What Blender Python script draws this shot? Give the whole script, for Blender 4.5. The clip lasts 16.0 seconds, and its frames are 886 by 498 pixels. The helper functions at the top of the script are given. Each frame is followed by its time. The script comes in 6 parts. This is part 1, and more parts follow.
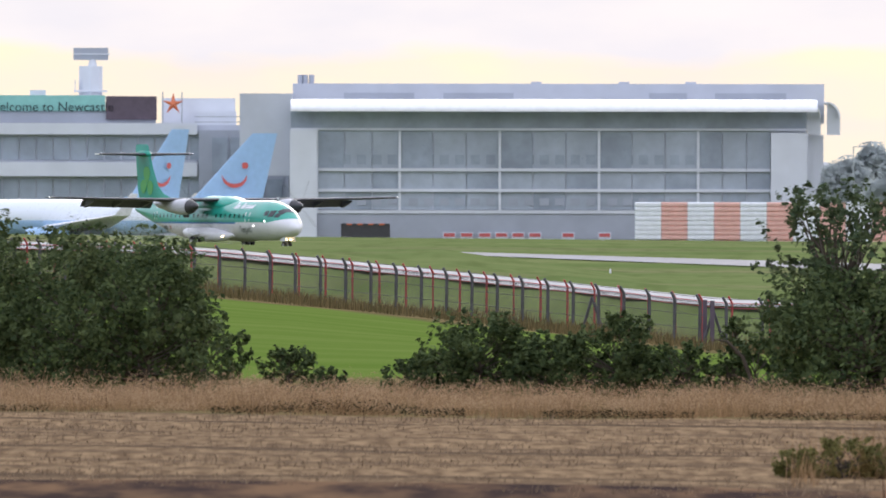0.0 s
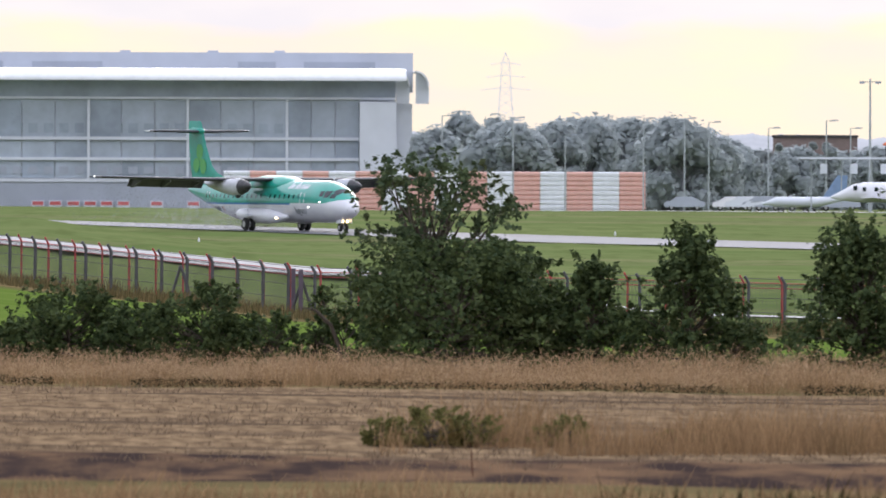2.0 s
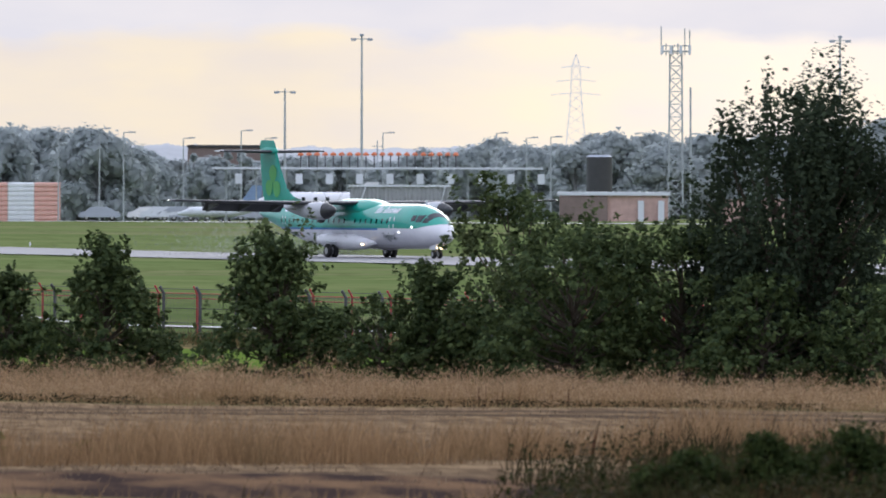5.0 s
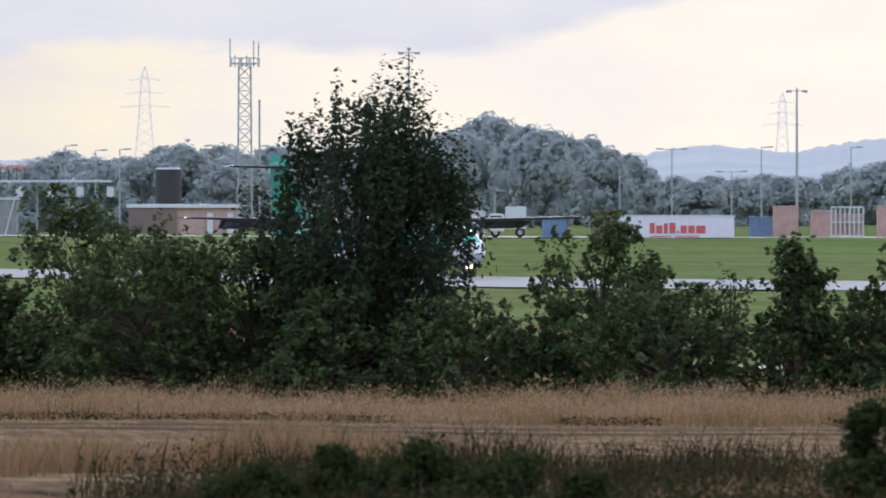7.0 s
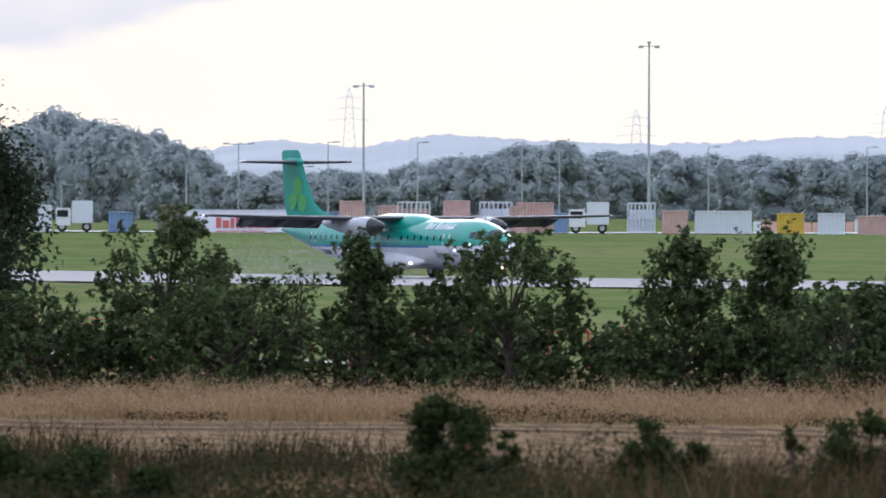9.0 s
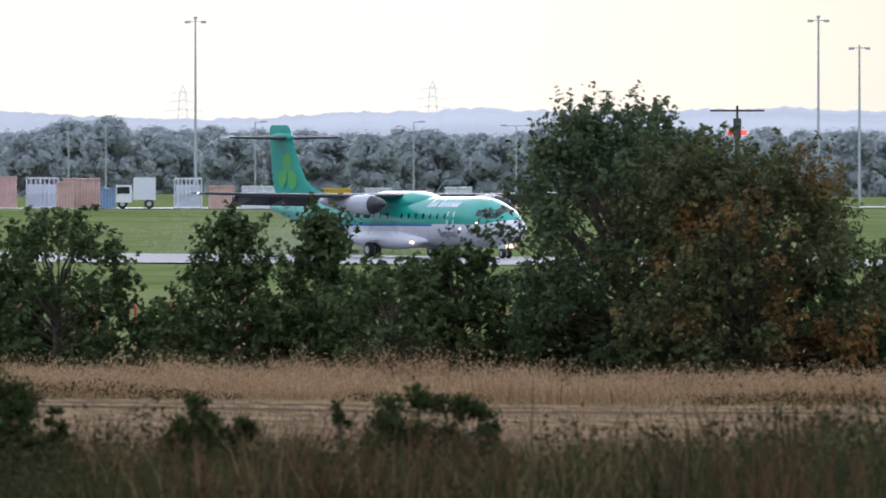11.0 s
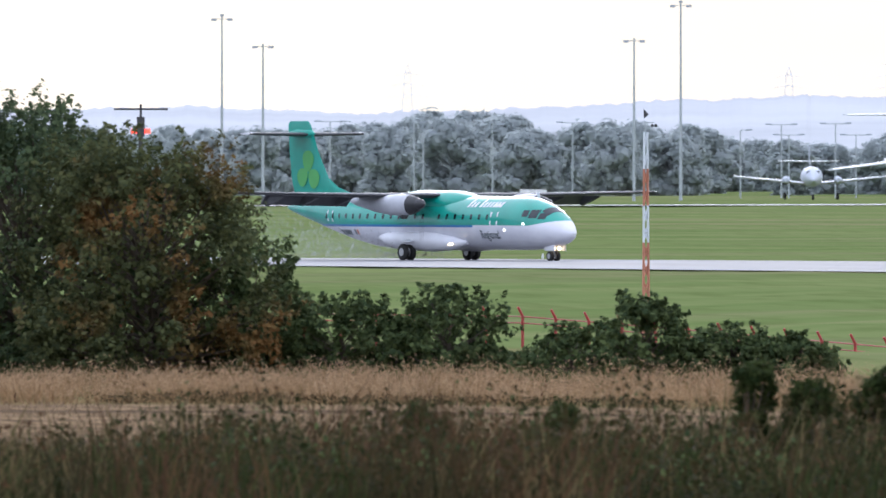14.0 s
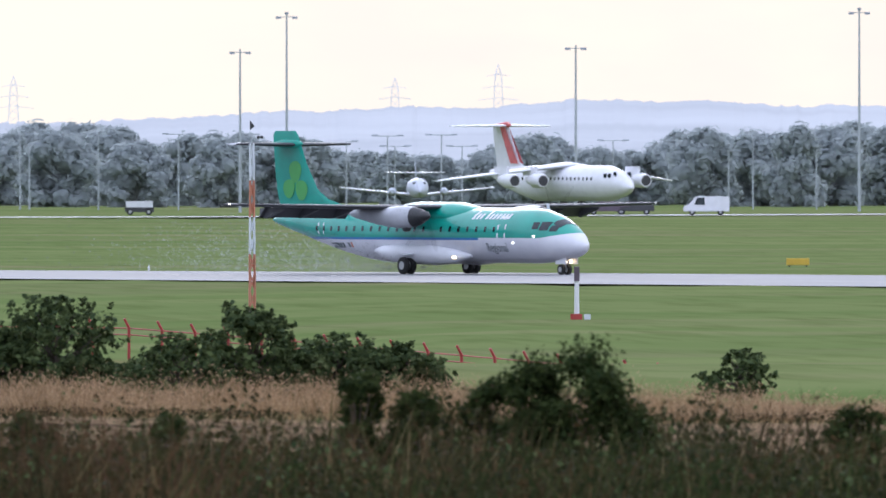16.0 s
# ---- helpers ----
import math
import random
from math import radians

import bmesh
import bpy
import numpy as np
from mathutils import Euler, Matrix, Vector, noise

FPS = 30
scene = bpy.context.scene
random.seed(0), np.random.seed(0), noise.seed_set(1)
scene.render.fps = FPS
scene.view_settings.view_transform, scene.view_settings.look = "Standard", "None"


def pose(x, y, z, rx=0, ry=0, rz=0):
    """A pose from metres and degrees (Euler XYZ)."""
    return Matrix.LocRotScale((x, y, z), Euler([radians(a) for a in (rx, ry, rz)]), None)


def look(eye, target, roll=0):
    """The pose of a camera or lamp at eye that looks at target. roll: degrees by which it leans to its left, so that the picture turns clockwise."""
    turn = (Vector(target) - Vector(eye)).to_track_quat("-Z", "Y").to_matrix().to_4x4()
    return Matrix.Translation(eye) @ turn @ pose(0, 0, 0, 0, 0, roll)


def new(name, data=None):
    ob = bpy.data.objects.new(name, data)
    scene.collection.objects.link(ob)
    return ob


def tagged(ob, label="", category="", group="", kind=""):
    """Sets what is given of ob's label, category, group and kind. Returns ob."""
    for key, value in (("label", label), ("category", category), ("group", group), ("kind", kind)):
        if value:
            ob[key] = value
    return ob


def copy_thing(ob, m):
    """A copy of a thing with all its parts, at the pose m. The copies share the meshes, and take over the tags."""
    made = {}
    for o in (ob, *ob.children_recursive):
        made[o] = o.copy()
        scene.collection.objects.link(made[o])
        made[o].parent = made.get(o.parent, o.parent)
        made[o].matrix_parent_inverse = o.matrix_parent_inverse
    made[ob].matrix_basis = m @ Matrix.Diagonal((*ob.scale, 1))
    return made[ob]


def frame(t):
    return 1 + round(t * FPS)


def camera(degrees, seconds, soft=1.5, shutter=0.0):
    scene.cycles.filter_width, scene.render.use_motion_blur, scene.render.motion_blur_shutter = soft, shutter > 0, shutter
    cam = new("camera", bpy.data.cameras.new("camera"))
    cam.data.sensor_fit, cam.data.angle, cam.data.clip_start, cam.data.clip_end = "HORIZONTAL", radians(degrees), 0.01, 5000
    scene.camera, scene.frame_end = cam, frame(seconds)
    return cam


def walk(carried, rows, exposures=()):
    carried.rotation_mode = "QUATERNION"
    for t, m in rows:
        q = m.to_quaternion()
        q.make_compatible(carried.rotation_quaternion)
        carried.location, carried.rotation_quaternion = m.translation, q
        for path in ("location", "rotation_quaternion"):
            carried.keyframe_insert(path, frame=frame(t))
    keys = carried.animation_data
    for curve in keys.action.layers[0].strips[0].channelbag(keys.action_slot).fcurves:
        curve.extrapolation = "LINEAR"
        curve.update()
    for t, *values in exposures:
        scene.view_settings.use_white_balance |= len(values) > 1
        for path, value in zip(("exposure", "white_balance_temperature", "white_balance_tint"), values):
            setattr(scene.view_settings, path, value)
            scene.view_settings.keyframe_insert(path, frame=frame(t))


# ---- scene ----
EYE = Vector((0, 0, 6.5))
PATH = [  # seconds, tilt from straight down, bearing, lean (degrees)
    (0, 89.7621, 0.0000, 0.085), (0.5, 89.7328, -0.3518, 0.065), (1, 89.6575, -0.5653, 0.009),
    (1.5, 89.6898, -0.8479, 0.055), (2, 89.6687, -1.2643, 0.197), (2.5, 89.6396, -1.5456, -0.143),
    (3, 89.6387, -1.8892, -0.230), (3.5, 89.6539, -2.1575, 0.059), (3.7, 89.6602, -2.2712, -0.092),
    (5.8, 89.7988, -3.5842, 0.142), (6, 89.8327, -3.7429, 0.023), (6.5, 89.8284, -4.0650, 0.094),
    (7, 89.7431, -4.3847, -0.014), (7.5, 89.7190, -4.8130, -0.276), (8, 89.6424, -5.1947, -0.049),
    (8.2, 89.6801, -5.3179, 0.005), (10.3, 89.7379, -6.5063, 0.184), (10.5, 89.7261, -6.6884, 0.155),
    (11, 89.6536, -7.1088, -0.008), (11.5, 89.6037, -7.4844, -0.202), (12, 89.5973, -7.8368, -0.083),
    (12.5, 89.6167, -8.0195, -0.065), (13, 89.6365, -8.3280, 0.032), (13.5, 89.6476, -8.6008, 0.083),
    (14, 89.6493, -8.9415, 0.026), (14.5, 89.6468, -9.2818, -0.128), (15, 89.6558, -9.6235, -0.057),
    (15.5, 89.6848, -9.8935, -0.040), (16, 89.6846, -10.1514, -0.040),
]


def aim(tilt, bearing, lean):
    turn = Euler((radians(tilt), 0, radians(bearing))).to_matrix().to_4x4()
    return Matrix.Translation(EYE) @ turn @ pose(0, 0, 0, 0, 0, lean)


cam = camera(2.7217, 16.0, soft=1.55)
cam.data.dof.use_dof = True
cam.data.dof.focus_distance = 690
cam.data.dof.aperture_fstop = 9.5
walk(cam, [(t, aim(a, b, c)) for t, a, b, c in PATH],
     exposures=[(0, 0.3, 6330, 14), (3.7, 0.32, 6350, 14), (6, -0.12, 5800, 12), (8, 0.1, 5780, 12), (10.5, 0.12, 5850, 12), (12, 0.36, 5900, 13), (14, 0.47, 5900, 13), (16, 0.3, 5780, 14)])

# ---- light: a cloud deck with a bright clear strip low over the horizon, the sun veiled behind it ----
SUN_BEARING, SUN_HEIGHT = 8.0, 16.0
world = bpy.data.worlds.new("sky")
scene.world = world
world.use_nodes = True
wn, wl = world.node_tree.nodes, world.node_tree.links
wn.clear()


def wnode(kind, **values):
    n = wn.new(kind)
    for key, value in values.items():
        if key.startswith("i_"):
            n.inputs[int(key[2:])].default_value = value
    return n


def wmath(op, a, b=None, clamp=False):
    n = wn.new("ShaderNodeMath")
    n.operation, n.use_clamp = op, clamp
    for i, v in enumerate((a, b)):
        if v is None:
            continue
        if isinstance(v, (int, float)):
            n.inputs[i].default_value = v
        else:
            wl.new(v, n.inputs[i])
    return n.outputs[0]


def wmix(fac, a, b):
    n = wn.new("ShaderNodeMix")
    n.data_type = "RGBA"
    for i, v in ((0, fac), (6, a), (7, b)):
        if isinstance(v, (int, float, tuple)):
            n.inputs[i].default_value = v
        else:
            wl.new(v, n.inputs[i])
    return n.outputs[2]


coord = wn.new("ShaderNodeTexCoord")
split = wn.new("ShaderNodeSeparateXYZ")
wl.new(coord.outputs["Generated"], split.inputs[0])
dx, dy, dz = split.outputs
bearing = wmath("ARCTAN2", dx, dy)
flat = wn.new("ShaderNodeCombineXYZ")
wl.new(wmath("MULTIPLY", bearing, 90.0), flat.inputs[0])
wl.new(wmath("MULTIPLY", dz, 260.0), flat.inputs[1])
clouds = wn.new("ShaderNodeTexNoise")
clouds.inputs["Scale"].default_value = 1.0
clouds.inputs["Detail"].default_value = 5.0
clouds.inputs["Roughness"].default_value = 0.48
wl.new(flat.outputs[0], clouds.inputs["Vector"])
puff = clouds.outputs["Fac"]
# the underside of the cloud deck: low ahead, higher towards the sun
deck_edge = wmath("ADD", wmath("MULTIPLY", wmath("POWER", wmath("MULTIPLY", wmath("MAXIMUM", wmath("SUBTRACT", bearing, 0.072), 0.0), 11.0), 2.0), 0.08),
                  wmath("MULTIPLY", wmath("SUBTRACT", puff, 0.5), 0.0042))
above = wmath("MULTIPLY", wmath("SUBTRACT", wmath("SUBTRACT", dz, 0.0059), deck_edge), 1100.0, True)
strip = wmix(wmath("MULTIPLY", wmath("SUBTRACT", puff, 0.36), 3.2, True), (0.88, 0.86, 0.82, 1), (1.04, 0.96, 0.75, 1))
glow = wmath("SUBTRACT", 1.0, wmath("MULTIPLY", wmath("ABSOLUTE", wmath("SUBTRACT", bearing, 0.134)), 22.0), True)
warm = wmath("MULTIPLY", wmath("SUBTRACT", 0.105, bearing), 22.0, True)
strip = wmix(warm, wmix(wmath("MULTIPLY", wmath("SUBTRACT", puff, 0.36), 3.2, True), (0.90, 0.87, 0.81, 1), (0.98, 0.94, 0.83, 1)), strip)
strip = wmix(glow, strip, (1.03, 0.98, 0.84, 1))
# the strip is brightest where the veiled sun stands behind it
veil = wmath("SUBTRACT", wmath("MULTIPLY", wmath("SUBTRACT", bearing, 0.045), 40.0, True), wmath("MULTIPLY", wmath("SUBTRACT", bearing, 0.125), 40.0, True))
veil = wmath("ADD", 0.76, wmath("MULTIPLY", veil, 0.17))
dim = wn.new("ShaderNodeVectorMath")
dim.operation = "SCALE"
wl.new(strip, dim.inputs[0])
wl.new(veil, dim.inputs["Scale"])
strip = dim.outputs[0]
deck = wmix(wmath("MULTIPLY", wmath("SUBTRACT", puff, 0.35), 3.0, True), (0.58, 0.64, 0.74, 1), (0.68, 0.71, 0.76, 1))
low_sky = wmix(above, strip, deck)
high = wmath("MULTIPLY", wmath("SUBTRACT", dz, 0.03), 2.2, True)
sky_all = wmix(high, low_sky, (1.18, 1.24, 1.40, 1))
nishita = wn.new("ShaderNodeTexSky")
nishita.sky_type, nishita.sun_disc = "NISHITA", False
nishita.sun_elevation, nishita.sun_rotation = radians(SUN_HEIGHT), radians(SUN_BEARING)
sky_bg, cloud_bg, both, sky_out = wn.new("ShaderNodeBackground"), wn.new("ShaderNodeBackground"), wn.new("ShaderNodeMixShader"), wn.new("ShaderNodeOutputWorld")
sky_bg.inputs[1].default_value = 0.06
wl.new(nishita.outputs[0], sky_bg.inputs[0])
wl.new(sky_all, cloud_bg.inputs[0])
both.inputs[0].default_value = 0.93
wl.new(sky_bg.outputs[0], both.inputs[1])
wl.new(cloud_bg.outputs[0], both.inputs[2])
wl.new(both.outputs[0], sky_out.inputs[0])

sun = new("sun", bpy.data.lights.new("sun", "SUN"))
sun.data.energy, sun.data.angle, sun.data.color = 0.7, radians(25), (1.0, 0.95, 0.88)
_b, _h = radians(SUN_BEARING), radians(SUN_HEIGHT)
sun.matrix_world = look((math.sin(_b) * math.cos(_h) * 100, math.cos(_b) * math.cos(_h) * 100, math.sin(_h) * 100), (0, 0, 0))


# ---- materials ----
class Nodes:
    def __init__(self, name):
        self.m = bpy.data.materials.new(name)
        self.m.use_nodes = True
        self.n, self.l = self.m.node_tree.nodes, self.m.node_tree.links
        self.p = self.n["Principled BSDF"]
        self.co = self.n.new("ShaderNodeTexCoord")

    def put(self, v, socket):
        if isinstance(v, (int, float, tuple)):
            socket.default_value = v
        else:
            self.l.new(v, socket)

    def math(self, op, a, b=0.0, clamp=False):
        n = self.n.new("ShaderNodeMath")
        n.operation, n.use_clamp = op, clamp
        self.put(a, n.inputs[0])
        self.put(b, n.inputs[1])
        return n.outputs[0]

    def mix(self, fac, a, b):
        n = self.n.new("ShaderNodeMix")
        n.data_type = "RGBA"
        for v, i in ((fac, 0), (a, 6), (b, 7)):
            self.put(v, n.inputs[i])
        return n.outputs[2]

    def noise(self, scale, detail=3.0, stretch=(1, 1, 1), space="Object"):
        mp = self.n.new("ShaderNodeMapping")
        mp.inputs["Scale"].default_value = stretch
        self.l.new(self.co.outputs[space], mp.inputs[0])
        t = self.n.new("ShaderNodeTexNoise")
        t.inputs["Scale"].default_value, t.inputs["Detail"].default_value = scale, detail
        self.l.new(mp.outputs[0], t.inputs["Vector"])
        return t.outputs["Fac"]

    def band(self, v, low, high):
        """0 below low, 1 above high."""
        return self.math("MULTIPLY", self.math("SUBTRACT", v, low), 1.0 / (high - low), True)

    def bump(self, v, strength=0.3, distance=0.05):
        b = self.n.new("ShaderNodeBump")
        b.inputs["Strength"].default_value, b.inputs["Distance"].default_value = strength, distance
        self.l.new(v, b.inputs["Height"])
        self.l.new(b.outputs[0], self.p.inputs["Normal"])


def c4(c):
    return (*c, 1.0)


def mat(name, colour, rough=0.6, metal=0.0, vary=0.12, scale=1.5, fine=12.0, bump=0.0, emit=0.0):
    k = Nodes(name)
    a, b = k.noise(scale), k.noise(fine, 4.0)
    lo, hi = tuple(max(0.0, c * (1 - vary)) for c in colour), tuple(min(1.0, c * (1 + vary)) for c in colour)
    col = k.mix(k.band(a, 0.3, 0.7), c4(lo), c4(hi))
    col = k.mix(k.math("MULTIPLY", k.band(b, 0.45, 0.75), vary), col, c4(tuple(c * 0.55 for c in colour)))
    k.put(col, k.p.inputs["Base Color"])
    k.put(k.math("ADD", rough - 0.06, k.math("MULTIPLY", b, 0.12)), k.p.inputs["Roughness"])
    k.p.inputs["Metallic"].default_value = metal
    if bump:
        k.bump(b, bump)
    if emit:
        k.p.inputs["Emission Color"].default_value = c4(colour)
        k.p.inputs["Emission Strength"].default_value = emit
    return k.m


def leaf_mat(name, dark, light, tint=None, tint_amount=0.0, see=0.35):
    """Leaves: varied leaf by leaf and in clumps, with light coming through them."""
    k = Nodes(name)
    geo = k.n.new("ShaderNodeNewGeometry")
    big = k.noise(0.55, 3.0)
    col = k.mix(geo.outputs["Random Per Island"], c4(dark), c4(light))
    if tint:
        f = k.math("MULTIPLY", k.band(big, 0.52, 0.68), tint_amount)
        col = k.mix(f, col, c4(tint))
    k.put(col, k.p.inputs["Base Color"])
    k.p.inputs["Roughness"].default_value = 0.75
    k.p.inputs["Specular IOR Level"].default_value = 0.06
    tr, mx = k.n.new("ShaderNodeBsdfTranslucent"), k.n.new("ShaderNodeMixShader")
    k.put(col, tr.inputs[0])
    mx.inputs[0].default_value = see
    k.l.new(k.p.outputs[0], mx.inputs[1])
    k.l.new(tr.outputs[0], mx.inputs[2])
    k.l.new(mx.outputs[0], k.n["Material Output"].inputs[0])
    return k.m


# ---- mesh helpers ----
def link(name, bm, material, parent=None, label="", smooth=False):
    me = bpy.data.meshes.new(name)
    bm.normal_update()
    bm.to_mesh(me)
    bm.free()
    me.materials.append(material)
    if smooth:
        me.shade_smooth()
        me.set_sharp_from_angle(angle=radians(38))
    ob = new(name, me)
    if parent:
        ob.parent = parent
    if label:
        ob["label"] = label
    return ob


def part(name, bm, material, parent, label="", smooth=False):
    return link(name, bm, material, parent, label, smooth)


def thing(name, m, label, category, group=""):
    ob = new(name)
    ob.matrix_world = m
    ob.empty_display_size = 0.3
    return tagged(ob, label, category, group)


def box(bm, x0, x1, y0, y1, z0, z1, bevel=0.0):
    vs = [bm.verts.new((x, y, z)) for z in (z0, z1) for x, y in ((x0, y0), (x1, y0), (x1, y1), (x0, y1))]
    fs = [bm.faces.new([vs[i] for i in f]) for f in ((3, 2, 1, 0), (4, 5, 6, 7), (0, 1, 5, 4), (1, 2, 6, 5), (2, 3, 7, 6), (3, 0, 4, 7))]
    if bevel:
        es = list({e for f in fs for e in f.edges})
        bmesh.ops.bevel(bm, geom=es, offset=bevel, segments=1, affect="EDGES", profile=0.5)
    return bm


def boxes(*many):
    bm = bmesh.new()
    for b in many:
        box(bm, *b)
    return bm


def tube(bm, points, radii, sides=8, cap=True, squash=1.0):
    """A tapered tube along points."""
    rings = []
    n = len(points)
    for i, p in enumerate(points):
        d = Vector(points[min(i + 1, n - 1)]) - Vector(points[max(i - 1, 0)])
        q = d.to_track_quat("Z", "Y")
        r = radii[i] if isinstance(radii, (list, tuple)) else radii
        ring = [bm.verts.new(Vector(p) + q @ Vector((math.cos(a) * r, math.sin(a) * r * squash, 0))) for a in (2 * math.pi * k / sides for k in range(sides))]
        rings.append(ring)
    for a, b in zip(rings, rings[1:]):
        for k in range(sides):
            bm.faces.new((a[k], a[(k + 1) % sides], b[(k + 1) % sides], b[k]))
    if cap:
        bm.faces.new(rings[0][::-1])
        bm.faces.new(rings[-1])
    return bm


def loft(bm, rings, cap=True, closed=True):
    made = [[bm.verts.new(p) for p in ring] for ring in rings]
    n = len(made[0])
    for a, b in zip(made, made[1:]):
        for k in range(n if closed else n - 1):
            bm.faces.new((a[k], a[(k + 1) % n], b[(k + 1) % n], b[k]))
    if cap:
        bm.faces.new(made[0][::-1])
        bm.faces.new(made[-1])
    return bm


def raw(name, verts, faces, material, kind="", label="", category=""):
    """One mesh from numpy arrays of corners and faces (all of the same number of corners)."""
    me = bpy.data.meshes.new(name)
    verts, faces = np.asarray(verts, np.float32), np.asarray(faces, np.int32)
    n = faces.shape[1]
    me.vertices.add(len(verts))
    me.vertices.foreach_set("co", verts.ravel())
    me.loops.add(faces.size)
    me.loops.foreach_set("vertex_index", faces.ravel())
    me.polygons.add(len(faces))
    me.polygons.foreach_set("loop_start", np.arange(0, faces.size, n, dtype=np.int32))
    me.update(calc_edges=True)
    me.materials.append(material)
    return tagged(new(name, me), label, category, "", kind)


# ---- the lie of the land ----
RUN_P, RUN_A = np.array((139.16, 1000.0)), radians(63.784)
RUN_H = np.array((math.cos(RUN_A), -math.sin(RUN_A)))      # the way the aircraft rolls
RUN_N = np.array((math.sin(RUN_A), math.cos(RUN_A)))       # across the runway, away from the camera


def runway_z(s):
    return np.interp(s, (-900, -400, -340, -225, -110, -20, 70, 900), (1.9, 1.4, 0.92, 0.0, -0.32, -0.28, -0.08, 0.0))


def fence_depth(b):
    """Distance of the perimeter fence along a bearing (radians)."""
    return np.interp(b, (-0.09, -0.013, 0.015, 0.109, 0.16, 0.194, 0.26), (1090, 930, 870, 740, 660, 600, 520))


def fence_ground(b):
    return np.interp(b, (-0.09, -0.013, 0.015, 0.109, 0.16, 0.194, 0.26), (2.2, 0.5, -1.7, -2.45, -2.0, -3.2, -3.6))


def road_offset(b):
    return np.interp(b, (-0.05, 0.05, 0.15, 0.25), (44, 44, 24, 22))


def ground_z(x, y):
    x, y = np.asarray(x, float), np.asarray(y, float)
    d = np.hypot(x, y)
    b = np.arctan2(x, np.maximum(y, 1.0))
    rel_s = (x - RUN_P[0]) * RUN_H[0] + (y - RUN_P[1]) * RUN_H[1]
    rel_n = (x - RUN_P[0]) * RUN_N[0] + (y - RUN_P[1]) * RUN_N[1]
    near = np.interp(d, (0, 60, 130, 220, 300), (4.9, 3.9, 2.3, 1.35, 1.25))
    field = 1.3
    fd, fz = fence_depth(b), fence_ground(b)
    rz = runway_z(rel_s)
    far_z = np.interp(b, (-0.05, 0.02, 0.06, 0.10), (-1.9, -1.8, -0.9, -0.2))
    k1 = np.clip((d - 440) / np.maximum(fd - 450, 10), 0, 1)
    k1 = k1 * k1 * (3 - 2 * k1)
    z = np.where(d < 300, near, field)
    z = z + (fz - z) * k1
    ro = road_offset(b)
    bank = fz + np.interp(b, (.018, .034, .166, .178), (2.35, .35, .35, 1.5))     # level of the perimeter road
    k4 = np.clip((d - fd - 3) / (ro - 8), 0, 1)
    z = np.where(d > fd + 3, fz + (bank - fz) * k4 * k4 * (3 - 2 * k4), z)
    span = np.maximum(-rel_n - 42, 0)
    k2 = np.clip((d - fd - ro - 4) / np.maximum(d - fd - ro - 4 + span, 1), 0, 1)
    z = np.where(d > fd + ro + 4, bank + (rz - bank) * k2, z)
    k3 = np.clip((rel_n - 25) / 420.0, 0, 1)
    z = np.where(rel_n > 25, rz + (far_z - rz) * k3, z)
    # a low swell of grass hides the far end of the runway
    return z + 1.6 * np.exp(-((rel_n + 50) / 18.0) ** 2) * np.interp(b, (-.04, -.03, .000, .010), (0, 1, 1, 0))


def gz(x, y):
    return float(ground_z(x, y))


def spot(bearing_deg, d, z=None):
    a = radians(bearing_deg)
    x, y = math.sin(a) * d, math.cos(a) * d
    return Vector((x, y, gz(x, y) if z is None else z))


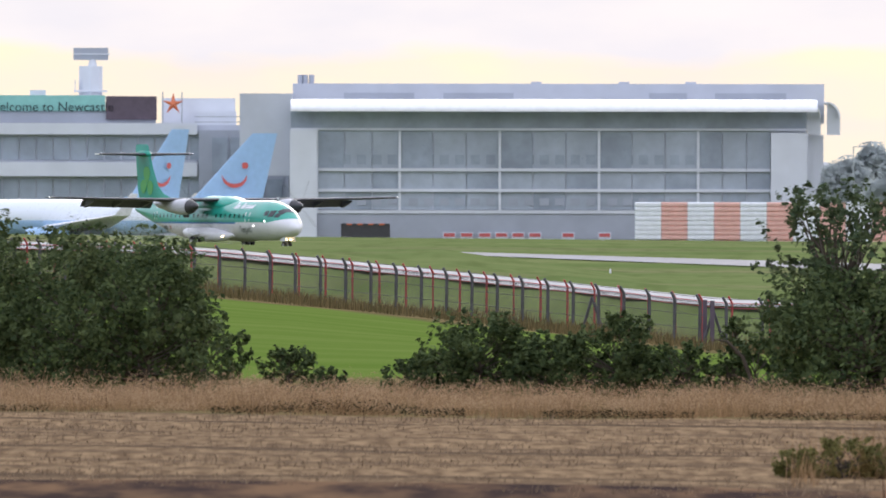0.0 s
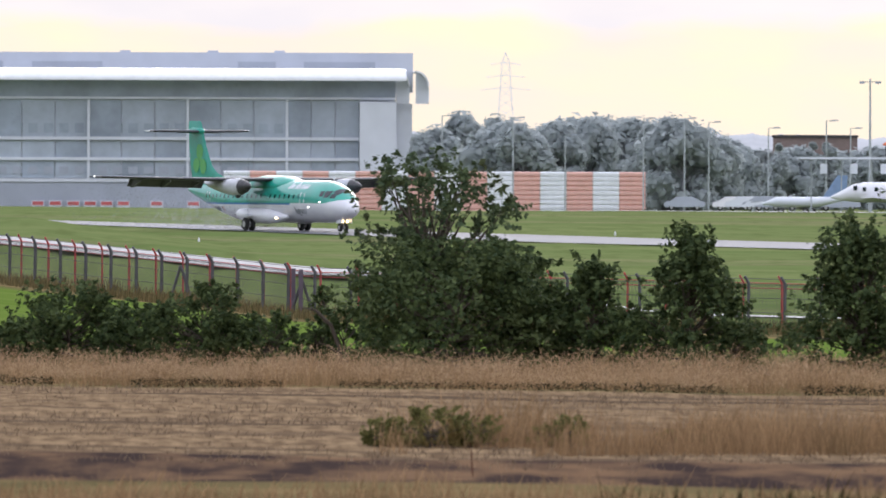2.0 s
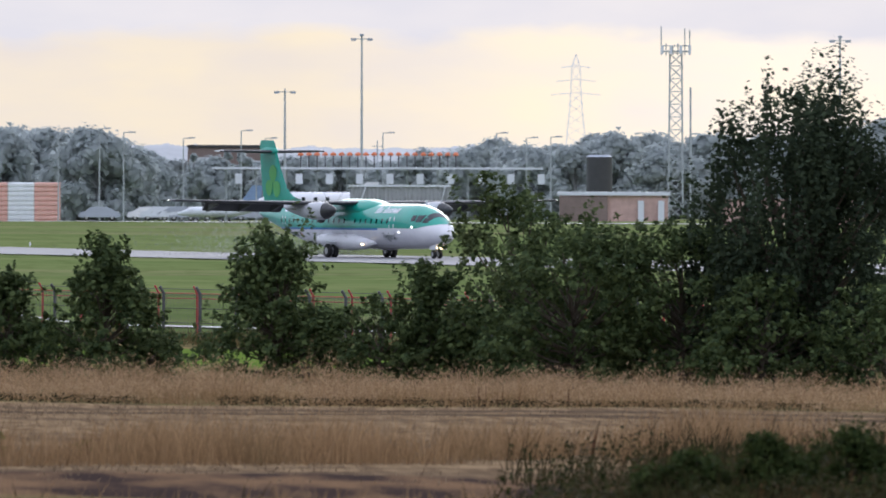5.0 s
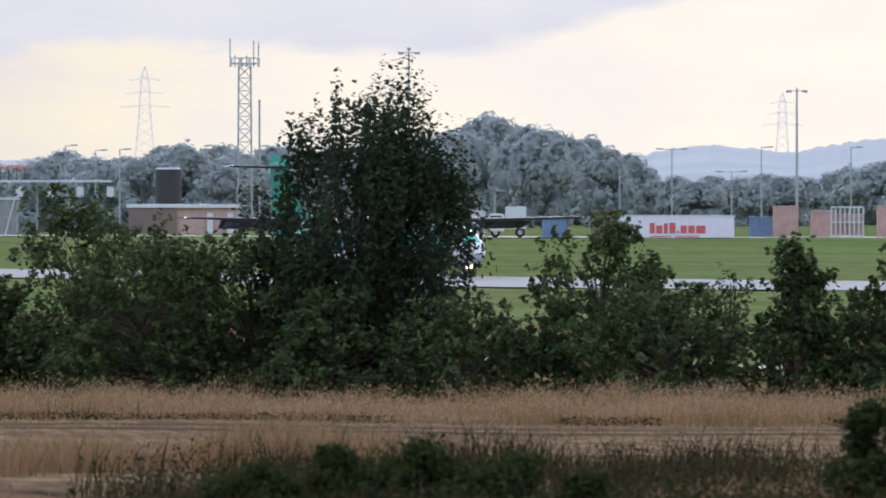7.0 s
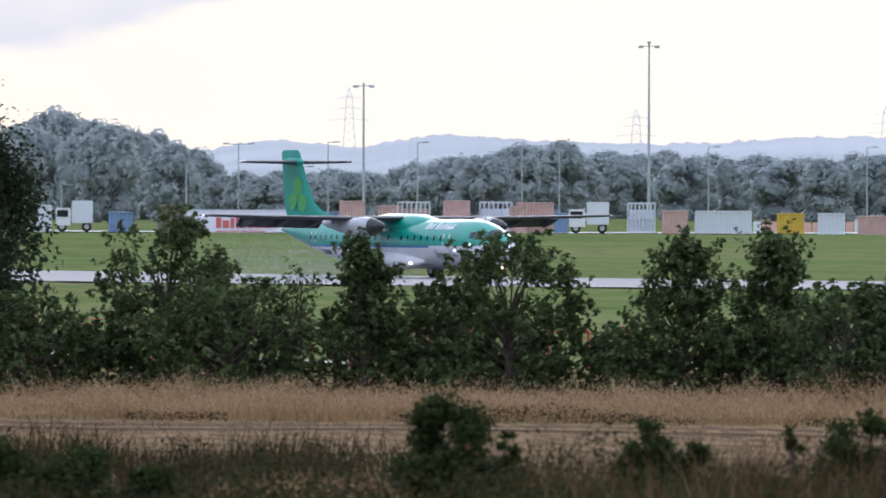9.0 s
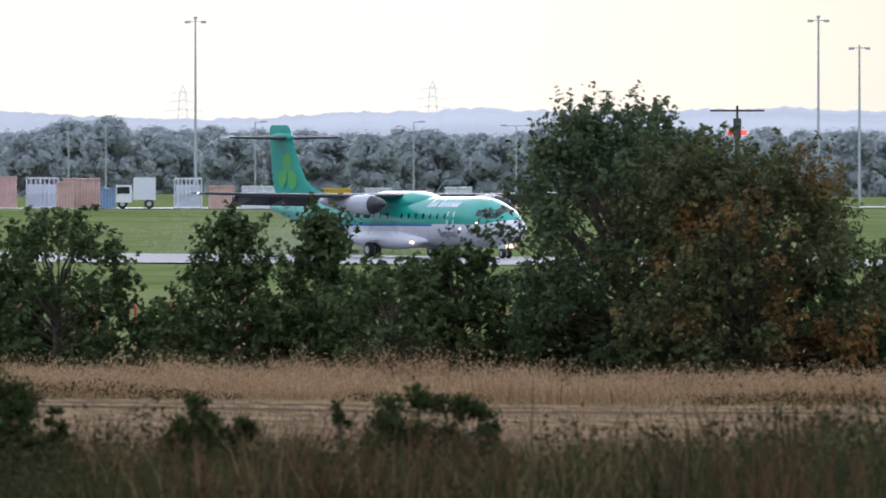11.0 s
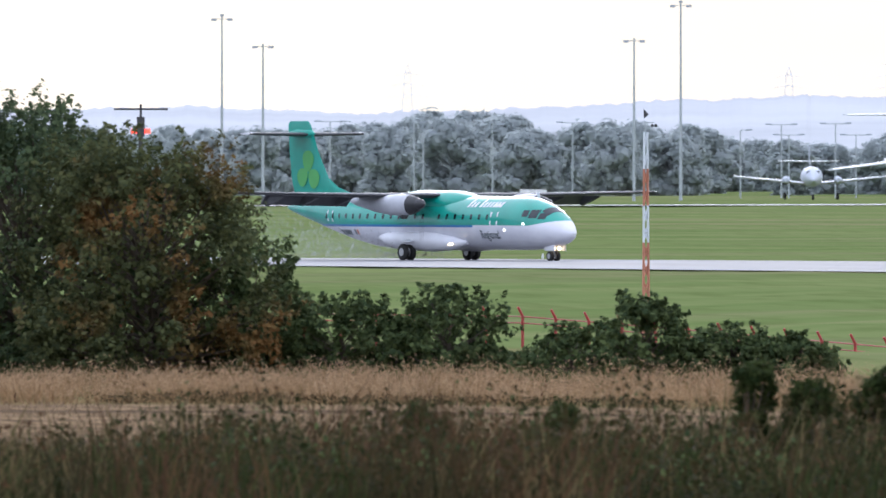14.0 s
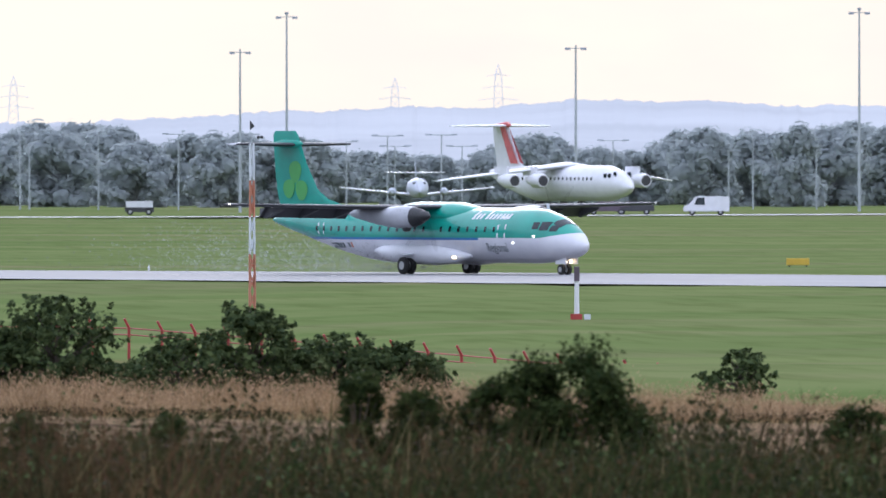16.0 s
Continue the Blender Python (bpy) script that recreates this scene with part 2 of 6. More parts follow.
def ground_material():
    k = Nodes("grassland")
    pos = k.n.new("ShaderNodeSeparateXYZ")
    k.l.new(k.co.outputs["Object"], pos.inputs[0])
    x, y, _ = pos.outputs
    wob = k.math("MULTIPLY", k.math("SUBTRACT", k.noise(0.12, 4.0), 0.5), 14.0)
    line = k.math("ADD", y, k.math("MULTIPLY", x, 0.75))           # along the hedge
    # mown airfield grass
    stripes = k.noise(0.05, 2.0, (0.35, 1.0, 1))
    mown = k.mix(k.band(stripes, 0.35, 0.65), (0.166, 0.194, 0.076, 1), (0.118, 0.160, 0.054, 1))
    mown = k.mix(k.math("MULTIPLY", k.band(k.noise(0.02, 5.0, (0.5, 1.6, 1)), 0.52, 0.7), 0.6), mown, (0.22, 0.185, 0.11, 1))
    mown = k.mix(k.math("MULTIPLY", k.band(k.noise(0.6, 5.0, (1.0, 0.14, 1)), 0.48, 0.72), 0.5), mown, (0.080, 0.105, 0.032, 1))
    # rough grass by the fence, and the meadow
    rough = k.mix(k.band(k.noise(0.22, 5.0), 0.38, 0.62), (0.115, 0.095, 0.045, 1), (0.20, 0.145, 0.07, 1))
    meadow = k.mix(k.band(k.noise(0.06, 5.0, (0.4, 1, 1)), 0.35, 0.65), (0.100, 0.158, 0.028, 1), (0.134, 0.182, 0.042, 1))
    meadow = k.mix(k.math("MULTIPLY", k.band(k.noise(2.2, 3.0), 0.5, 0.8), 0.4), meadow, (0.075, 0.125, 0.026, 1))
    # stubble field with drill lines
    def along_rows(along, across, detail):
        v, t = k.n.new("ShaderNodeCombineXYZ"), k.n.new("ShaderNodeTexNoise")
        k.put(k.math("MULTIPLY", x, along), v.inputs[0])
        k.put(k.math("MULTIPLY", line, across), v.inputs[1])
        t.inputs["Scale"].default_value, t.inputs["Detail"].default_value = 1.0, detail
        k.l.new(v.outputs[0], t.inputs["Vector"])
        return t.outputs["Fac"]

    straw = k.mix(k.band(along_rows(3.0, .30, 4.0), 0.38, 0.62), (0.140, 0.094, 0.056, 1), (0.275, 0.190, 0.110, 1))
    straw = k.mix(k.math("MULTIPLY", k.band(along_rows(.02, .34, 1.0), 0.50, 0.62), 0.55), straw, (0.105, 0.074, 0.050, 1))
    straw = k.mix(k.math("MULTIPLY", k.band(along_rows(.012, .10, 2.0), 0.56, 0.62), 0.7), straw, (0.070, 0.050, 0.036, 1))
    soil = k.mix(k.band(k.noise(0.9, 5.0, (0.8, 0.10, 1)), 0.42, 0.62), (0.048, 0.034, 0.030, 1), (0.17, 0.105, 0.062, 1))
    dist = k.math("ADD", line, wob)
    fence_side = k.math("ADD", k.math("SUBTRACT", y, k.math("MULTIPLY", x, -2.4)), k.math("MULTIPLY", wob, 1.6))
    col = k.mix(k.band(fence_side, 862.0, 872.0), meadow, rough)
    col = k.mix(k.band(x, 24.0, 38.0), col, rough)
    col = k.mix(k.band(k.math("ADD", fence_side, k.math("MULTIPLY", k.band(x, 60.0, 110.0), 70.0)), 900.0, 915.0), col, mown)
    col = k.mix(k.band(x, 62.0, 78.0), col, mown)
    col = k.mix(k.band(k.math("SUBTRACT", k.math("SUBTRACT", 470.0, k.math("MULTIPLY", k.band(x, 62.0, 78.0), 58.0)), dist), 0.0, 8.0), col, rough)
    col = k.mix(k.band(k.math("SUBTRACT", 395.0, line), 0.0, 0.8), col, straw)
    near_edge = k.math("ADD", dist, 0.0)
    col = k.mix(k.band(k.math("SUBTRACT", 313.0, near_edge), 0.0, 3.0), col, soil)
    col = k.mix(k.band(k.math("SUBTRACT", 290.0, near_edge), 0.0, 3.0), col, rough)
    k.put(col, k.p.inputs["Base Color"])
    k.p.inputs["Roughness"].default_value = 0.9
    k.p.inputs["Specular IOR Level"].default_value = 0.0
    k.bump(k.noise(1.6, 6.0, (0.5, 1, 1)), 0.55, 0.25)
    return k.m


def build_ground():
    ys = np.concatenate([np.arange(-300, 0, 50), np.arange(0, 280, 8), np.arange(280, 460, 3), np.arange(460, 1450, 6), np.arange(1450, 2600, 25), np.arange(2600, 4801, 200)])
    xs = np.concatenate([np.arange(-1500, -150, 90), np.arange(-150, 330, 6), np.arange(330, 1900, 90)])
    gx, gy = np.meshgrid(xs, ys)
    z = ground_z(gx, gy) + 0.06 * np.sin(gx * 0.31 + gy * 0.11) * np.sin(gy * 0.23)
    n, w = gx.size, len(xs)
    i = np.arange(n).reshape(gx.shape)
    faces = np.stack([i[:-1, :-1], i[:-1, 1:], i[1:, 1:], i[1:, :-1]], -1).reshape(-1, 4)
    ob = raw("ground", np.stack([gx.ravel(), gy.ravel(), z.ravel()], -1), faces, ground_material(), "structure", "grass airfield, meadow and stubble field", "ground")
    ob.data.shade_smooth()
    return ob


build_ground()


def ribbon(name, centre, left, right, material, lift, label, category, near=None):
    """A paved strip along centre points with its edges left and right of them, on the ground."""
    vs, fs = [], []
    m = 5
    for i, p in enumerate(centre):
        a, b = np.array(centre[max(i - 1, 0)]), np.array(centre[min(i + 1, len(centre) - 1)])
        t = (b - a) / np.linalg.norm(b - a)
        nn = np.array((-t[1], t[0]))
        if near:
            right = near[i]
        for j in range(m):
            q = np.array(p) + nn * (left + (right - left) * j / (m - 1))
            vs.append((q[0], q[1], gz(*q) + lift))
        if i:
            for j in range(m - 1):
                fs.append(((i - 1) * m + j, (i - 1) * m + j + 1, i * m + j + 1, i * m + j))
    return raw(name, vs, fs, material, "structure", label, category)


def wet_asphalt(name, colour, rough):
    k = Nodes(name)
    damp = k.noise(0.08, 4.0, (1, 0.25, 1))
    col = k.mix(k.band(damp, 0.35, 0.65), c4(colour), c4(tuple(c * 1.7 for c in colour)))
    col = k.mix(k.math("MULTIPLY", k.noise(3.0, 4.0), 0.4), col, c4(tuple(c * 0.6 for c in colour)))
    k.put(col, k.p.inputs["Base Color"])
    k.put(k.math("ADD", rough, k.math("MULTIPLY", damp, 0.25)), k.p.inputs["Roughness"])
    k.p.inputs["Specular IOR Level"].default_value = 0.32
    k.bump(k.noise(8.0, 3.0), 0.06, 0.02)
    return k.m


M_ASPHALT = wet_asphalt("wet_asphalt", (0.12, 0.12, 0.13), 0.55)
M_ROAD = wet_asphalt("wet_concrete", (0.19, 0.19, 0.19), 0.45)
run_line = [tuple(RUN_P + RUN_H * s) for s in range(-900, 760, 20)]
ribbon("runway", run_line, 9.0, -38.0, M_ASPHALT, 0.06, "long wet grey asphalt runway", "runway",
       [float(np.interp(s, (-900, -330, -275, -200, -130, -60), (3, 3, -4, -12, -22, -38))) for s in range(-900, 760, 20)])


# ---- paints and metals ----
TEAL, LIME = (0.010, 0.300, 0.225), (0.075, 0.36, 0.085)
M_WHITE = mat("white_paint", (0.74, 0.74, 0.78), 0.35, vary=0.05)
M_NACELLE = mat("pale_grey_paint", (0.50, 0.51, 0.55), 0.4, vary=0.12)
M_TEAL = mat("teal_paint", TEAL, 0.32, vary=0.08)
M_LIME = mat("lime_paint", LIME, 0.4, vary=0.08)
M_WINGGREY = mat("wing_grey_paint", (0.09, 0.09, 0.10), 0.55, vary=0.15)
M_BOOT = mat("black_rubber_boot", (0.03, 0.03, 0.033), 0.45)
M_TYRE = mat("tyre_rubber", (0.018, 0.018, 0.018), 0.8)
M_STEEL = mat("bare_steel", (0.45, 0.45, 0.46), 0.35, 0.9)
M_GLASS = mat("dark_window_glass", (0.012, 0.02, 0.025), 0.08, vary=0.3)
M_DARK = mat("dark_grey_paint", (0.045, 0.045, 0.05), 0.5)
M_BLUE = mat("blue_paint", (0.03, 0.16, 0.42), 0.4)
M_GREY = mat("grey_paint", (0.32, 0.33, 0.35), 0.55)
M_INK = mat("dark_lettering", (0.02, 0.05, 0.055), 0.5)
M_LAMP = mat("lit_landing_lamp", (1.0, 0.74, 0.42), 0.3, emit=5.0, vary=0.0)
M_BEAM = mat("white_strobe", (1.0, 0.97, 0.9), 0.3, emit=1.8, vary=0.0)


def fuselage_paint():
    """Teal above, a thin blue line, silver white below and round the nose."""
    k = Nodes("airliner_livery")
    pos = k.n.new("ShaderNodeSeparateXYZ")
    k.l.new(k.co.outputs["Object"], pos.inputs[0])
    x, _, z = pos.outputs
    rise = k.math("MAXIMUM", 0.0, k.math("MULTIPLY", k.math("SUBTRACT", x, 10.3), 0.16))
    h = k.math("SUBTRACT", z, rise)
    white = k.mix(k.band(k.noise(0.9, 4.0), 0.35, 0.7), (0.66, 0.66, 0.72, 1), (0.78, 0.78, 0.82, 1))
    teal = k.mix(k.band(k.noise(0.7, 4.0), 0.35, 0.7), (0.010, 0.28, 0.21, 1), (0.016, 0.34, 0.26, 1))
    line = k.mix(k.band(x, 5.25, 5.3), (0.02, 0.16, 0.42, 1), (0.70, 0.70, 0.75, 1))
    col = k.mix(k.band(h, 1.74, 1.75), white, line)
    col = k.mix(k.band(h, 1.86, 1.87), col, teal)
    k.put(col, k.p.inputs["Base Color"])
    k.p.inputs["Roughness"].default_value = 0.3
    k.p.inputs["Coat Weight"].default_value = 0.3
    return k.m


FUSE = ((0.0, 1.45, .05, .05), (.12, 1.46, .26, .24), (.35, 1.49, .47, .44), (.8, 1.57, .74, .68), (1.4, 1.68, .98, .92), (2.1, 1.80, 1.19, 1.13),
        (2.8, 1.89, 1.32, 1.27), (3.5, 1.95, 1.40, 1.37), (4.3, 1.98, 1.43, 1.41), (10, 1.98, 1.43, 1.41), (16.5, 1.98, 1.43, 1.41), (18.2, 2.05, 1.38, 1.34),
        (20.2, 2.19, 1.20, 1.15), (22.2, 2.36, .95, .90), (24.2, 2.54, .66, .60), (25.8, 2.66, .40, .35), (26.7, 2.72, .22, .19), (27.1, 2.73, .07, .06))


def hull(b, a, out=0.0):
    """A point of the aircraft's skin, b metres behind the nose, at the angle a round the hull."""
    st = np.array(FUSE)
    zc, ry, rz = (float(np.interp(b, st[:, 0], st[:, i])) for i in (1, 2, 3))
    return Vector((12.6 - b, (ry + out) * math.cos(a), zc + (rz + out) * math.sin(a)))


def hull_at(b, z, side, out=0.012):
    st = np.array(FUSE)
    zc, rz = float(np.interp(b, st[:, 0], st[:, 1])), float(np.interp(b, st[:, 0], st[:, 3]))
    a = math.asin(max(-1, min(1, (z - zc) / rz)))
    return hull(b, a if side > 0 else math.pi - a, out)


def patch(bm, b0, b1, z0, z1, side, out=0.012, n=3, slant=0.0):
    """A thin panel lying on the hull."""
    g = [[bm.verts.new(hull_at(b0 + (b1 - b0) * i / n + slant * j / n, z0 + (z1 - z0) * j / n, side, out)) for j in range(n + 1)] for i in range(n + 1)]
    for i in range(n):
        for j in range(n):
            q = (g[i][j], g[i + 1][j], g[i + 1][j + 1], g[i][j + 1])
            bm.faces.new(q if side < 0 else q[::-1])
    return bm


def foil(bm, sections, n=14):
    """A wing skin through sections (leading edge x, y, z, chord, thickness, turn about the span axis in degrees, vertical?)."""
    rings = []
    for x, y, z, chord, thick, upright in sections:
        ring = []
        for i in range(n):
            u = 2 * math.pi * i / n
            cx = 0.5 * (1 - math.cos(u)) if u <= math.pi else 0.5 * (1 - math.cos(u))
            th = thick * chord * 2.6 * (0.2969 * math.sqrt(cx) - 0.126 * cx - 0.3516 * cx ** 2 + 0.2843 * cx ** 3 - 0.1015 * cx ** 4) * 1.9
            o = th if u < math.pi else -th
            ring.append((x - cx * chord, y + o, z) if upright else (x - cx * chord, y, z + o))
        rings.append(ring)
    return loft(bm, rings)


def lettering(text, size, material, name, parent, place, label=""):
    """Flat letters from the built-in font, each corner put by place(x, y)."""
    cu = bpy.data.curves.new("letters", "FONT")
    cu.body, cu.size = text, size
    tmp = new("letters", cu)
    bpy.context.view_layer.update()
    me = bpy.data.meshes.new_from_object(tmp.evaluated_get(bpy.context.evaluated_depsgraph_get()))
    bpy.data.objects.remove(tmp)
    for v in me.vertices:
        v.co = place(v.co.x, v.co.y)
    me.materials.append(material)
    me.name = name
    ob = new(name, me)
    ob.parent = parent
    if label:
        ob["label"] = label
    return ob


def wheel(parent, x, y, r, w):
    hub = bmesh.new()
    tube(hub, [(0, -w * .52, 0), (0, w * .52, 0)], r * 0.5, 16)
    ty = bmesh.new()
    loft(ty, [[(math.cos(a) * rr, yy, math.sin(a) * rr) for a in (2 * math.pi * k / 20 for k in range(20))]
              for yy, rr in ((-w / 2, r * .5), (-w / 2, r * .86), (-w * .33, r), (w * .33, r), (w / 2, r * .86), (w / 2, r * .5))], cap=False)
    t = part("wheel", ty, M_TYRE, parent, "black rubber tyre", True)
    t.location = (x, y, r)
    part("rim", hub, M_STEEL, t, "", True)
    return t


def airliner():
    ac = thing("turboprop_airliner", pose(0, 0, 0), "teal and white twin-turboprop airliner with lit lamps on wet runway", "airliner")
    bm = bmesh.new()
    ring = [2 * math.pi * k / 40 for k in range(40)]
    stations = sorted({*(s[0] for s in FUSE), *np.linspace(4.3, 27, 22).tolist()})
    loft(bm, [[hull(b, a) for a in ring] for b in stations])
    body = part("fuselage", bm, fuselage_paint(), ac, "teal upper and silver-white lower hull", True)
    for side in (-1, 1):
        b = 5.9
        while b < 22.3:
            if not 10.9 < b < 11.5:
                part("cabin_window", patch(bmesh.new(), b, b + .18, 2.17, 2.43, side, 0.014, 2), M_GLASS, body)
            b += 0.76
        for b0, b1, z0, z1 in ((5.0, 5.72, 1.45, 2.95), (21.2, 21.85, 1.65, 2.95)):   # outlined doors
            bm = bmesh.new()
            for q in ((b0, b0 + .11, z0, z1), (b1 - .11, b1, z0, z1), (b0 + .11, b1 - .11, z1 - .11, z1), (b0 + .11, b1 - .11, z0, z0 + .08)):
                patch(bm, *q, side, 0.016)
            part("door", bm, M_WHITE, body, "white-outlined cabin door")
        for q in ((1.42, 1.84, 2.20, 2.50), (1.93, 2.46, 2.25, 2.68), (2.55, 2.95, 2.32, 2.66)):
            part("cockpit_window", patch(bmesh.new(), *q, side, 0.014), M_GLASS, body, "dark cockpit glazing")
        x = 0.0
        while x < 3.1:     # the airline's name as plain strokes
            hgt = 0.42 if x < .1 or 1.0 < x < 1.3 else 0.28
            part("lettering_stroke", patch(bmesh.new(), 8.2 - x if side < 0 else 5.1 + x, 8.2 - x - .2 if side < 0 else 5.3 + x, 2.80, 2.80 + hgt, side, 0.016, 2, -0.1 if side < 0 else 0.1), M_WHITE, body, "white lettering stroke")
            x += 0.31 if not .6 < x < .95 else .5
        x = 0.0
        for w in (0.2, 0.12, 0.12, 0.2, 0.2, 0.2):   # registration as plain bars
            part("marking_bar", patch(bmesh.new(), 20.75 - x, 20.75 - x - w, 1.32, 1.58, side, 0.016, 1), M_INK, body)
            x += w + 0.07
        part("marking_bar", patch(bmesh.new(), 18.9, 18.75, 1.34, 1.60, side, 0.016, 1), M_INK, body)
        part("marking_bar", patch(bmesh.new(), 18.62, 18.47, 1.34, 1.60, side, 0.016, 1), mat("orange_mark", (0.6, 0.16, 0.05)), body)
    lettering("Regional", 0.62, M_INK, "lettering", body, lambda x, y: hull_at(6.75 - x * .85, 1.18 + y, -1, 0.016), "dark green word on the hull")
    for b0, b1 in ((1.36, 1.86),):
        bm = bmesh.new()
        g = [[bm.verts.new(hull(b0 + (b1 - b0) * i / 3, radians(52 + 76 * j / 6), 0.014)) for j in range(7)] for i in range(4)]
        for i in range(3):
            for j in range(6):
                bm.faces.new((g[i][j], g[i][j + 1], g[i + 1][j + 1], g[i + 1][j]))
        part("windscreen", bm, M_GLASS, body, "dark cockpit windscreen")
    # wing box fairing on the back
    bm = bmesh.new()
    loft(bm, [[(x, math.cos(a) * w, 2.95 + math.sin(a) * h) for a in (2 * math.pi * k / 24 for k in range(24))]
              for x, w, h in ((4.4, .15, .3), (3.4, .85, .48), (2.0, 1.15, .72), (-1.6, 1.15, .74), (-3.2, .8, .56), (-5.0, .2, .36))])
    part("wing_fairing", bm, M_TEAL, ac, "", True)
    # wings
    for side in (-1, 1):
        bm = bmesh.new()
        sec = [(1.32, 0.0, 3.42, 2.57, .11, False), (1.32, side * 4.9, 3.42, 2.57, .11, False), (1.05, side * 9.5, 3.50, 2.05, .10, False), (.80, side * 13.2, 3.58, 1.60, .09, False), (.55, side * 13.53, 3.59, 1.15, .06, False)]
        foil(bm, sec)
        wing = part("wing", bm, M_WINGGREY, ac, "grey wing with black leading edge", True)
        bm = bmesh.new()
        foil(bm, [(x + .035, y, z + .004, .30, .42, False) for x, y, z, *_ in sec[:4]], 8)
        part("leading_edge_boot", bm, M_BOOT, wing, "", True)
        for y0, y1, c in ((1.5, 3.35, .72), (4.85, 10.3, .62)):
            bm = bmesh.new()
            ch0, ch1 = c, c * .86
            loft(bm, [[(-1.02 + .0, side * yy, zz - .02), (-1.0, side * yy, zz + .08), (-1.05 - ch * .85, side * yy, zz - .40), (-1.0 - ch * .85, side * yy, zz - .46)]
                      for yy, zz, ch in ((y0, 3.28, ch0), (y1, 3.28 + (y1 - 4) * .018, ch1))])
            part("flap", bm, M_WINGGREY, wing, "lowered trailing-edge flap")
        for yy in (2.6, 5.6, 7.8, 10.0):
            bm = bmesh.new()
            loft(bm, [[(x, side * yy + s * w, 3.38 + z) for s, z in ((-1, .0), (1, .0), (1, -h), (-1, -h))] for x, w, h in ((.3, .04, .08), (-.6, .10, .34), (-1.3, .09, .52), (-1.8, .03, .30))])
            part("flap_fairing", bm, M_WINGGREY, wing, "", True)
        bm = bmesh.new()
        box(bm, .35, .5, side * 13.5 - .04, side * 13.5 + .04, 3.56, 3.63)
        part("wing_lamp", bm, M_BEAM, wing, "lit wingtip lamp")
        # nacelle
        y = side * 4.05
        bm = bmesh.new()
        loft(bm, [[(x, y + math.cos(a) * w, zc + math.sin(a) * h) for a in (2 * math.pi * k / 24 for k in range(24))]
                  for x, zc, w, h in ((3.55, 2.93, .40, .48), (3.3, 2.93, .46, .54), (2.6, 2.93, .50, .58), (1.6, 2.92, .52, .54), (.2, 2.98, .52, .44), (-1.6, 3.12, .38, .26), (-2.6, 3.22, .14, .10))])
        nac = part("nacelle", bm, M_NACELLE, ac, "white engine nacelle with dark nose", True)
        bm = bmesh.new()
        loft(bm, [[(x, y + math.cos(a) * w, zc + math.sin(a) * h) for a in (2 * math.pi * k / 24 for k in range(24))]
                  for x, zc, w, h in ((4.12, 2.98, .28, .28), (3.95, 2.95, .34, .40), (3.56, 2.93, .405, .485), (3.40, 2.93, .445, .525))])
        part("intake_lip", bm, M_BOOT, nac, "", True)
        bm = bmesh.new()
        tube(bm, [(2.9, y, 2.35), (2.55, y, 2.33)], .16, 10)
        part("air_intake", bm, M_BOOT, nac, "", True)
        bm = bmesh.new()
        loft(bm, [[(.62 - t, math.cos(a) * r, math.sin(a) * r) for a in (2 * math.pi * k / 14 for k in range(14))] for t, r in ((0, .02), (.12, .13), (.35, .25), (.62, .29))])
        prop = part("propeller", bm, M_BOOT, ac, "dark spinner with six fast-turning blades", True)
        prop.location = (4.1, y, 2.98)
        for i in range(6):
            a = radians(60 * i + 10)
            bm = bmesh.new()
            u, v = Vector((0, math.cos(a), math.sin(a))), Vector((0.55, -math.sin(a) * .83, math.cos(a) * .83))
            loft(bm, [[u * r + v * w + Vector((.3 + .02, 0, 0)), u * r - v * w + Vector((.3 + .02, 0, 0)), u * r - v * w + Vector((.3 - .02, 0, 0)), u * r + v * w + Vector((.3 - .02, 0, 0))]
                      for r, w in ((.24, .05), (.7, .11), (1.4, .13), (1.9, .08), (1.96, .02))])
            part("blade", bm, M_BLUR, prop)
    # fin, tailplane
    bm = bmesh.new()
    foil(bm, [(-5.3, 0, 3.0, 8.4, .008, True), (-8.0, 0, 3.42, 5.85, .02, True), (-9.7, 0, 3.82, 4.35, .035, True), (-10.6, 0, 4.3, 3.6, .045, True), (-11.55, 0, 5.6, 2.85, .05, True), (-12.35, 0, 7.15, 2.2, .05, True), (-12.6, 0, 7.34, 1.75, .03, True)], 18)
    fin = part("tail_fin", bm, M_TEAL, ac, "teal fin with a lime-green leaf emblem", True)
    for side in (-1, 1):
        for cx, cz, ang, ln in ((-12.50, 5.20, 85, 1.15), (-13.0, 4.38, 215, 1.05), (-11.95, 4.30, -35, 1.10)):
            bm = bmesh.new()
            pts = []
            for k in range(18):
                u = 2 * math.pi * k / 18
                px, pz = .5 * ln * math.cos(u), .46 * ln * math.sin(u) * (1 + .25 * math.cos(u))
                ca, sa = math.cos(radians(ang)), math.sin(radians(ang))
                pts.append(bm.verts.new((cx + px * ca - pz * sa, side * (.088 if cz > 5 else .098), cz + px * sa + pz * ca)))
            bm.faces.new(pts if side > 0 else pts[::-1])
            part("leaf_emblem", bm, M_LIME, fin)
    for side in (-1, 1):
        bm = bmesh.new()
        foil(bm, [(-12.35, 0, 6.62, 1.75, .14, False), (-12.7, side * 3.65, 6.66, 1.0, .14, False)], 12)
        tail = part("tailplane", bm, M_DARK, ac, "grey tailplane with a black leading edge", True)
        bm = bmesh.new()
        foil(bm, [(-12.31, side * .2, 6.62, .34, .36, False), (-12.66, side * 3.6, 6.66, .24, .36, False)], 8)
        part("leading_edge_boot", bm, M_BOOT, tail, "", True)
        bm = bmesh.new()
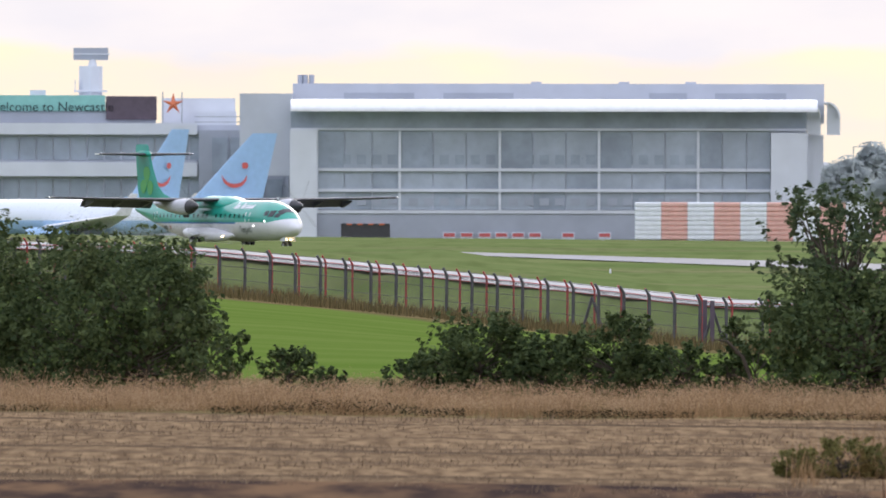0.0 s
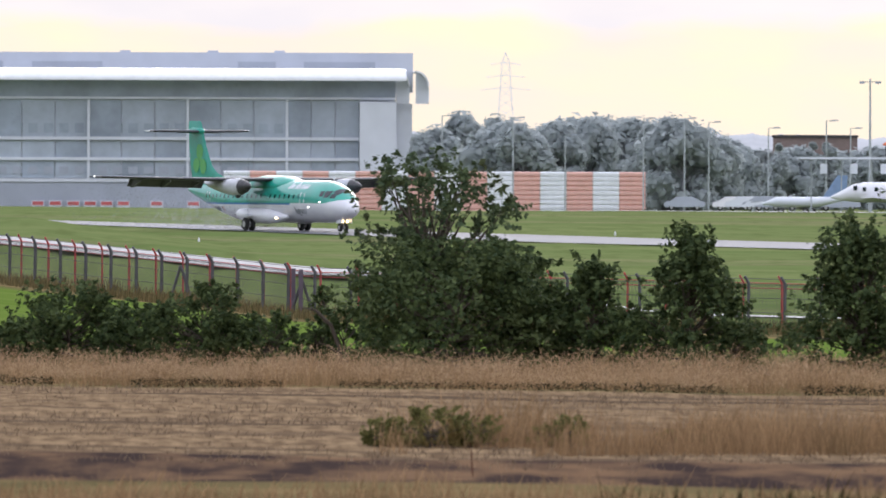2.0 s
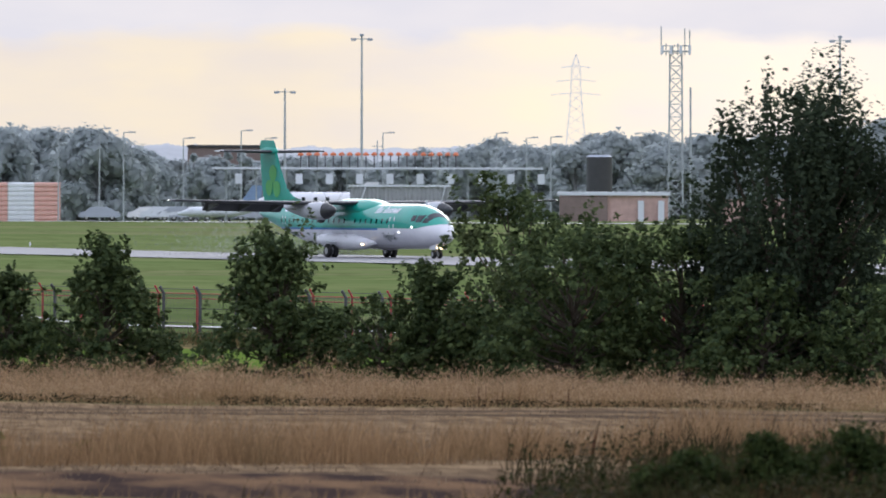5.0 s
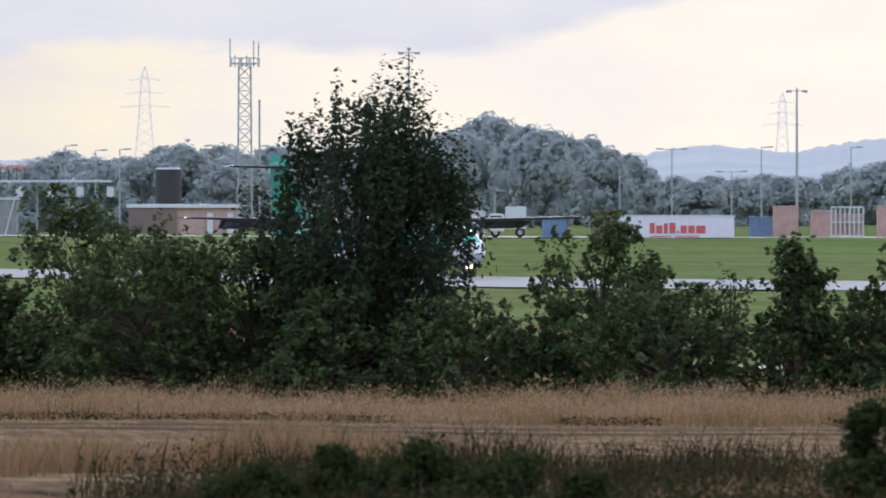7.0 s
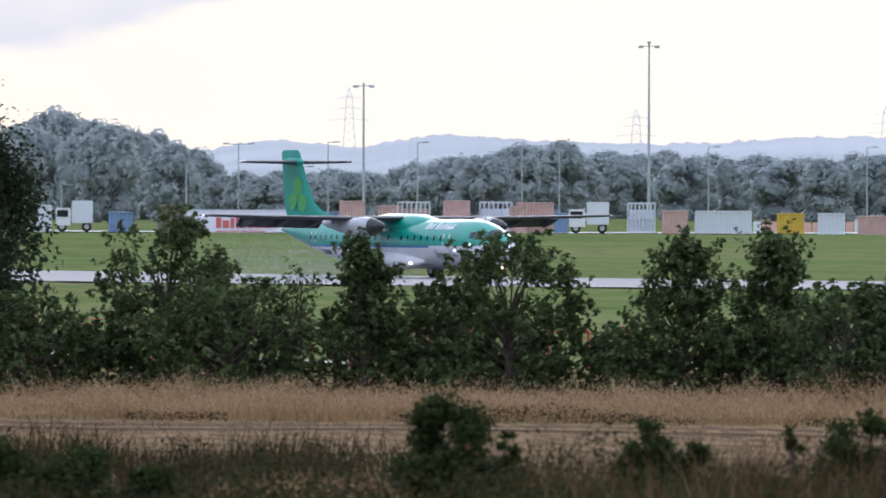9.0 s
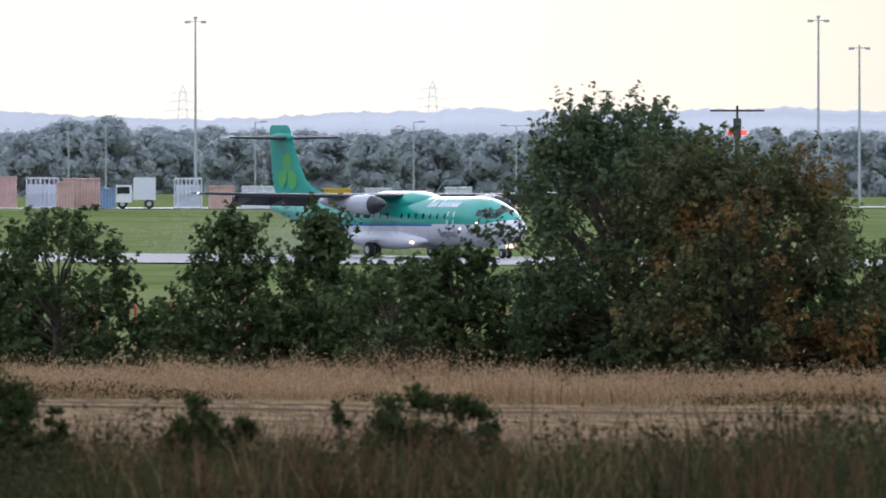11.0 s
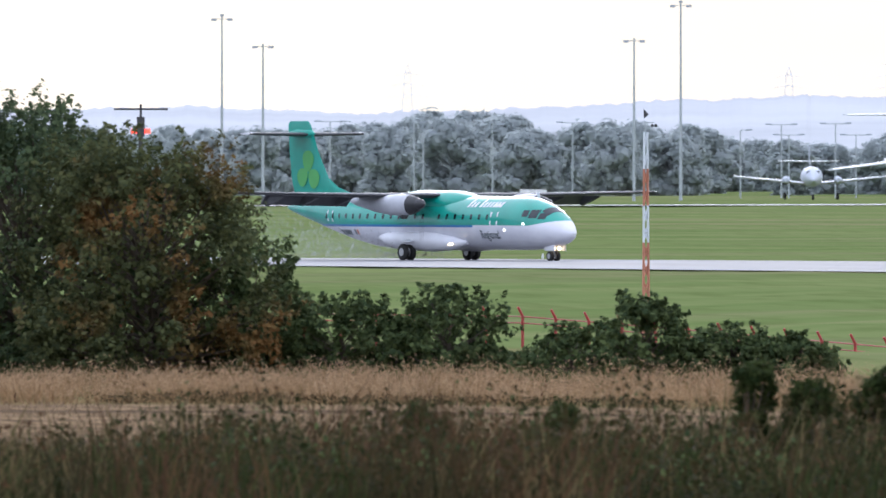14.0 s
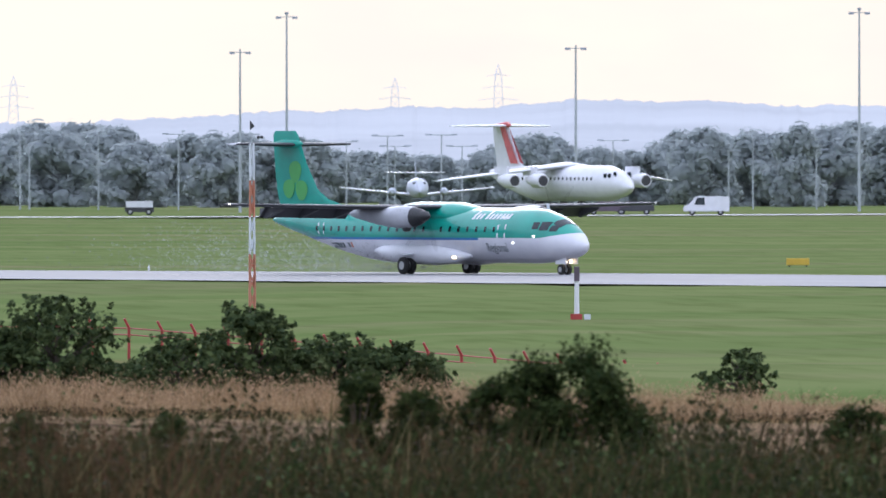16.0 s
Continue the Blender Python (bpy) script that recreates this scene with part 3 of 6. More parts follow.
        foil(bm, [(-12.66, side * 3.4, 6.66, 1.08, .15, False), (-12.72, side * 3.7, 6.66, .96, .12, False)], 12)
        part("tip", bm, M_WHITE, tail, "white tip", True)
    bm = bmesh.new()
    loft(bm, [[(x, math.cos(a) * r, 6.66 + math.sin(a) * r * 1.1) for a in (2 * math.pi * k / 12 for k in range(12))] for x, r in ((-12.0, .05), (-12.3, .2), (-13.6, .24), (-14.5, .08))])
    part("tail_bullet", bm, M_TEAL, ac, "", True)
    bm = bmesh.new()
    loft(bm, [[(x, math.cos(a) * r * .3, 7.14 + math.sin(a) * r * .6) for a in (2 * math.pi * k / 12 for k in range(12))] for x, r in ((-12.4, .03), (-12.5, .09), (-12.7, .11), (-12.9, .04))])
    part("fin_tip_cap", bm, M_WHITE, ac, "", True)
    # gear pods and legs
    for side in (-1, 1):
        bm = bmesh.new()
        loft(bm, [[(x, side * yc + math.cos(a) * w, zc + math.sin(a) * h) for a in (2 * math.pi * k / 20 for k in range(20))]
                  for x, yc, zc, w, h in ((4.2, 1.0, .95, .1, .1), (3.2, 1.2, .90, .46, .36), (1.6, 1.35, .95, .62, .50), (-1.4, 1.35, 1.02, .62, .48), (-3.0, 1.2, 1.12, .42, .32), (-4.2, 1.0, 1.2, .1, .1))])
        pod = part("gear_fairing", bm, M_WHITE, ac, "white rounded wheel fairing", True)
        bm = bmesh.new()
        box(bm, 3.2, 3.5, side * 1.52 - .09, side * 1.52 + .09, .80, .90, .02)
        part("landing_lamp", bm, M_LAMP, pod, "lit warm landing lamp")
        bm = bmesh.new()
        tube(bm, [(0.2, side * 1.3, 1.0), (0, side * 2.05, .43)], .12, 8)
        tube(bm, [(0, side * 1.72, .43), (0, side * 2.38, .43)], .09, 8)
        part("gear_leg", bm, M_STEEL, ac, "", True)
        bm = bmesh.new()
        loft(bm, [[(.55 - i * .3, side * 2.5 - side * .9 * j, .98 + .06 * (1 - abs(i - 2) / 2) + .12 * j) for j in (0, 1)] + [(.55 - i * .3, side * 2.5 - side * .9 * j, .94 + .06 * (1 - abs(i - 2) / 2) + .12 * j) for j in (1, 0)] for i in range(5)])
        part("gear_door", bm, M_WHITE, ac)
        for yy in (1.83, 2.27):
            wheel(ac, 0, side * yy, .43, .26)
    bm = bmesh.new()
    tube(bm, [(10.77, 0, .25), (10.95, 0, 1.05)], .07, 8)
    leg = part("nose_gear_leg", bm, M_STEEL, ac, "", True)
    for side in (-1, 1):
        bm = bmesh.new()
        tube(bm, [(11.02, side * .17, .66), (11.12, side * .17, .66)], .075, 12)
        part("taxi_lamp", bm, M_LAMP, leg, "bright lit taxi lamp")
        bm = bmesh.new()
        box(bm, 10.5, 11.4, side * .36 - .015, side * .36 + .015, .55, .95)
        part("gear_door", bm, M_WHITE, ac)
        wheel(ac, 10.77, side * .2, .27, .2)
    for b, z, side in ((4.35, 1.62, -1), (2.7, 1.95, -1), (2.7, 1.95, 1)):
        bm = bmesh.new()
        p = hull_at(b, z, side, 0.03)
        bmesh.ops.create_uvsphere(bm, u_segments=10, v_segments=6, radius=.065, matrix=Matrix.Translation(p))
        part("hull_lamp", bm, M_BEAM, ac, "small lit lamp")
    bm = bmesh.new()
    loft(bm, [[(9.4 - z * .25 + dx, dy, 3.3 + z) for dx, dy in ((.12, 0), (0, .02), (-.12, 0), (0, -.02))] for z in (0, .32)])
    part("antenna", bm, M_WHITE, ac)
    return ac


def spray_mat():
    k = Nodes("water_spray")
    k.p.inputs["Base Color"].default_value = (0.85, 0.86, 0.88, 1)
    k.p.inputs["Roughness"].default_value = 1.0
    k.p.inputs["Alpha"].default_value = 0.07
    k.p.inputs["Specular IOR Level"].default_value = 0.0
    return k.m


def water_spray():
    """Fine droplets thrown up behind the wheels, as one cloud of tiny flakes."""
    rng = np.random.default_rng(77)
    n = 9000
    f = rng.beta(1.0, 1.7, n)
    back = 1.0 + f * 26
    c = np.stack([-back, rng.normal(0, 1, n) * (1.3 + f * 2.2), .1 + np.abs(rng.normal(0, 1, n)) * (.35 + 1.2 * np.sqrt(f))], 1)
    nrm = rng.normal(0, 1, (n, 3))
    v = np.cross(nrm, rng.normal(size=(n, 3)))
    v /= np.linalg.norm(v, axis=1)[:, None]
    w = np.cross(v, nrm / np.linalg.norm(nrm, axis=1)[:, None])
    size = rng.uniform(.05, .10, (n, 1))
    verts = np.stack([c - v * size, c + w * size, c + v * size, c - w * size], 1).reshape(-1, 3)
    return raw("water_spray", verts, np.arange(4 * n).reshape(-1, 4), spray_mat(), "stuff", "white water spray thrown up behind the wheels", "spray")


SPRAY = water_spray()


def blur_mat():
    k = Nodes("blurred_propeller_blade")
    k.p.inputs["Base Color"].default_value = (0.03, 0.03, 0.03, 1)
    k.p.inputs["Alpha"].default_value = 0.04
    return k.m


M_BLUR = blur_mat()
AIRLINER = airliner()


# ---- hedge trees ----
M_BARK = mat("bark", (0.075, 0.058, 0.042), 0.9, vary=0.3, scale=4, fine=25, bump=0.5)
M_LEAF = leaf_mat("hedge_leaves", (0.042, 0.066, 0.030), (0.112, 0.146, 0.055), (0.10, 0.085, 0.035), 0.25)
M_LEAF_ASH = leaf_mat("ash_leaves", (0.050, 0.078, 0.044), (0.115, 0.150, 0.068), (0.14, 0.09, 0.04), 0.25)
M_LEAF_CHESTNUT = leaf_mat("chestnut_leaves", (0.052, 0.068, 0.034), (0.122, 0.132, 0.052), (0.24, 0.115, 0.040), 0.8)
M_LEAF_POPLAR = leaf_mat("poplar_leaves", (0.028, 0.042, 0.027), (0.062, 0.082, 0.045))
# far leaves far paler than foliage: distance haze painted into the colour
M_LEAF_FAR_HAZE = leaf_mat("haze_painted_far_leaves", (0.44, 0.48, 0.485), (0.465, 0.505, 0.51), see=0.6)
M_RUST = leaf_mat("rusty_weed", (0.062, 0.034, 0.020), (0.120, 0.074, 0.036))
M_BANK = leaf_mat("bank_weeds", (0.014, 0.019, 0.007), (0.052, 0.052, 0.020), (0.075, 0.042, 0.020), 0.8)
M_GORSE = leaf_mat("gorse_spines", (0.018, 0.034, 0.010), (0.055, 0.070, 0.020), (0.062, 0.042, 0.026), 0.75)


def leaves(centres, size, rng, material, name, parent, out=None, long=1.5, flat=0.6, tri=False):
    """Small diamond leaves, one island each, that mostly face up and outwards."""
    n = len(centres)
    c = np.asarray(centres)
    nrm = rng.normal(0, .55, (n, 3))
    nrm[:, 2] += flat
    if out is not None:
        nrm += out * .55
    if flat < .3:
        nrm[:, 2] *= .35
    nrm /= np.linalg.norm(nrm, axis=1)[:, None]
    v = np.cross(nrm, rng.normal(size=(n, 3)))
    v /= np.linalg.norm(v, axis=1)[:, None] + 1e-9
    w = np.cross(nrm, v)
    s = size * rng.uniform(0.55, 1.4, (n, 1))
    if tri:
        verts = np.stack([c - v * s * long * .6 - w * s * .5, c - v * s * long * .3 + w * s * .7, c + v * s * long * .7], 1).reshape(-1, 3)
        ob = raw(name, verts, np.arange(3 * n).reshape(-1, 3), material)
        ob.parent = parent
        return ob
    verts = np.stack([c - v * s * long * .5, c + w * s * .5, c + v * s * long * .5, c - w * s * .5], 1).reshape(-1, 3)
    ob = raw(name, verts, np.arange(4 * n).reshape(-1, 4), material)
    ob.parent = parent
    return ob


def tree(name, x, y, height, width, seed, material, label, category="tree", shape="round", count=5000, leaf=0.16, stems=7, bare=0.12, group="", lift=0.0, clump=0.28, flat=0.6):
    """Trunk, limbs that divide, and a crown of leaves set in clumps at the limbs' ends."""
    rng = np.random.default_rng(seed)
    t = thing(name, Matrix.Translation((x, y, gz(x, y) + lift)), label, category, group)
    wood = bmesh.new()
    h, r = height, width / 2
    trunk_r = max(0.035, h * 0.022)
    lean = rng.normal(0, 0.03, 2) * h
    top = h * (0.55 if shape != "upright" else 0.3)
    tube(wood, [(0, 0, -0.3), (lean[0] * .3, lean[1] * .3, top * .5), (lean[0], lean[1], top)], [trunk_r * 1.25, trunk_r, trunk_r * .6], 7)
    centres = []
    ends = []
    for i in range(stems * 5):
        f = rng.uniform(0.0, 1.0)
        a = rng.uniform(0, 2 * math.pi)
        if shape == "upright":
            z = h * (0.10 + 0.79 * f)
            rad = r * (0.62 + 0.38 * math.sin(math.pi * min(1, f + .1))) * math.sqrt(rng.uniform(.03, 1.0)) * (1.0 if f < .85 else 1.0 - (f - .85) * 1.2) * .9
        elif shape == "cone":
            z = h * (0.08 + 0.9 * f)
            rad = r * (1.02 - f) ** .75 * rng.uniform(.35, 1.0) + .05
        elif shape == "umbrella":
            z = h * (0.10 + 0.86 * f)
            f = f ** .6
            z = h * (0.10 + 0.84 * f)
            rad = r * (0.10 if f < .56 else 0.78 * math.sqrt(max(0, 1 - ((f - .78) / .26) ** 2)) + .04) * rng.uniform(.5, 1.0)
        else:
            z = h * (bare + (0.97 - bare) * f)
            rad = r * 1.08 * math.sqrt(max(0.03, 1 - ((f - .36) / .66) ** 2)) * rng.uniform(.3, 1.0) ** .7
        p = np.array((math.cos(a) * rad, math.sin(a) * rad, z))
        ends.append(p)
        base_z = max(0.05 * h, min(z * (.55 if shape != "upright" else .35), top))
        q = np.array((lean[0] * base_z / h, lean[1] * base_z / h, base_z))
        mid = q + (p - q) * .55 + np.array((0, 0, -.06 * rad if shape != "upright" else 0.0)) + rng.normal(0, .04 * r, 3)
        tube(wood, [tuple(q), tuple(mid), tuple(p)], [trunk_r * .42, trunk_r * .26, .008], 5, False)
    part("trunk", wood, M_BARK, t, "", True)
    per = max(6, count // len(ends))
    outs = []
    for p in ends:
        k = int(per * rng.uniform(.45, 1.55))
        cs = clump * width * rng.uniform(.5, 1.0)
        m = max(3, k // 22)
        if shape == "upright":
            q = rng.normal(0, 1, (m, 3))
            q /= np.linalg.norm(q, axis=1)[:, None]
            sub = p + q * (rng.uniform(.0, 1.0, (m, 1)) ** .5) * cs * np.array((.7, .7, 1.7))
            pick = rng.integers(0, m, k)
            e = rng.normal(0, 1, (k, 3))
            e /= np.linalg.norm(e, axis=1)[:, None]
            pts = sub[pick] + e * (rng.uniform(0, 1, (k, 1)) ** .45) * cs * .42 * np.array((.6, .6, 2.4))
        elif shape == "tufted":
            e = rng.normal(0, 1, (k, 3))
            e /= np.linalg.norm(e, axis=1)[:, None]
            pts = p + e * (rng.uniform(0, 1, (k, 1)) ** .8) * cs * 1.2 * np.array((1, 1, .8)) + rng.normal(0, .16, (k, 3)) * cs
        else:
            # leafy twigs that run outwards and up, thinner towards their tips
            away = np.array((p[0], p[1], (p[2] - .42 * h) * .9))
            away /= np.linalg.norm(away) + 1e-6
            way = away * .75 + np.array((0, 0, .35)) + rng.normal(0, .62, (m, 3))
            way /= np.linalg.norm(way, axis=1)[:, None]
            root = p + rng.normal(0, .34, (m, 3)) * cs
            span = cs * rng.uniform(.45, 1.25, (m, 1))
            pick = rng.integers(0, m, k)
            f = rng.uniform(0, 1, (k, 1)) ** .8
            pts = root[pick] + way[pick] * span[pick] * f + rng.normal(0, 1, (k, 3)) * cs * .19 * (1.15 - f)
        centres.append(pts)
        outs.append((pts - p) / (cs + 1e-6))
    centres, outs = np.concatenate(centres), np.concatenate(outs)
    if shape == "round":
        centres[:, 2] -= np.maximum(centres[:, 2] - 1.1 * h, 0) * .7
    centres[:, 2] = np.abs(centres[:, 2] - 0.05) + 0.05
    leaves(centres, leaf, rng, material, "crown", t, outs, flat=flat)
    return t


HEDGE = lambda x: 431 - 0.75 * x


def hedge(u, w, h, seed, shape="round", mat_=None, count=4200, off=0.0, label="", leaf=0.15, name="hawthorn", category="tree", stems=9, bare=.06, clump=.22):
    """u: bearing in thousandths of a radian."""
    a = u / 1000
    w = w * (1.15 if shape == "cone" else 1.04)
    d = 431 / (math.cos(a) + 0.75 * math.sin(a)) + off
    return tree(name, math.sin(a) * d, math.cos(a) * d, h, w, seed, mat_ or M_LEAF, label or "dark green hawthorn in the field hedge", category, shape, int(count * 2.5), leaf * .60, stems + 3, bare, "hedge trees", 0.0, clump)


def build_hedge():
    H = hedge
    #  bearing  width height
    H(-25.5, 3.8, 3.9, 1, off=3)
    H(-19.5, 4.6, 3.5, 2, count=6500)
    H(-16.0, 4.0, 3.3, 3, off=-3, count=5000)
    H(-13.2, 2.0, 2.0, 33, off=1, count=1500)
    H(-8.3, 1.1, 1.05, 4, count=900, leaf=.12, name="bush", category="bush", label="small green bush in dry grass")
    H(-6.2, .8, .6, 5, count=500, leaf=.12, name="bush", category="bush", label="small green bush in dry grass")
    H(-1.6, 1.3, .75, 6, count=900, leaf=.12, name="bush", category="bush", label="low green bush in dry grass")
    H(2.0, 2.3, 1.75, 7, count=2600, leaf=.14)
    H(5.6, 1.6, 1.35, 8, count=1800, leaf=.14)
    H(9.3, 2.2, 1.7, 9, count=2400, leaf=.14)
    H(13.0, 1.4, 1.15, 10, count=900, leaf=.13, name="bush", category="bush", label="thin green bush beside a dead stem")
    H(15.4, 1.0, .9, 11, count=600, leaf=.13, name="bush", category="bush", label="thin green bush beside a dead stem")
    H(21.2, 4.5, 4.75, 12, "umbrella", M_LEAF_ASH, 3000, label="spreading ash tree with open branching crown", name="ash_tree", stems=13, leaf=.16, clump=.15)
    H(22.4, 4.4, 2.6, 13, off=-2, count=5200)
    H(25.5, 3.0, 2.5, 14, count=3000)
    H(30.2, 2.0, 2.35, 15, "cone", count=2200)
    H(35.3, 2.6, 3.15, 16, "cone", count=3600, clump=.2)
    H(44.5, 3.0, 3.25, 17, "cone", count=4200)
    H(52.6, 2.3, 2.4, 18, "cone", count=2400)
    H(57.8, 3.6, 4.25, 19, count=5200, off=1)
    H(60.5, 3.4, 3.2, 20, count=4200, off=-2)
    H(66.2, 3.6, 3.4, 21, count=4600)
    H(72.3, 5.5, 7.1, 22, "upright", M_LEAF_POPLAR, 15000, label="tall dark poplar with upright branches", name="poplar", stems=22, leaf=.15, clump=.16, off=1)
    H(70.5, 2.4, 2.3, 23, count=2600, off=-2)
    H(77.6, 2.6, 2.1, 24, count=2600, off=-2)
    H(85.0, 2.9, 3.75, 25, count=4600)
    H(88.6, 3.2, 2.35, 26, count=3600, off=-2)
    H(91.8, 1.2, 2.8, 27, count=380, leaf=.11, stems=9, label="thin half-bare sapling in the hedge", name="sapling", clump=.35)
    H(95.6, 1.9, 3.25, 28, "cone", count=2900)
    H(99.5, 1.8, 2.5, 29, count=2000)
    H(103.2, 2.9, 3.3, 30, count=4200)
    H(112.8, 2.7, 3.25, 31, "cone", count=3800)
    H(117.5, 2.5, 3.3, 32, "cone", count=3600)
    H(121.3, 3.0, 2.35, 34, count=3200, off=-1)
    H(125.2, 2.2, 2.7, 35, count=2600)
    H(134.0, 5.3, 5.75, 36, mat_=M_LEAF_ASH, count=15000, label="large chestnut tree with leaves turning rust", name="chestnut_tree", stems=24, leaf=.135, clump=.15, bare=.04, off=1)
    H(140.2, 5.2, 4.85, 37, mat_=M_LEAF_CHESTNUT, count=15000, label="chestnut tree with leaves turning rust", name="chestnut_tree", stems=24, leaf=.135, clump=.15, bare=.04, off=-2)
    H(144.6, 3.0, 2.75, 38, count=3600)
    H(150.6, 2.2, 1.7, 39, count=2200)
    H(156.4, 2.1, 1.85, 40, count=2600)
    H(153.4, 1.6, 1.2, 41, count=1300)
    H(166.9, 1.9, 1.75, 42, count=2300, off=-2)
    H(163.0, 1.5, 1.2, 43, count=1200, off=-8, name="bush", category="bush", label="pale green bush in dry grass")
    H(171.6, 1.9, 1.15, 44, count=1600)
    H(174.6, 1.5, 1.0, 45, count=1200)
    H(193.0, 1.2, .9, 46, count=900, name="bush", category="bush", label="low green bush in dry grass")
    # low continuous growth between the trees
    rng = random.Random(3)
    u = 46.0
    while u < 176:
        if not (46.5 < u < 49.5 or 79.5 < u < 82.5 or 107.0 < u < 109.5):
            hh = rng.uniform(1.3, 2.1) if u < 146 else rng.uniform(.5, .85)
            H(u, rng.uniform(2.0, 2.8), hh, 200 + int(u * 10), count=1500, off=rng.uniform(-1, 3), leaf=.15, name="hedge_shrub", category="bush", label="low green shrub filling the hedge", stems=5)
        u += rng.uniform(3.2, 4.6)
    for u, hh in ((-28, 1.6), (-22.5, 1.5), (-17.5, 1.3), (16.8, 1.2), (23.2, 1.5), (27.8, 1.5), (32.8, 1.2), (37.6, 1.0), (0.2, .8), (3.9, .9), (7.4, 1.0), (11.2, .9)):
        H(u, 1.9, hh, 300 + int(u * 10), count=1100, off=1, leaf=.14, name="hedge_shrub", category="bush", label="low green shrub filling the hedge", stems=5)
    # dead leaning stem
    a = .0163
    x, y = math.sin(a) * 424, math.cos(a) * 424
    t = thing("dead_branch", Matrix.Translation((x, y, gz(x, y))), "bare grey dead stem leaning out of the hedge", "branch")
    bm = bmesh.new()
    tube(bm, [(.15, 0, 0), (.1, 0, .5), (-.1, 0, 1.0), (-.45, 0, 1.35), (-.75, .1, 1.4)], [.07, .06, .05, .035, .015], 6)
    tube(bm, [(-.1, 0, 1.0), (-.25, .1, 1.1), (-.3, .1, 1.25)], [.03, .02, .008], 5)
    tube(bm, [(.12, 0, .35), (-.2, .1, .55), (-.35, .1, .6)], [.035, .02, .01], 5)
    part("stem", bm, M_BARK, t, "", True)


build_hedge()


# ---- grasses ----
def straw_mat(name, dark, light, green=None, amount=0.0):
    return leaf_mat(name, dark, light, green, amount, 0.4)


M_STRAW = straw_mat("dry_grass_blades", (0.170, 0.105, 0.056), (0.40, 0.260, 0.138), (0.135, 0.095, 0.046), 0.5)
M_PLUME = straw_mat("grass_plumes", (0.31, 0.205, 0.122), (0.49, 0.345, 0.212))
M_HERB = straw_mat("field_herbs", (0.085, 0.090, 0.030), (0.21, 0.195, 0.070), (0.20, 0.115, 0.050), 0.7)
M_STUBBLE = straw_mat("stubble_straw", (0.130, 0.092, 0.060), (0.29, 0.210, 0.138))
M_DOCK = straw_mat("dock_stem", (0.05, 0.022, 0.016), (0.10, 0.045, 0.03))
M_ROUGH = straw_mat("rough_grass", (0.065, 0.055, 0.024), (0.18, 0.135, 0.065), (0.065, 0.080, 0.028), 0.5)
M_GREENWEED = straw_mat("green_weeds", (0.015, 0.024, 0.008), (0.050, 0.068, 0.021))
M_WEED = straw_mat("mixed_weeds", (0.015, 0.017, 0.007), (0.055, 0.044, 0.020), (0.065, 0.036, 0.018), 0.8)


def blades(name, xy, heights, width, rng, material, label, bend=0.35, category="grass", lean=None):
    n = len(xy)
    x, y = xy[:, 0], xy[:, 1]
    z = ground_z(x, y) - 0.03
    a = rng.uniform(0, 2 * math.pi, n)
    side = np.stack([np.cos(a), np.sin(a), np.zeros(n)], 1) * (width * rng.uniform(.6, 1.4, n))[:, None]
    tip = np.stack([rng.normal(.12, bend, n) * heights * .5, rng.normal(0, bend, n) * heights * .4, heights], 1)
    if lean is not None:
        tip[:, :2] += lean
    base = np.stack([x, y, z], 1)
    mid = base + tip * np.array((.38, .38, .6))
    verts = np.stack([base - side * .5, base + side * .5, mid + side * .42, base + tip, mid - side * .42], 1).reshape(-1, 3)
    k = np.arange(n)[:, None, None] * 5
    faces = (k + np.array([[0, 1, 2], [0, 2, 4], [4, 2, 3]])[None]).reshape(-1, 3)
    return raw(name, verts, faces, material, "stuff", label, category)


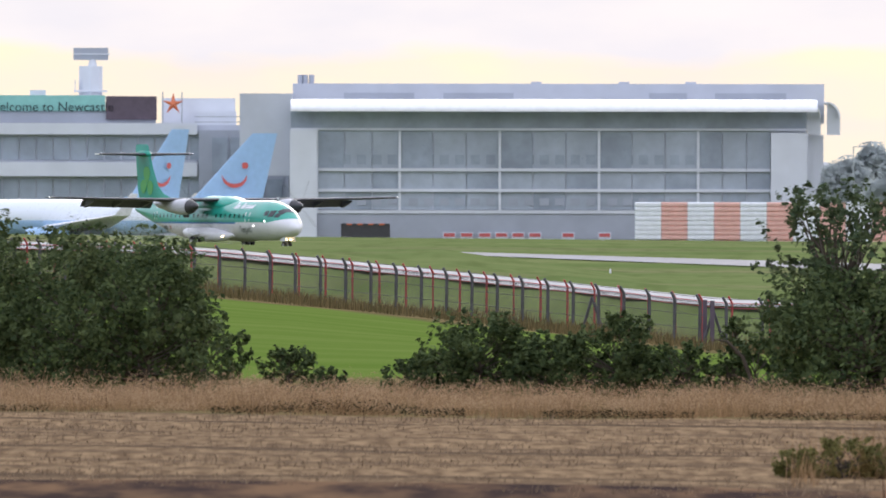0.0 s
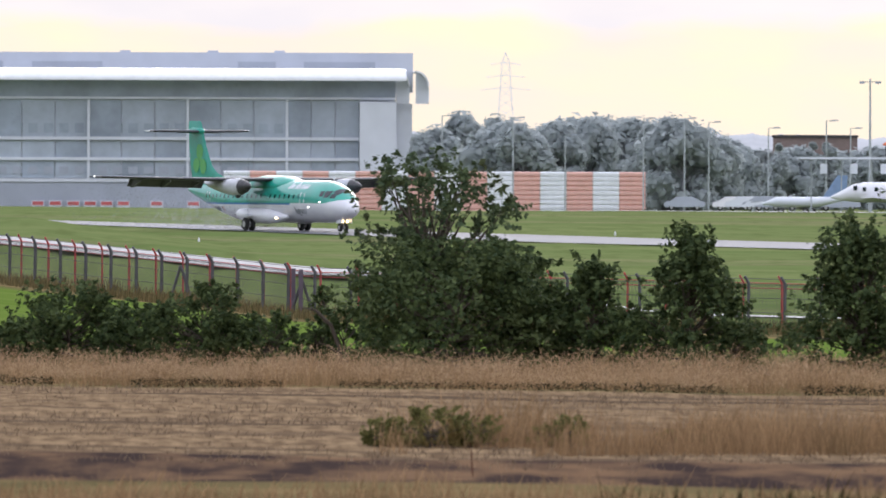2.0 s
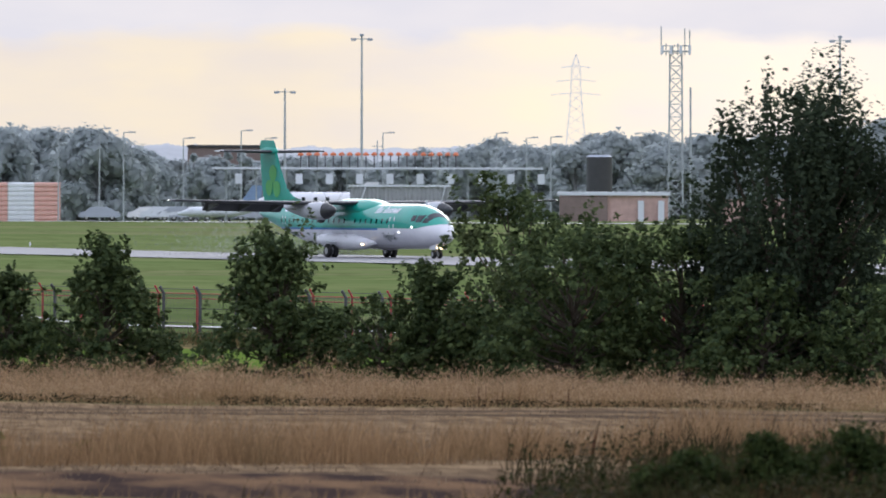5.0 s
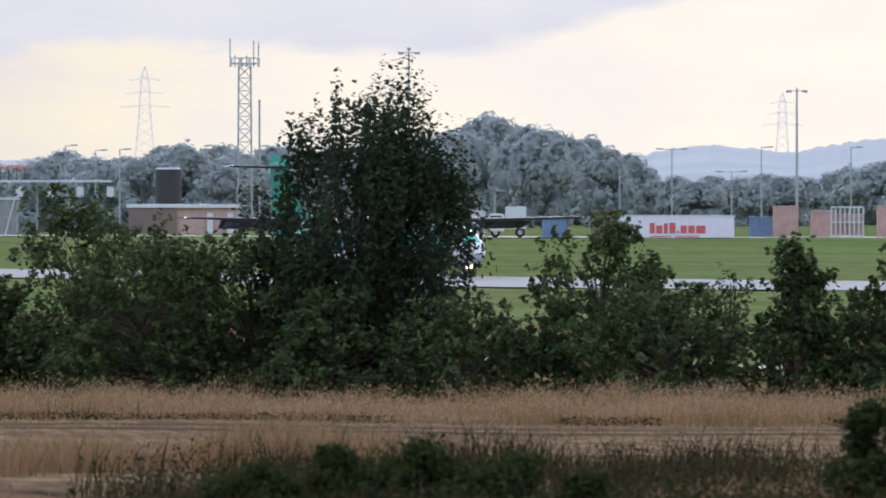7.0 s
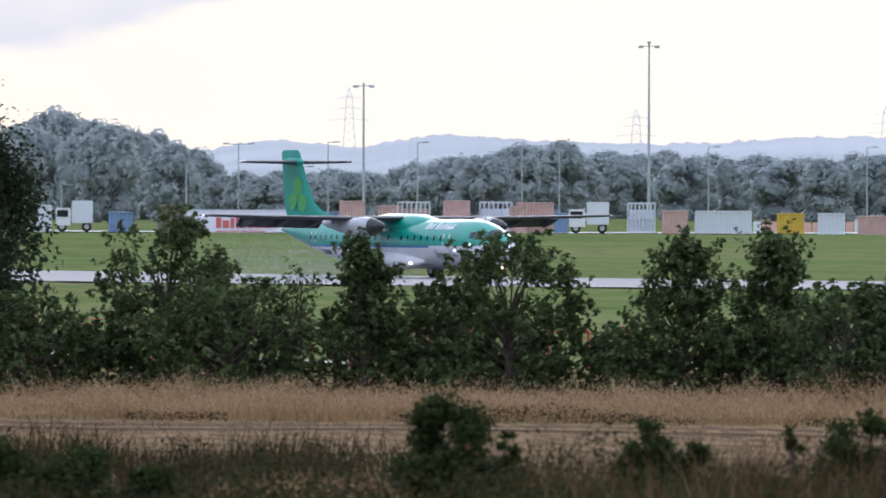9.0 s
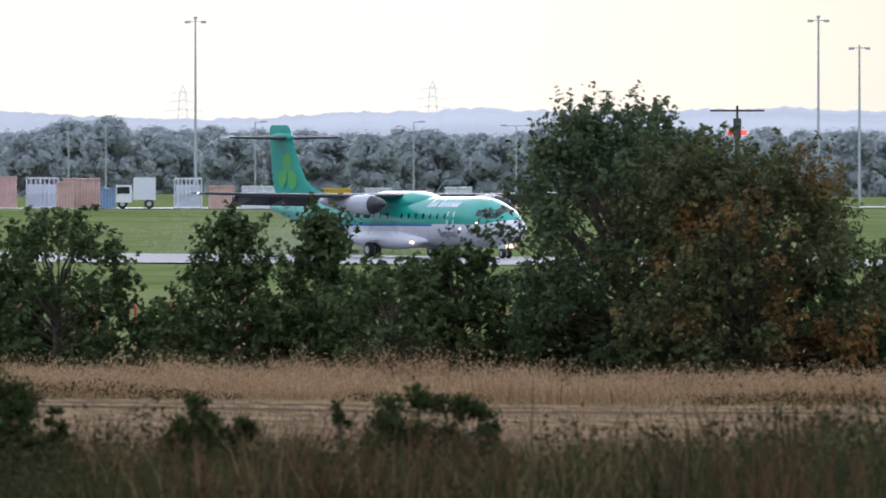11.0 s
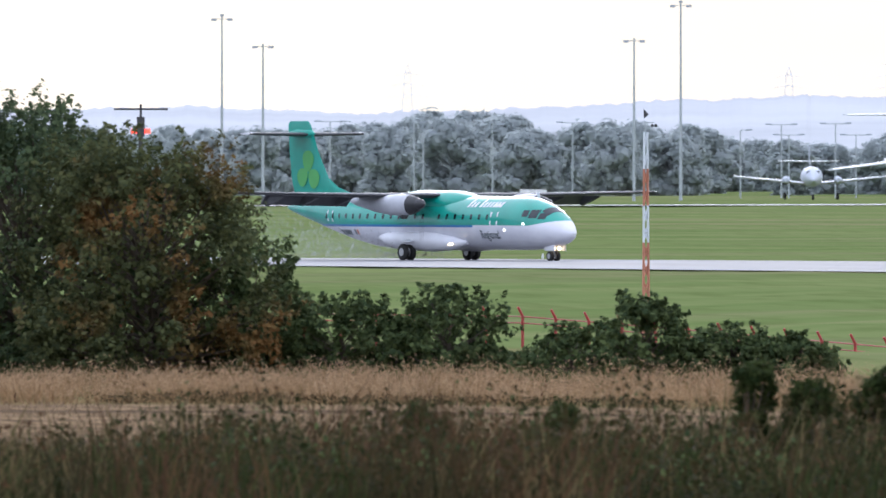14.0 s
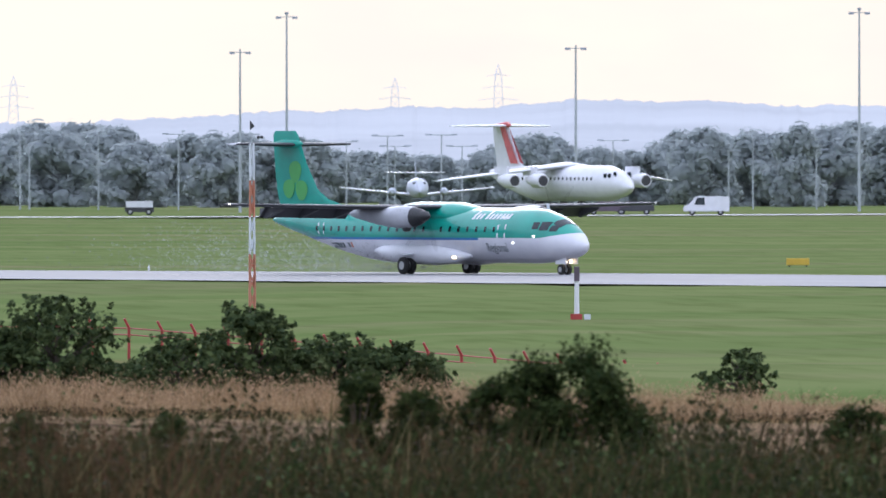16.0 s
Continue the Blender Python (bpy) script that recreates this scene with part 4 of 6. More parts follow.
def build_grass():
    rng = np.random.default_rng(5)
    # tall dry strip between the stubble and the hedge, in tussocks
    tn = 5200
    tx = rng.uniform(-16, 92, tn)
    ty = 394.8 - .75 * tx + rng.beta(1.0, 1.9, tn) * np.interp(tx, (60, 76), (40, 10))
    tall = np.array([.46 + .42 * noise.noise((px * .16, py * .10, 0)) + .42 * noise.noise((px * .6, py * .3, 7)) for px, py in zip(tx, ty)]) * rng.uniform(.7, 1.25, tn)
    tall = np.clip(tall * np.interp(tx, (60, 76), (.93, .72)), .14, 1.1)
    n = 100000
    which = rng.integers(0, tn, n)
    spread = rng.normal(0, .13, (n, 2)) + rng.normal(0, .35, (n, 2)) * (rng.random((n, 1)) < .3)
    x, y = tx[which] + spread[:, 0], ty[which] + spread[:, 1]
    h = tall[which] * rng.uniform(.4, 1.15, n)
    lean = spread * 1.6 * h[:, None]
    blades("dry_grass", np.stack([x, y], 1), h, .011, rng, M_STRAW, "tall dry straw-coloured grass along the stubble field", .5, lean=lean)
    # feathery seed heads over it, and dark growth along its foot
    for _ in range(2):
        sx, sy = x + lean[:, 0] * .9 + rng.normal(.03, .07, n), y + lean[:, 1] * .9
        heads = np.stack([sx, sy, ground_z(sx, sy) + h * rng.uniform(.68, 1.08, n)], 1)
        tagged(leaves(heads, .013, rng, M_PLUME, "seed_heads", None, long=5.0, flat=.1, tri=True), "feathery pale seed heads of dry grass", "grass", "", "stuff")
    fx = rng.uniform(-16, 92, 44000)
    fp = np.array([noise.noise((v * .22, 0, 31)) for v in fx])
    fx, fp = fx[fp > -.12], fp[fp > -.12]
    fy = 394.6 - .75 * fx + rng.uniform(0, 1, len(fx)) ** 2 * 6
    foot = np.stack([fx, fy, ground_z(fx, fy) + rng.uniform(0, .16, len(fx)) + .35 * np.maximum(fp, 0) * rng.uniform(0, 1, len(fx))], 1)
    tagged(leaves(foot, .034, rng, M_WEED, "verge_weeds", None), "dark green weeds along the foot of the dry grass", "weeds", "", "stuff")
    # stubble, in drill rows
    n = 70000
    x = rng.uniform(-14, 90, n)
    row = np.floor(rng.uniform(0, 92, n) / .8) * .8
    row = row[(np.sin(row * .42) + .35 * np.sin(row * 1.1)) > -.75]
    x = x[:len(row)]
    y = 394 - .75 * x - row + rng.normal(0, .12, len(row))
    lumps = np.array([noise.noise((px * .8, py * .3, 11)) for px, py in zip(x, y)])
    k = lumps > -.25
    x, y, lumps = x[k], y[k], lumps[k]
    blades("stubble", np.stack([x, y], 1), np.clip(.08 + .10 * lumps, .03, .2) * rng.uniform(.5, 1.4, len(x)), .025, rng, M_STUBBLE, "short pale cereal stubble in drill rows", .8, "stubble")
    # dock stems and darker weeds in the strip
    n = 500
    x = rng.uniform(-16, 88, n)
    k = np.array([noise.noise((px * .3, 0, 21)) for px in x]) > .12
    x = x[k]
    y = 395.5 - .75 * x + rng.uniform(0, 10, len(x))
    blades("dock_stems", np.stack([x, y], 1), rng.uniform(.25, .55, len(x)), .03, rng, M_DOCK, "dark red-brown dock stems in dry grass", .2, "weeds")
    # a second, farther growth by the fence
    n = 60000
    b = rng.uniform(-.03, .2, n)
    d = fence_depth(b) + rng.uniform(-26, 5, n)
    xy = np.stack([np.sin(b) * d, np.cos(b) * d], 1)
    hh = rng.uniform(.25, .9, n) * (.7 + .6 * np.array([noise.noise((p[0] * .2, p[1] * .1, 3)) for p in xy]))
    blades("fence_grass", xy, np.clip(hh, .15, 1.1), .035, rng, M_ROUGH, "rough brown grass and weeds at the foot of the perimeter fence")


def near_growth():
    rng = np.random.default_rng(9)

    def sow(n, b0, b1, d0, d1, h0, h1, width, material, name, label, seed=0, sharp=0.0, cut=-9.0):
        b, d = rng.uniform(b0, b1, n), rng.uniform(d0, d1, n)
        x, y = np.sin(b) * d, np.cos(b) * d
        p = np.array([noise.noise((px * .35 + seed, py * .12, seed)) for px, py in zip(x, y)])
        edge = np.minimum(b - b0, b1 - b) / .007
        keep = (p > cut) & (rng.uniform(0, 1, n) < edge + .1 * p)
        x, y, p = x[keep], y[keep], p[keep]
        h = rng.uniform(h0, h1, len(x)) * rng.uniform(.5, 1.1, len(x)) * (1 + .9 * p)
        blades(name, np.stack([x, y], 1), np.clip(h, .08, 2), width, rng, material, label, .6)

    sow(22000, .018, .082, 309, 322, .35, .85, .014, M_STRAW, "dry_grass", "tufts of dry straw-coloured grass in the stubble", 1, cut=-.12)
    sow(20000, -.012, .09, 236, 266, .20, .60, .018, M_STRAW, "dry_grass", "dry straw-coloured grass at the field's near edge", 2)
    sow(4000, .030, .062, 240, 262, .25, .6, .03, M_WEED, "weeds", "green and brown weeds in dry grass", 3, cut=.05)
    sow(9000, .056, .105, 290, 318, .35, .85, .018, M_WEED, "weeds", "green and brown weeds in dry grass", 4, cut=-.05)
    sow(14000, .085, .150, 262, 290, .20, .60, .02, M_STRAW, "dry_grass", "dry straw-coloured grass among weeds", 5)
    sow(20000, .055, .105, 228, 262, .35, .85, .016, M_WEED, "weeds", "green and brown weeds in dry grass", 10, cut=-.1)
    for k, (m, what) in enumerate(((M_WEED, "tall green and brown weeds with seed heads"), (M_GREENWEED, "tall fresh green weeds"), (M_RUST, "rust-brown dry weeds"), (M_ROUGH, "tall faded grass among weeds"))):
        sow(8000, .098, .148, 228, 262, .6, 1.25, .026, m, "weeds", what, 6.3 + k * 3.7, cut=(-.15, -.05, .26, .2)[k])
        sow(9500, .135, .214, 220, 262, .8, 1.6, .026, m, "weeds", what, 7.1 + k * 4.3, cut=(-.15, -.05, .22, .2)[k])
    sow(1200, .100, .205, 215, 258, .8, 1.3, .02, M_ROUGH, "dry_grass", "dry grass stems among tall weeds", 8, cut=.1)
    sow(160, .02, .2, 292, 320, .3, .8, .03, M_DOCK, "dock_stems", "dark red-brown dock stems among weeds", 12, cut=.15)


def weed_leaves(name, n, b0, b1, d0, d1, h, size, material, seed, cut, label):
    rng = np.random.default_rng(seed)
    b, d = rng.uniform(b0, b1, n), rng.uniform(d0, d1, n)
    x, y = np.sin(b) * d, np.cos(b) * d
    p = np.array([noise.noise((px * .8 + seed, py * .25, seed)) for px, py in zip(x, y)])
    k = (p > cut) & (rng.uniform(0, 1, n) < np.minimum(b - b0, b1 - b) / .006)
    x, y, p = x[k], y[k], p[k]
    z = ground_z(x, y) + h * (.62 + 1.0 * p) * rng.uniform(.05, 1, len(x)) ** .9
    ob = leaves(np.stack([x, y, z], 1), size, rng, material, name, None)
    tagged(ob, label, "weeds", "", "stuff")


def gorse(u, d, h, w, seed, count=2600, label="dark green gorse bush on the rough ground"):
    """Rounded spiny tufts on crooked stems."""
    a = u / 1000
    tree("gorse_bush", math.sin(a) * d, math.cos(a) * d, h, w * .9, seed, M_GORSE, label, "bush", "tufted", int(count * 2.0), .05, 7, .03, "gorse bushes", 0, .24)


def herb_clump(u, d, h, w, seed, count):
    a = u / 1000
    tree("weed_clump", math.sin(a) * d, math.cos(a) * d, h, w, seed, M_HERB, "green and brown weeds seeding at the stubble's edge", "weeds", "round", int(count * .8), .042, 7, .02, "weed clumps", 0, .2, flat=.1)


def build_near():
    near_growth()
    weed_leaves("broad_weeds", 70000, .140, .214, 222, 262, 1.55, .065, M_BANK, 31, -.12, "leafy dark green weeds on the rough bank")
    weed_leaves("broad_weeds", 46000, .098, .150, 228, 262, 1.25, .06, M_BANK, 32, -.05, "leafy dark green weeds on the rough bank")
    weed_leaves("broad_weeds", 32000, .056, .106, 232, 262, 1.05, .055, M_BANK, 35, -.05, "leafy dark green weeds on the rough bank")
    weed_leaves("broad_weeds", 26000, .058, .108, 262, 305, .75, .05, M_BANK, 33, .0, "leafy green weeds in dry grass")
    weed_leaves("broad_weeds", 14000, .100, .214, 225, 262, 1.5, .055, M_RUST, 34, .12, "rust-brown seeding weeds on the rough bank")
    weed_leaves("broad_weeds", 12000, .135, .214, 225, 262, 1.5, .06, M_LEAF, 36, .15, "fresh green weeds on the rough bank")
    for u, h, w, s, n in ((19.2, .42, 1.0, 60, 2600), (21.3, .62, 1.5, 61, 4200), (23.6, .48, 1.0, 83, 2400), (28.8, .50, .75, 62, 2200), (27.6, .35, .5, 85, 900), (34.3, .28, .5, 84, 900), (36.5, .2, .4, 86, 500)):
        herb_clump(u, 316, h, w, s, n)
    for u, h, w, s, n in ((64.5, .9, 1.0, 87, 1500), (67.0, 1.1, 1.1, 63, 1800), (71.0, 1.3, 1.4, 64, 2600), (75.0, 1.4, 1.5, 77, 2800), (78.0, 1.1, 1.0, 88, 1600), (80.5, 1.25, 1.2, 78, 2000), (84.0, .95, 1.0, 89, 1500), (100.2, 1.95, 1.35, 65, 4200), (103.3, 1.55, .5, 66, 700), (110.9, 1.65, .9, 67, 2200),
                          (113.4, 1.35, .6, 79, 900), (122.3, 1.9, 1.3, 68, 3000), (125.6, 1.6, 1.0, 80, 1800), (118.6, 1.65, .4, 69, 450), (155.0, 1.5, .9, 70, 1500), (162.5, 1.45, 1.1, 71, 1800),
                          (172.6, 2.1, .95, 72, 2800), (175.9, 1.8, 1.25, 73, 2800), (179.6, 2.0, 1.0, 81, 2600), (184.2, 2.35, 2.0, 74, 7000), (181.8, 2.1, 1.2, 75, 3000), (199.6, 1.65, 1.0, 76, 1900)):
        gorse(u, 254, h, w, s, int(n * 1.5))


build_grass()
build_near()


# ---- perimeter fence and road ----
M_RED = mat("red_paint", (0.36, 0.045, 0.04), 0.55, vary=0.2)
M_MAROON = mat("dark_maroon_panel", (0.10, 0.075, 0.10), 0.6)
M_POST = mat("weathered_concrete_post", (0.085, 0.085, 0.09), 0.85, vary=0.2)
M_WIRE = mat("dark_fence_wire", (0.07, 0.065, 0.06), 0.6)


def P(name, parent, material, *many, label=""):
    made = [part(name, boxes(b), material, parent, label) for b in many]
    return made[0]


def cranked_post(parent, p, toward, material, h, r, name):
    bm = bmesh.new()
    t = Vector((*toward, 0)) * .32
    tube(bm, [(0, 0, -.3), (0, 0, h), tuple(t + Vector((0, 0, h + .32)))], [r, r, r * .8], 5)
    ob = part(name, bm, material, parent)
    ob.location = p
    return ob


def build_fence():
    pts = []
    b, step = -0.0150, 0.0
    along = [np.array((math.sin(a) * float(fence_depth(a)), math.cos(a) * float(fence_depth(a)))) for a in np.linspace(-.034, .235, 1600)]
    length = np.concatenate([[0], np.cumsum([np.linalg.norm(q - p) for p, q in zip(along, along[1:])])])
    grey = thing("perimeter_fence", pose(0, 0, 0), "dark chain-link perimeter fence on cranked concrete posts", "fence")
    red = thing("inner_fence", pose(0, 0, 0), "second perimeter fence on cranked red posts", "fence")
    for fence, gap, off, m, h, r, nm in ((grey, 3.15, 0.0, M_POST, 2.05, .085, "post"), (red, 3.35, 6.0, M_RED, 1.95, .06, "post")):
        s, tops = 0.0, []
        me = None
        most = 62 if off == 0 else 150
        while s < length[-1]:
            x, y = np.interp(s, length, [p[0] for p in along]), np.interp(s, length, [p[1] for p in along])
            d = math.hypot(x, y)
            x, y = x * (d + off) / d, y * (d + off) / d
            z = gz(x * d / (d + off), y * d / (d + off)) + (0.0 if off == 0 else .1)
            if me is None:
                ob = cranked_post(fence, (x, y, z), (-.55, -.2), m, h, r, nm)
                me = ob.data
            elif len(tops) < most:
                ob = new(nm, me)
                ob.parent = fence
                ob.location = (x, y, z)
            tops.append((x, y, z))
            s += gap
        for lvl in ((.1, .75, 1.4, h - .05, h + .22) if off == 0 else (h - .25, h - .02)):
            bm = bmesh.new()
            tube(bm, [(x - (.2 if lvl > h else 0), y, z + lvl) for x, y, z in tops[:most]], .014 if off == 0 else .022, 4, False)
            part("wire", bm, M_WIRE if off == 0 else M_RED, fence)
        if off == 0:      # mesh between the posts
            vs, fs = [], []
            for (x0, y0, z0), (x1, y1, z1) in zip(tops[:most], tops[1:most]):
                for i in range(26):
                    f = i / 26
                    x, y, z = x0 + (x1 - x0) * f, y0 + (y1 - y0) * f, z0 + (z1 - z0) * f
                    n = len(vs)
                    vs += [(x - .008, y, z), (x + .008, y, z), (x + .008, y, z + h), (x - .008, y, z + h)]
                    fs.append((n, n + 1, n + 2, n + 3))
            ob = raw("mesh_wire", vs, fs, M_WIRE, "stuff", "fine dark fence mesh")
            ob.parent = fence
    # braces and a pair of thick gate posts
    for a in (.0080, .0145):
        d = float(fence_depth(a))
        x, y = math.sin(a) * d, math.cos(a) * d
        bm = bmesh.new()
        tube(bm, [(0, 0, 1.7), (.55, -.2, 0)], .07, 6)
        tube(bm, [(0, 0, 1.7), (-.5, .2, 0)], .07, 6)
        o = part("brace", bm, M_POST, grey)
        o.location = (x, y, gz(x, y))
    for i, a in enumerate((.01405, .01445)):
        d = float(fence_depth(a)) - .5
        x, y = math.sin(a) * d, math.cos(a) * d
        P("gate_post", grey, M_MAROON, (x - .10, x + .10, y - .17, y + .17, gz(x, y) - .2, gz(x, y) + 2.15), label="thick dark maroon gate post")
    d = float(fence_depth(.0157)) - 4
    tree("bush", math.sin(.0157) * d, math.cos(.0157) * d, 1.35, 1.1, 91, M_LEAF, "round dark bush against the perimeter fence", "bush", "round", 900, .12, 5, .05)
    road = []
    for a in np.linspace(-.05, .25, 120):
        d = float(fence_depth(a)) + 3 + .7 * (float(road_offset(a)) - 8)
        road.append((math.sin(a) * d, math.cos(a) * d))
    ribbon("perimeter_road", road, .95, -.95, M_ROAD, .07, "narrow wet grey perimeter road behind the fence", "road")
    far = [(math.sin(a) * d, math.cos(a) * d) for a, d in ((-.03, 1900), (.01, 1860), (.045, 1690), (.075, 1560), (.09, 1500), (.11, 1530), (.14, 1660), (.17, 1765), (.21, 1830))]
    ribbon("taxiway", far, 9.0, -9.0, M_ROAD, .08, "pale wet taxiway beyond the grass", "taxiway")


build_fence()

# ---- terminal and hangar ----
# cladding colours lightened and blued to carry the distance haze
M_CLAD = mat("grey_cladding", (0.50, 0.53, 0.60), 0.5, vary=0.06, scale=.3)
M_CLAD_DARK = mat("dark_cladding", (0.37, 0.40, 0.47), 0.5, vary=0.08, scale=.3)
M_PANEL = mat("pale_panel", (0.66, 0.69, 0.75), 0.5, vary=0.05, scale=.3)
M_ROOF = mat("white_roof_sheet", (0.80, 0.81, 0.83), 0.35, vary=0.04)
# facade glass paled with painted haze; the second copy is painted as shaded
M_HGLASS = mat("haze_paled_facade_glass", (0.38, 0.43, 0.50), 0.3, vary=0.15, scale=.25, fine=1.5)
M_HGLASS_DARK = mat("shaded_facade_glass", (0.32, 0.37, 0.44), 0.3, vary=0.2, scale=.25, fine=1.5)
M_TEALSIGN = mat("teal_sign_panel", (0.25, 0.55, 0.52), 0.5, vary=0.05)
# red lightened with painted distance haze
M_BARRIER_RED = mat("haze_paled_red_slats", (0.72, 0.42, 0.36), 0.6, vary=0.06)
M_BARRIER_WHITE = mat("white_slats", (0.76, 0.78, 0.82), 0.6, vary=0.05)
M_SIGNRED = mat("red_sign", (0.55, 0.12, 0.12), 0.5)
M_ORANGE = mat("orange_paint", (0.62, 0.17, 0.07), 0.5)
# container red, washed out by haze put into the colour
M_SALMON = mat("haze_paled_red_container", (0.55, 0.37, 0.33), 0.6, vary=0.12)
# blue greyed and lightened: haze is part of this colour
M_CBLUE = mat("haze_paled_blue", (0.20, 0.29, 0.46), 0.6)
M_YELLOW = mat("yellow_paint", (0.60, 0.40, 0.05), 0.5)
M_BROWN = mat("brown_brick", (0.22, 0.165, 0.15), 0.8)
M_MASTGREY = mat("galvanised_mast", (0.40, 0.43, 0.46), 0.5, 0.0)
M_SKYBLUE = mat("sky_blue_paint", (0.32, 0.50, 0.74), 0.4, vary=0.05)
M_JETRED = mat("red_smile_paint", (0.58, 0.11, 0.10), 0.4)


def facing(u, d, z=0.0):
    """A pose at the bearing u (thousandths of a radian), d away, with its y axis pointing away from the viewer's stand."""
    a = u / 1000
    return pose(math.sin(a) * d, math.cos(a) * d, z, 0, 0, -math.degrees(a))


def build_hangar():
    hg = thing("hangar", facing(0, 2100), "large grey hangar with glazed front and white curved roof", "hangar")
    P("wall", hg, M_CLAD, (-17.3, 41.1, 6.0, 44, -4, 13.1), label="grey clad walls")
    P("pier", hg, M_PANEL, (-17.3, -14.25, 4.0, 6.0, -4, 11.2), label="pale clad corner pier")
    P("pier", hg, M_PANEL, (37.0, 41.1, 4.0, 6.0, -4, 10.9), label="pale clad corner pier")
    P("side_wall", hg, M_PANEL, (41.1, 43.0, 9.0, 40, -4, 10.7))
    P("upper_block", hg, M_CLAD, (-17.1, 43.3, 20, 42, 12, 16.5), label="grey upper block")
    P("left_block", hg, M_CLAD, (-23.0, -17.1, 8, 30, 6, 15.3))
    for x0, x1 in ((-11.3, -3.3), (0, 8.0), (23.4, 27.7), (30.9, 39)):
        P("louvre", hg, M_CLAD_DARK, (x0, x1, 19.9, 20.05, 14.75, 15.45))
    for x in (-16.3, -15.7, -15.0):
        bm = bmesh.new()
        tube(bm, [(x, 25, 16), (x, 25, 17.5)], .3, 10)
        part("flue", bm, M_CLAD_DARK, hg)
    for x in (10.0, 20.0, 27.6):
        P("roof_unit", hg, M_CLAD, (x, x + 1.2, 24, 26, 16.4, 16.75))
    # curved roof sheet with an end arch
    bm = bmesh.new()
    arc = [(2.2 + 13 * (1 - math.cos(radians(a))) * .35, 13.45 + 1.2 * math.sin(radians(a))) for a in range(0, 91, 10)]
    loft(bm, [[(x, y, z) for y, z in arc] + [(x, y, z - .18) for y, z in arc[::-1]] for x in (-17.2, 42.2)])
    part("roof", bm, M_ROOF, hg, "white curved metal roof")
    for k in range(1, 40):
        x = -17.2 + k * 1.5
        bm = bmesh.new()
        loft(bm, [[(x + dx, y - .03, z + .05) for dx in (-.05, .05)] for y, z in arc], cap=False, closed=False)
        part("roof_seam", bm, M_ROOF, hg)
    for x0, w in ((41.15, 1.5), (43.35, 1.5)):      # thin arched end shells
        bm = bmesh.new()
        arch = [(x0 + w * math.sin(radians(t)), 12.7 + 1.75 * math.cos(radians(t))) for t in range(0, 91, 10)]
        loft(bm, [[(x, y, z) for x, z in arch] + [(x - .12, y, z - .16) for x, z in arch[::-1]] for y in (5.6, 30)])
        part("arched_shell", bm, M_ROOF, hg, "white arched roof end", True)
        bm = bmesh.new()
        bm.faces.new([bm.verts.new((x, 7.0, z)) for x, z in [(x0, 10.7), (x0, 14.4)] + arch + [(x0 + w, 10.7)]])
        part("end_panel", bm, M_PANEL, hg)
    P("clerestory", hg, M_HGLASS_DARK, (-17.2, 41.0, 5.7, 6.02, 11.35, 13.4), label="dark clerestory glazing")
    P("fascia", hg, M_PANEL, (-17.2, 41.0, 5.5, 5.9, 11.15, 11.4))
    # glazed doors, pane by pane, with ledges between storeys
    cols = (-14.25, -4.9, 6.4, 17.6, 28.8, 37.0)
    rows = ((6.9, 11.1), (4.55, 6.5), (2.2, 4.2))
    for c0, c1 in zip(cols, cols[1:]):
        for r, (z0, z1) in enumerate(rows):
            n = 3
            for i in range(n):
                w = (c1 - c0) / n
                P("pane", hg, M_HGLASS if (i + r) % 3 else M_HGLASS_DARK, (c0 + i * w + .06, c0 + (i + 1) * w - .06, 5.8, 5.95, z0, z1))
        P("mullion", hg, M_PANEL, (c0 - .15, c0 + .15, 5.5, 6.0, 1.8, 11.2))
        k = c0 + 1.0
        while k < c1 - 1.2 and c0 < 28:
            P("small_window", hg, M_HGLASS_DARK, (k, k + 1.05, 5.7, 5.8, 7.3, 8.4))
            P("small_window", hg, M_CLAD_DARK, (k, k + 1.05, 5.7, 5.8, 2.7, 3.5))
            k += 1.75
    for z in (6.7, 4.38, 1.95):
        P("ledge", hg, M_PANEL, (-14.25, 37.0, 5.45, 5.9, z - .17, z + .17))
    P("lower_wall", hg, M_CLAD_DARK, (-14.2, 37.0, 5.6, 6.0, -4, 1.75), label="dark lower wall")
    P("vehicle_door", hg, M_DARK, (-11.5, -6.0, 5.4, 5.62, -3, .45), label="dark vehicle door")
    for i in range(9):
        P("door_stripe", hg, M_ORANGE if i % 2 else M_DARK, (-11.5 + i * .61, -10.9 + i * .61, 5.3, 5.4, .45, .62))
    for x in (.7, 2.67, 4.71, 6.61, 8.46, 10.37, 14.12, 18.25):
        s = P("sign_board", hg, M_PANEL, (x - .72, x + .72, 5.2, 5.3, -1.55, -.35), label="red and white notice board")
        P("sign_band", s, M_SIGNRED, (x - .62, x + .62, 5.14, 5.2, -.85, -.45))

    tm = thing("terminal", facing(0, 2140), "pale terminal with window bands and rooftop plant", "terminal building")
    P("wall", tm, M_CLAD, (-75, -22.6, 0, 40, -4, 11.8))
    P("link_block", tm, M_CLAD_DARK, (-28.0, -17.5, -1.5, 10, -4, 11.2), label="dark glazed link block")
    for z0, z1 in ((10.7, 12.0), (5.9, 7.5)):
        P("white_band", tm, M_PANEL, (-75, -28.2, -1.0, 0.2, z0, z1), label="pale parapet band")
    for z0, z1 in ((7.6, 10.6), (2.4, 5.8)):
        x = -70.0
        while x < -28.8:
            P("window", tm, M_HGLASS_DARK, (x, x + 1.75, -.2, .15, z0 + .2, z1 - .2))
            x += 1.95
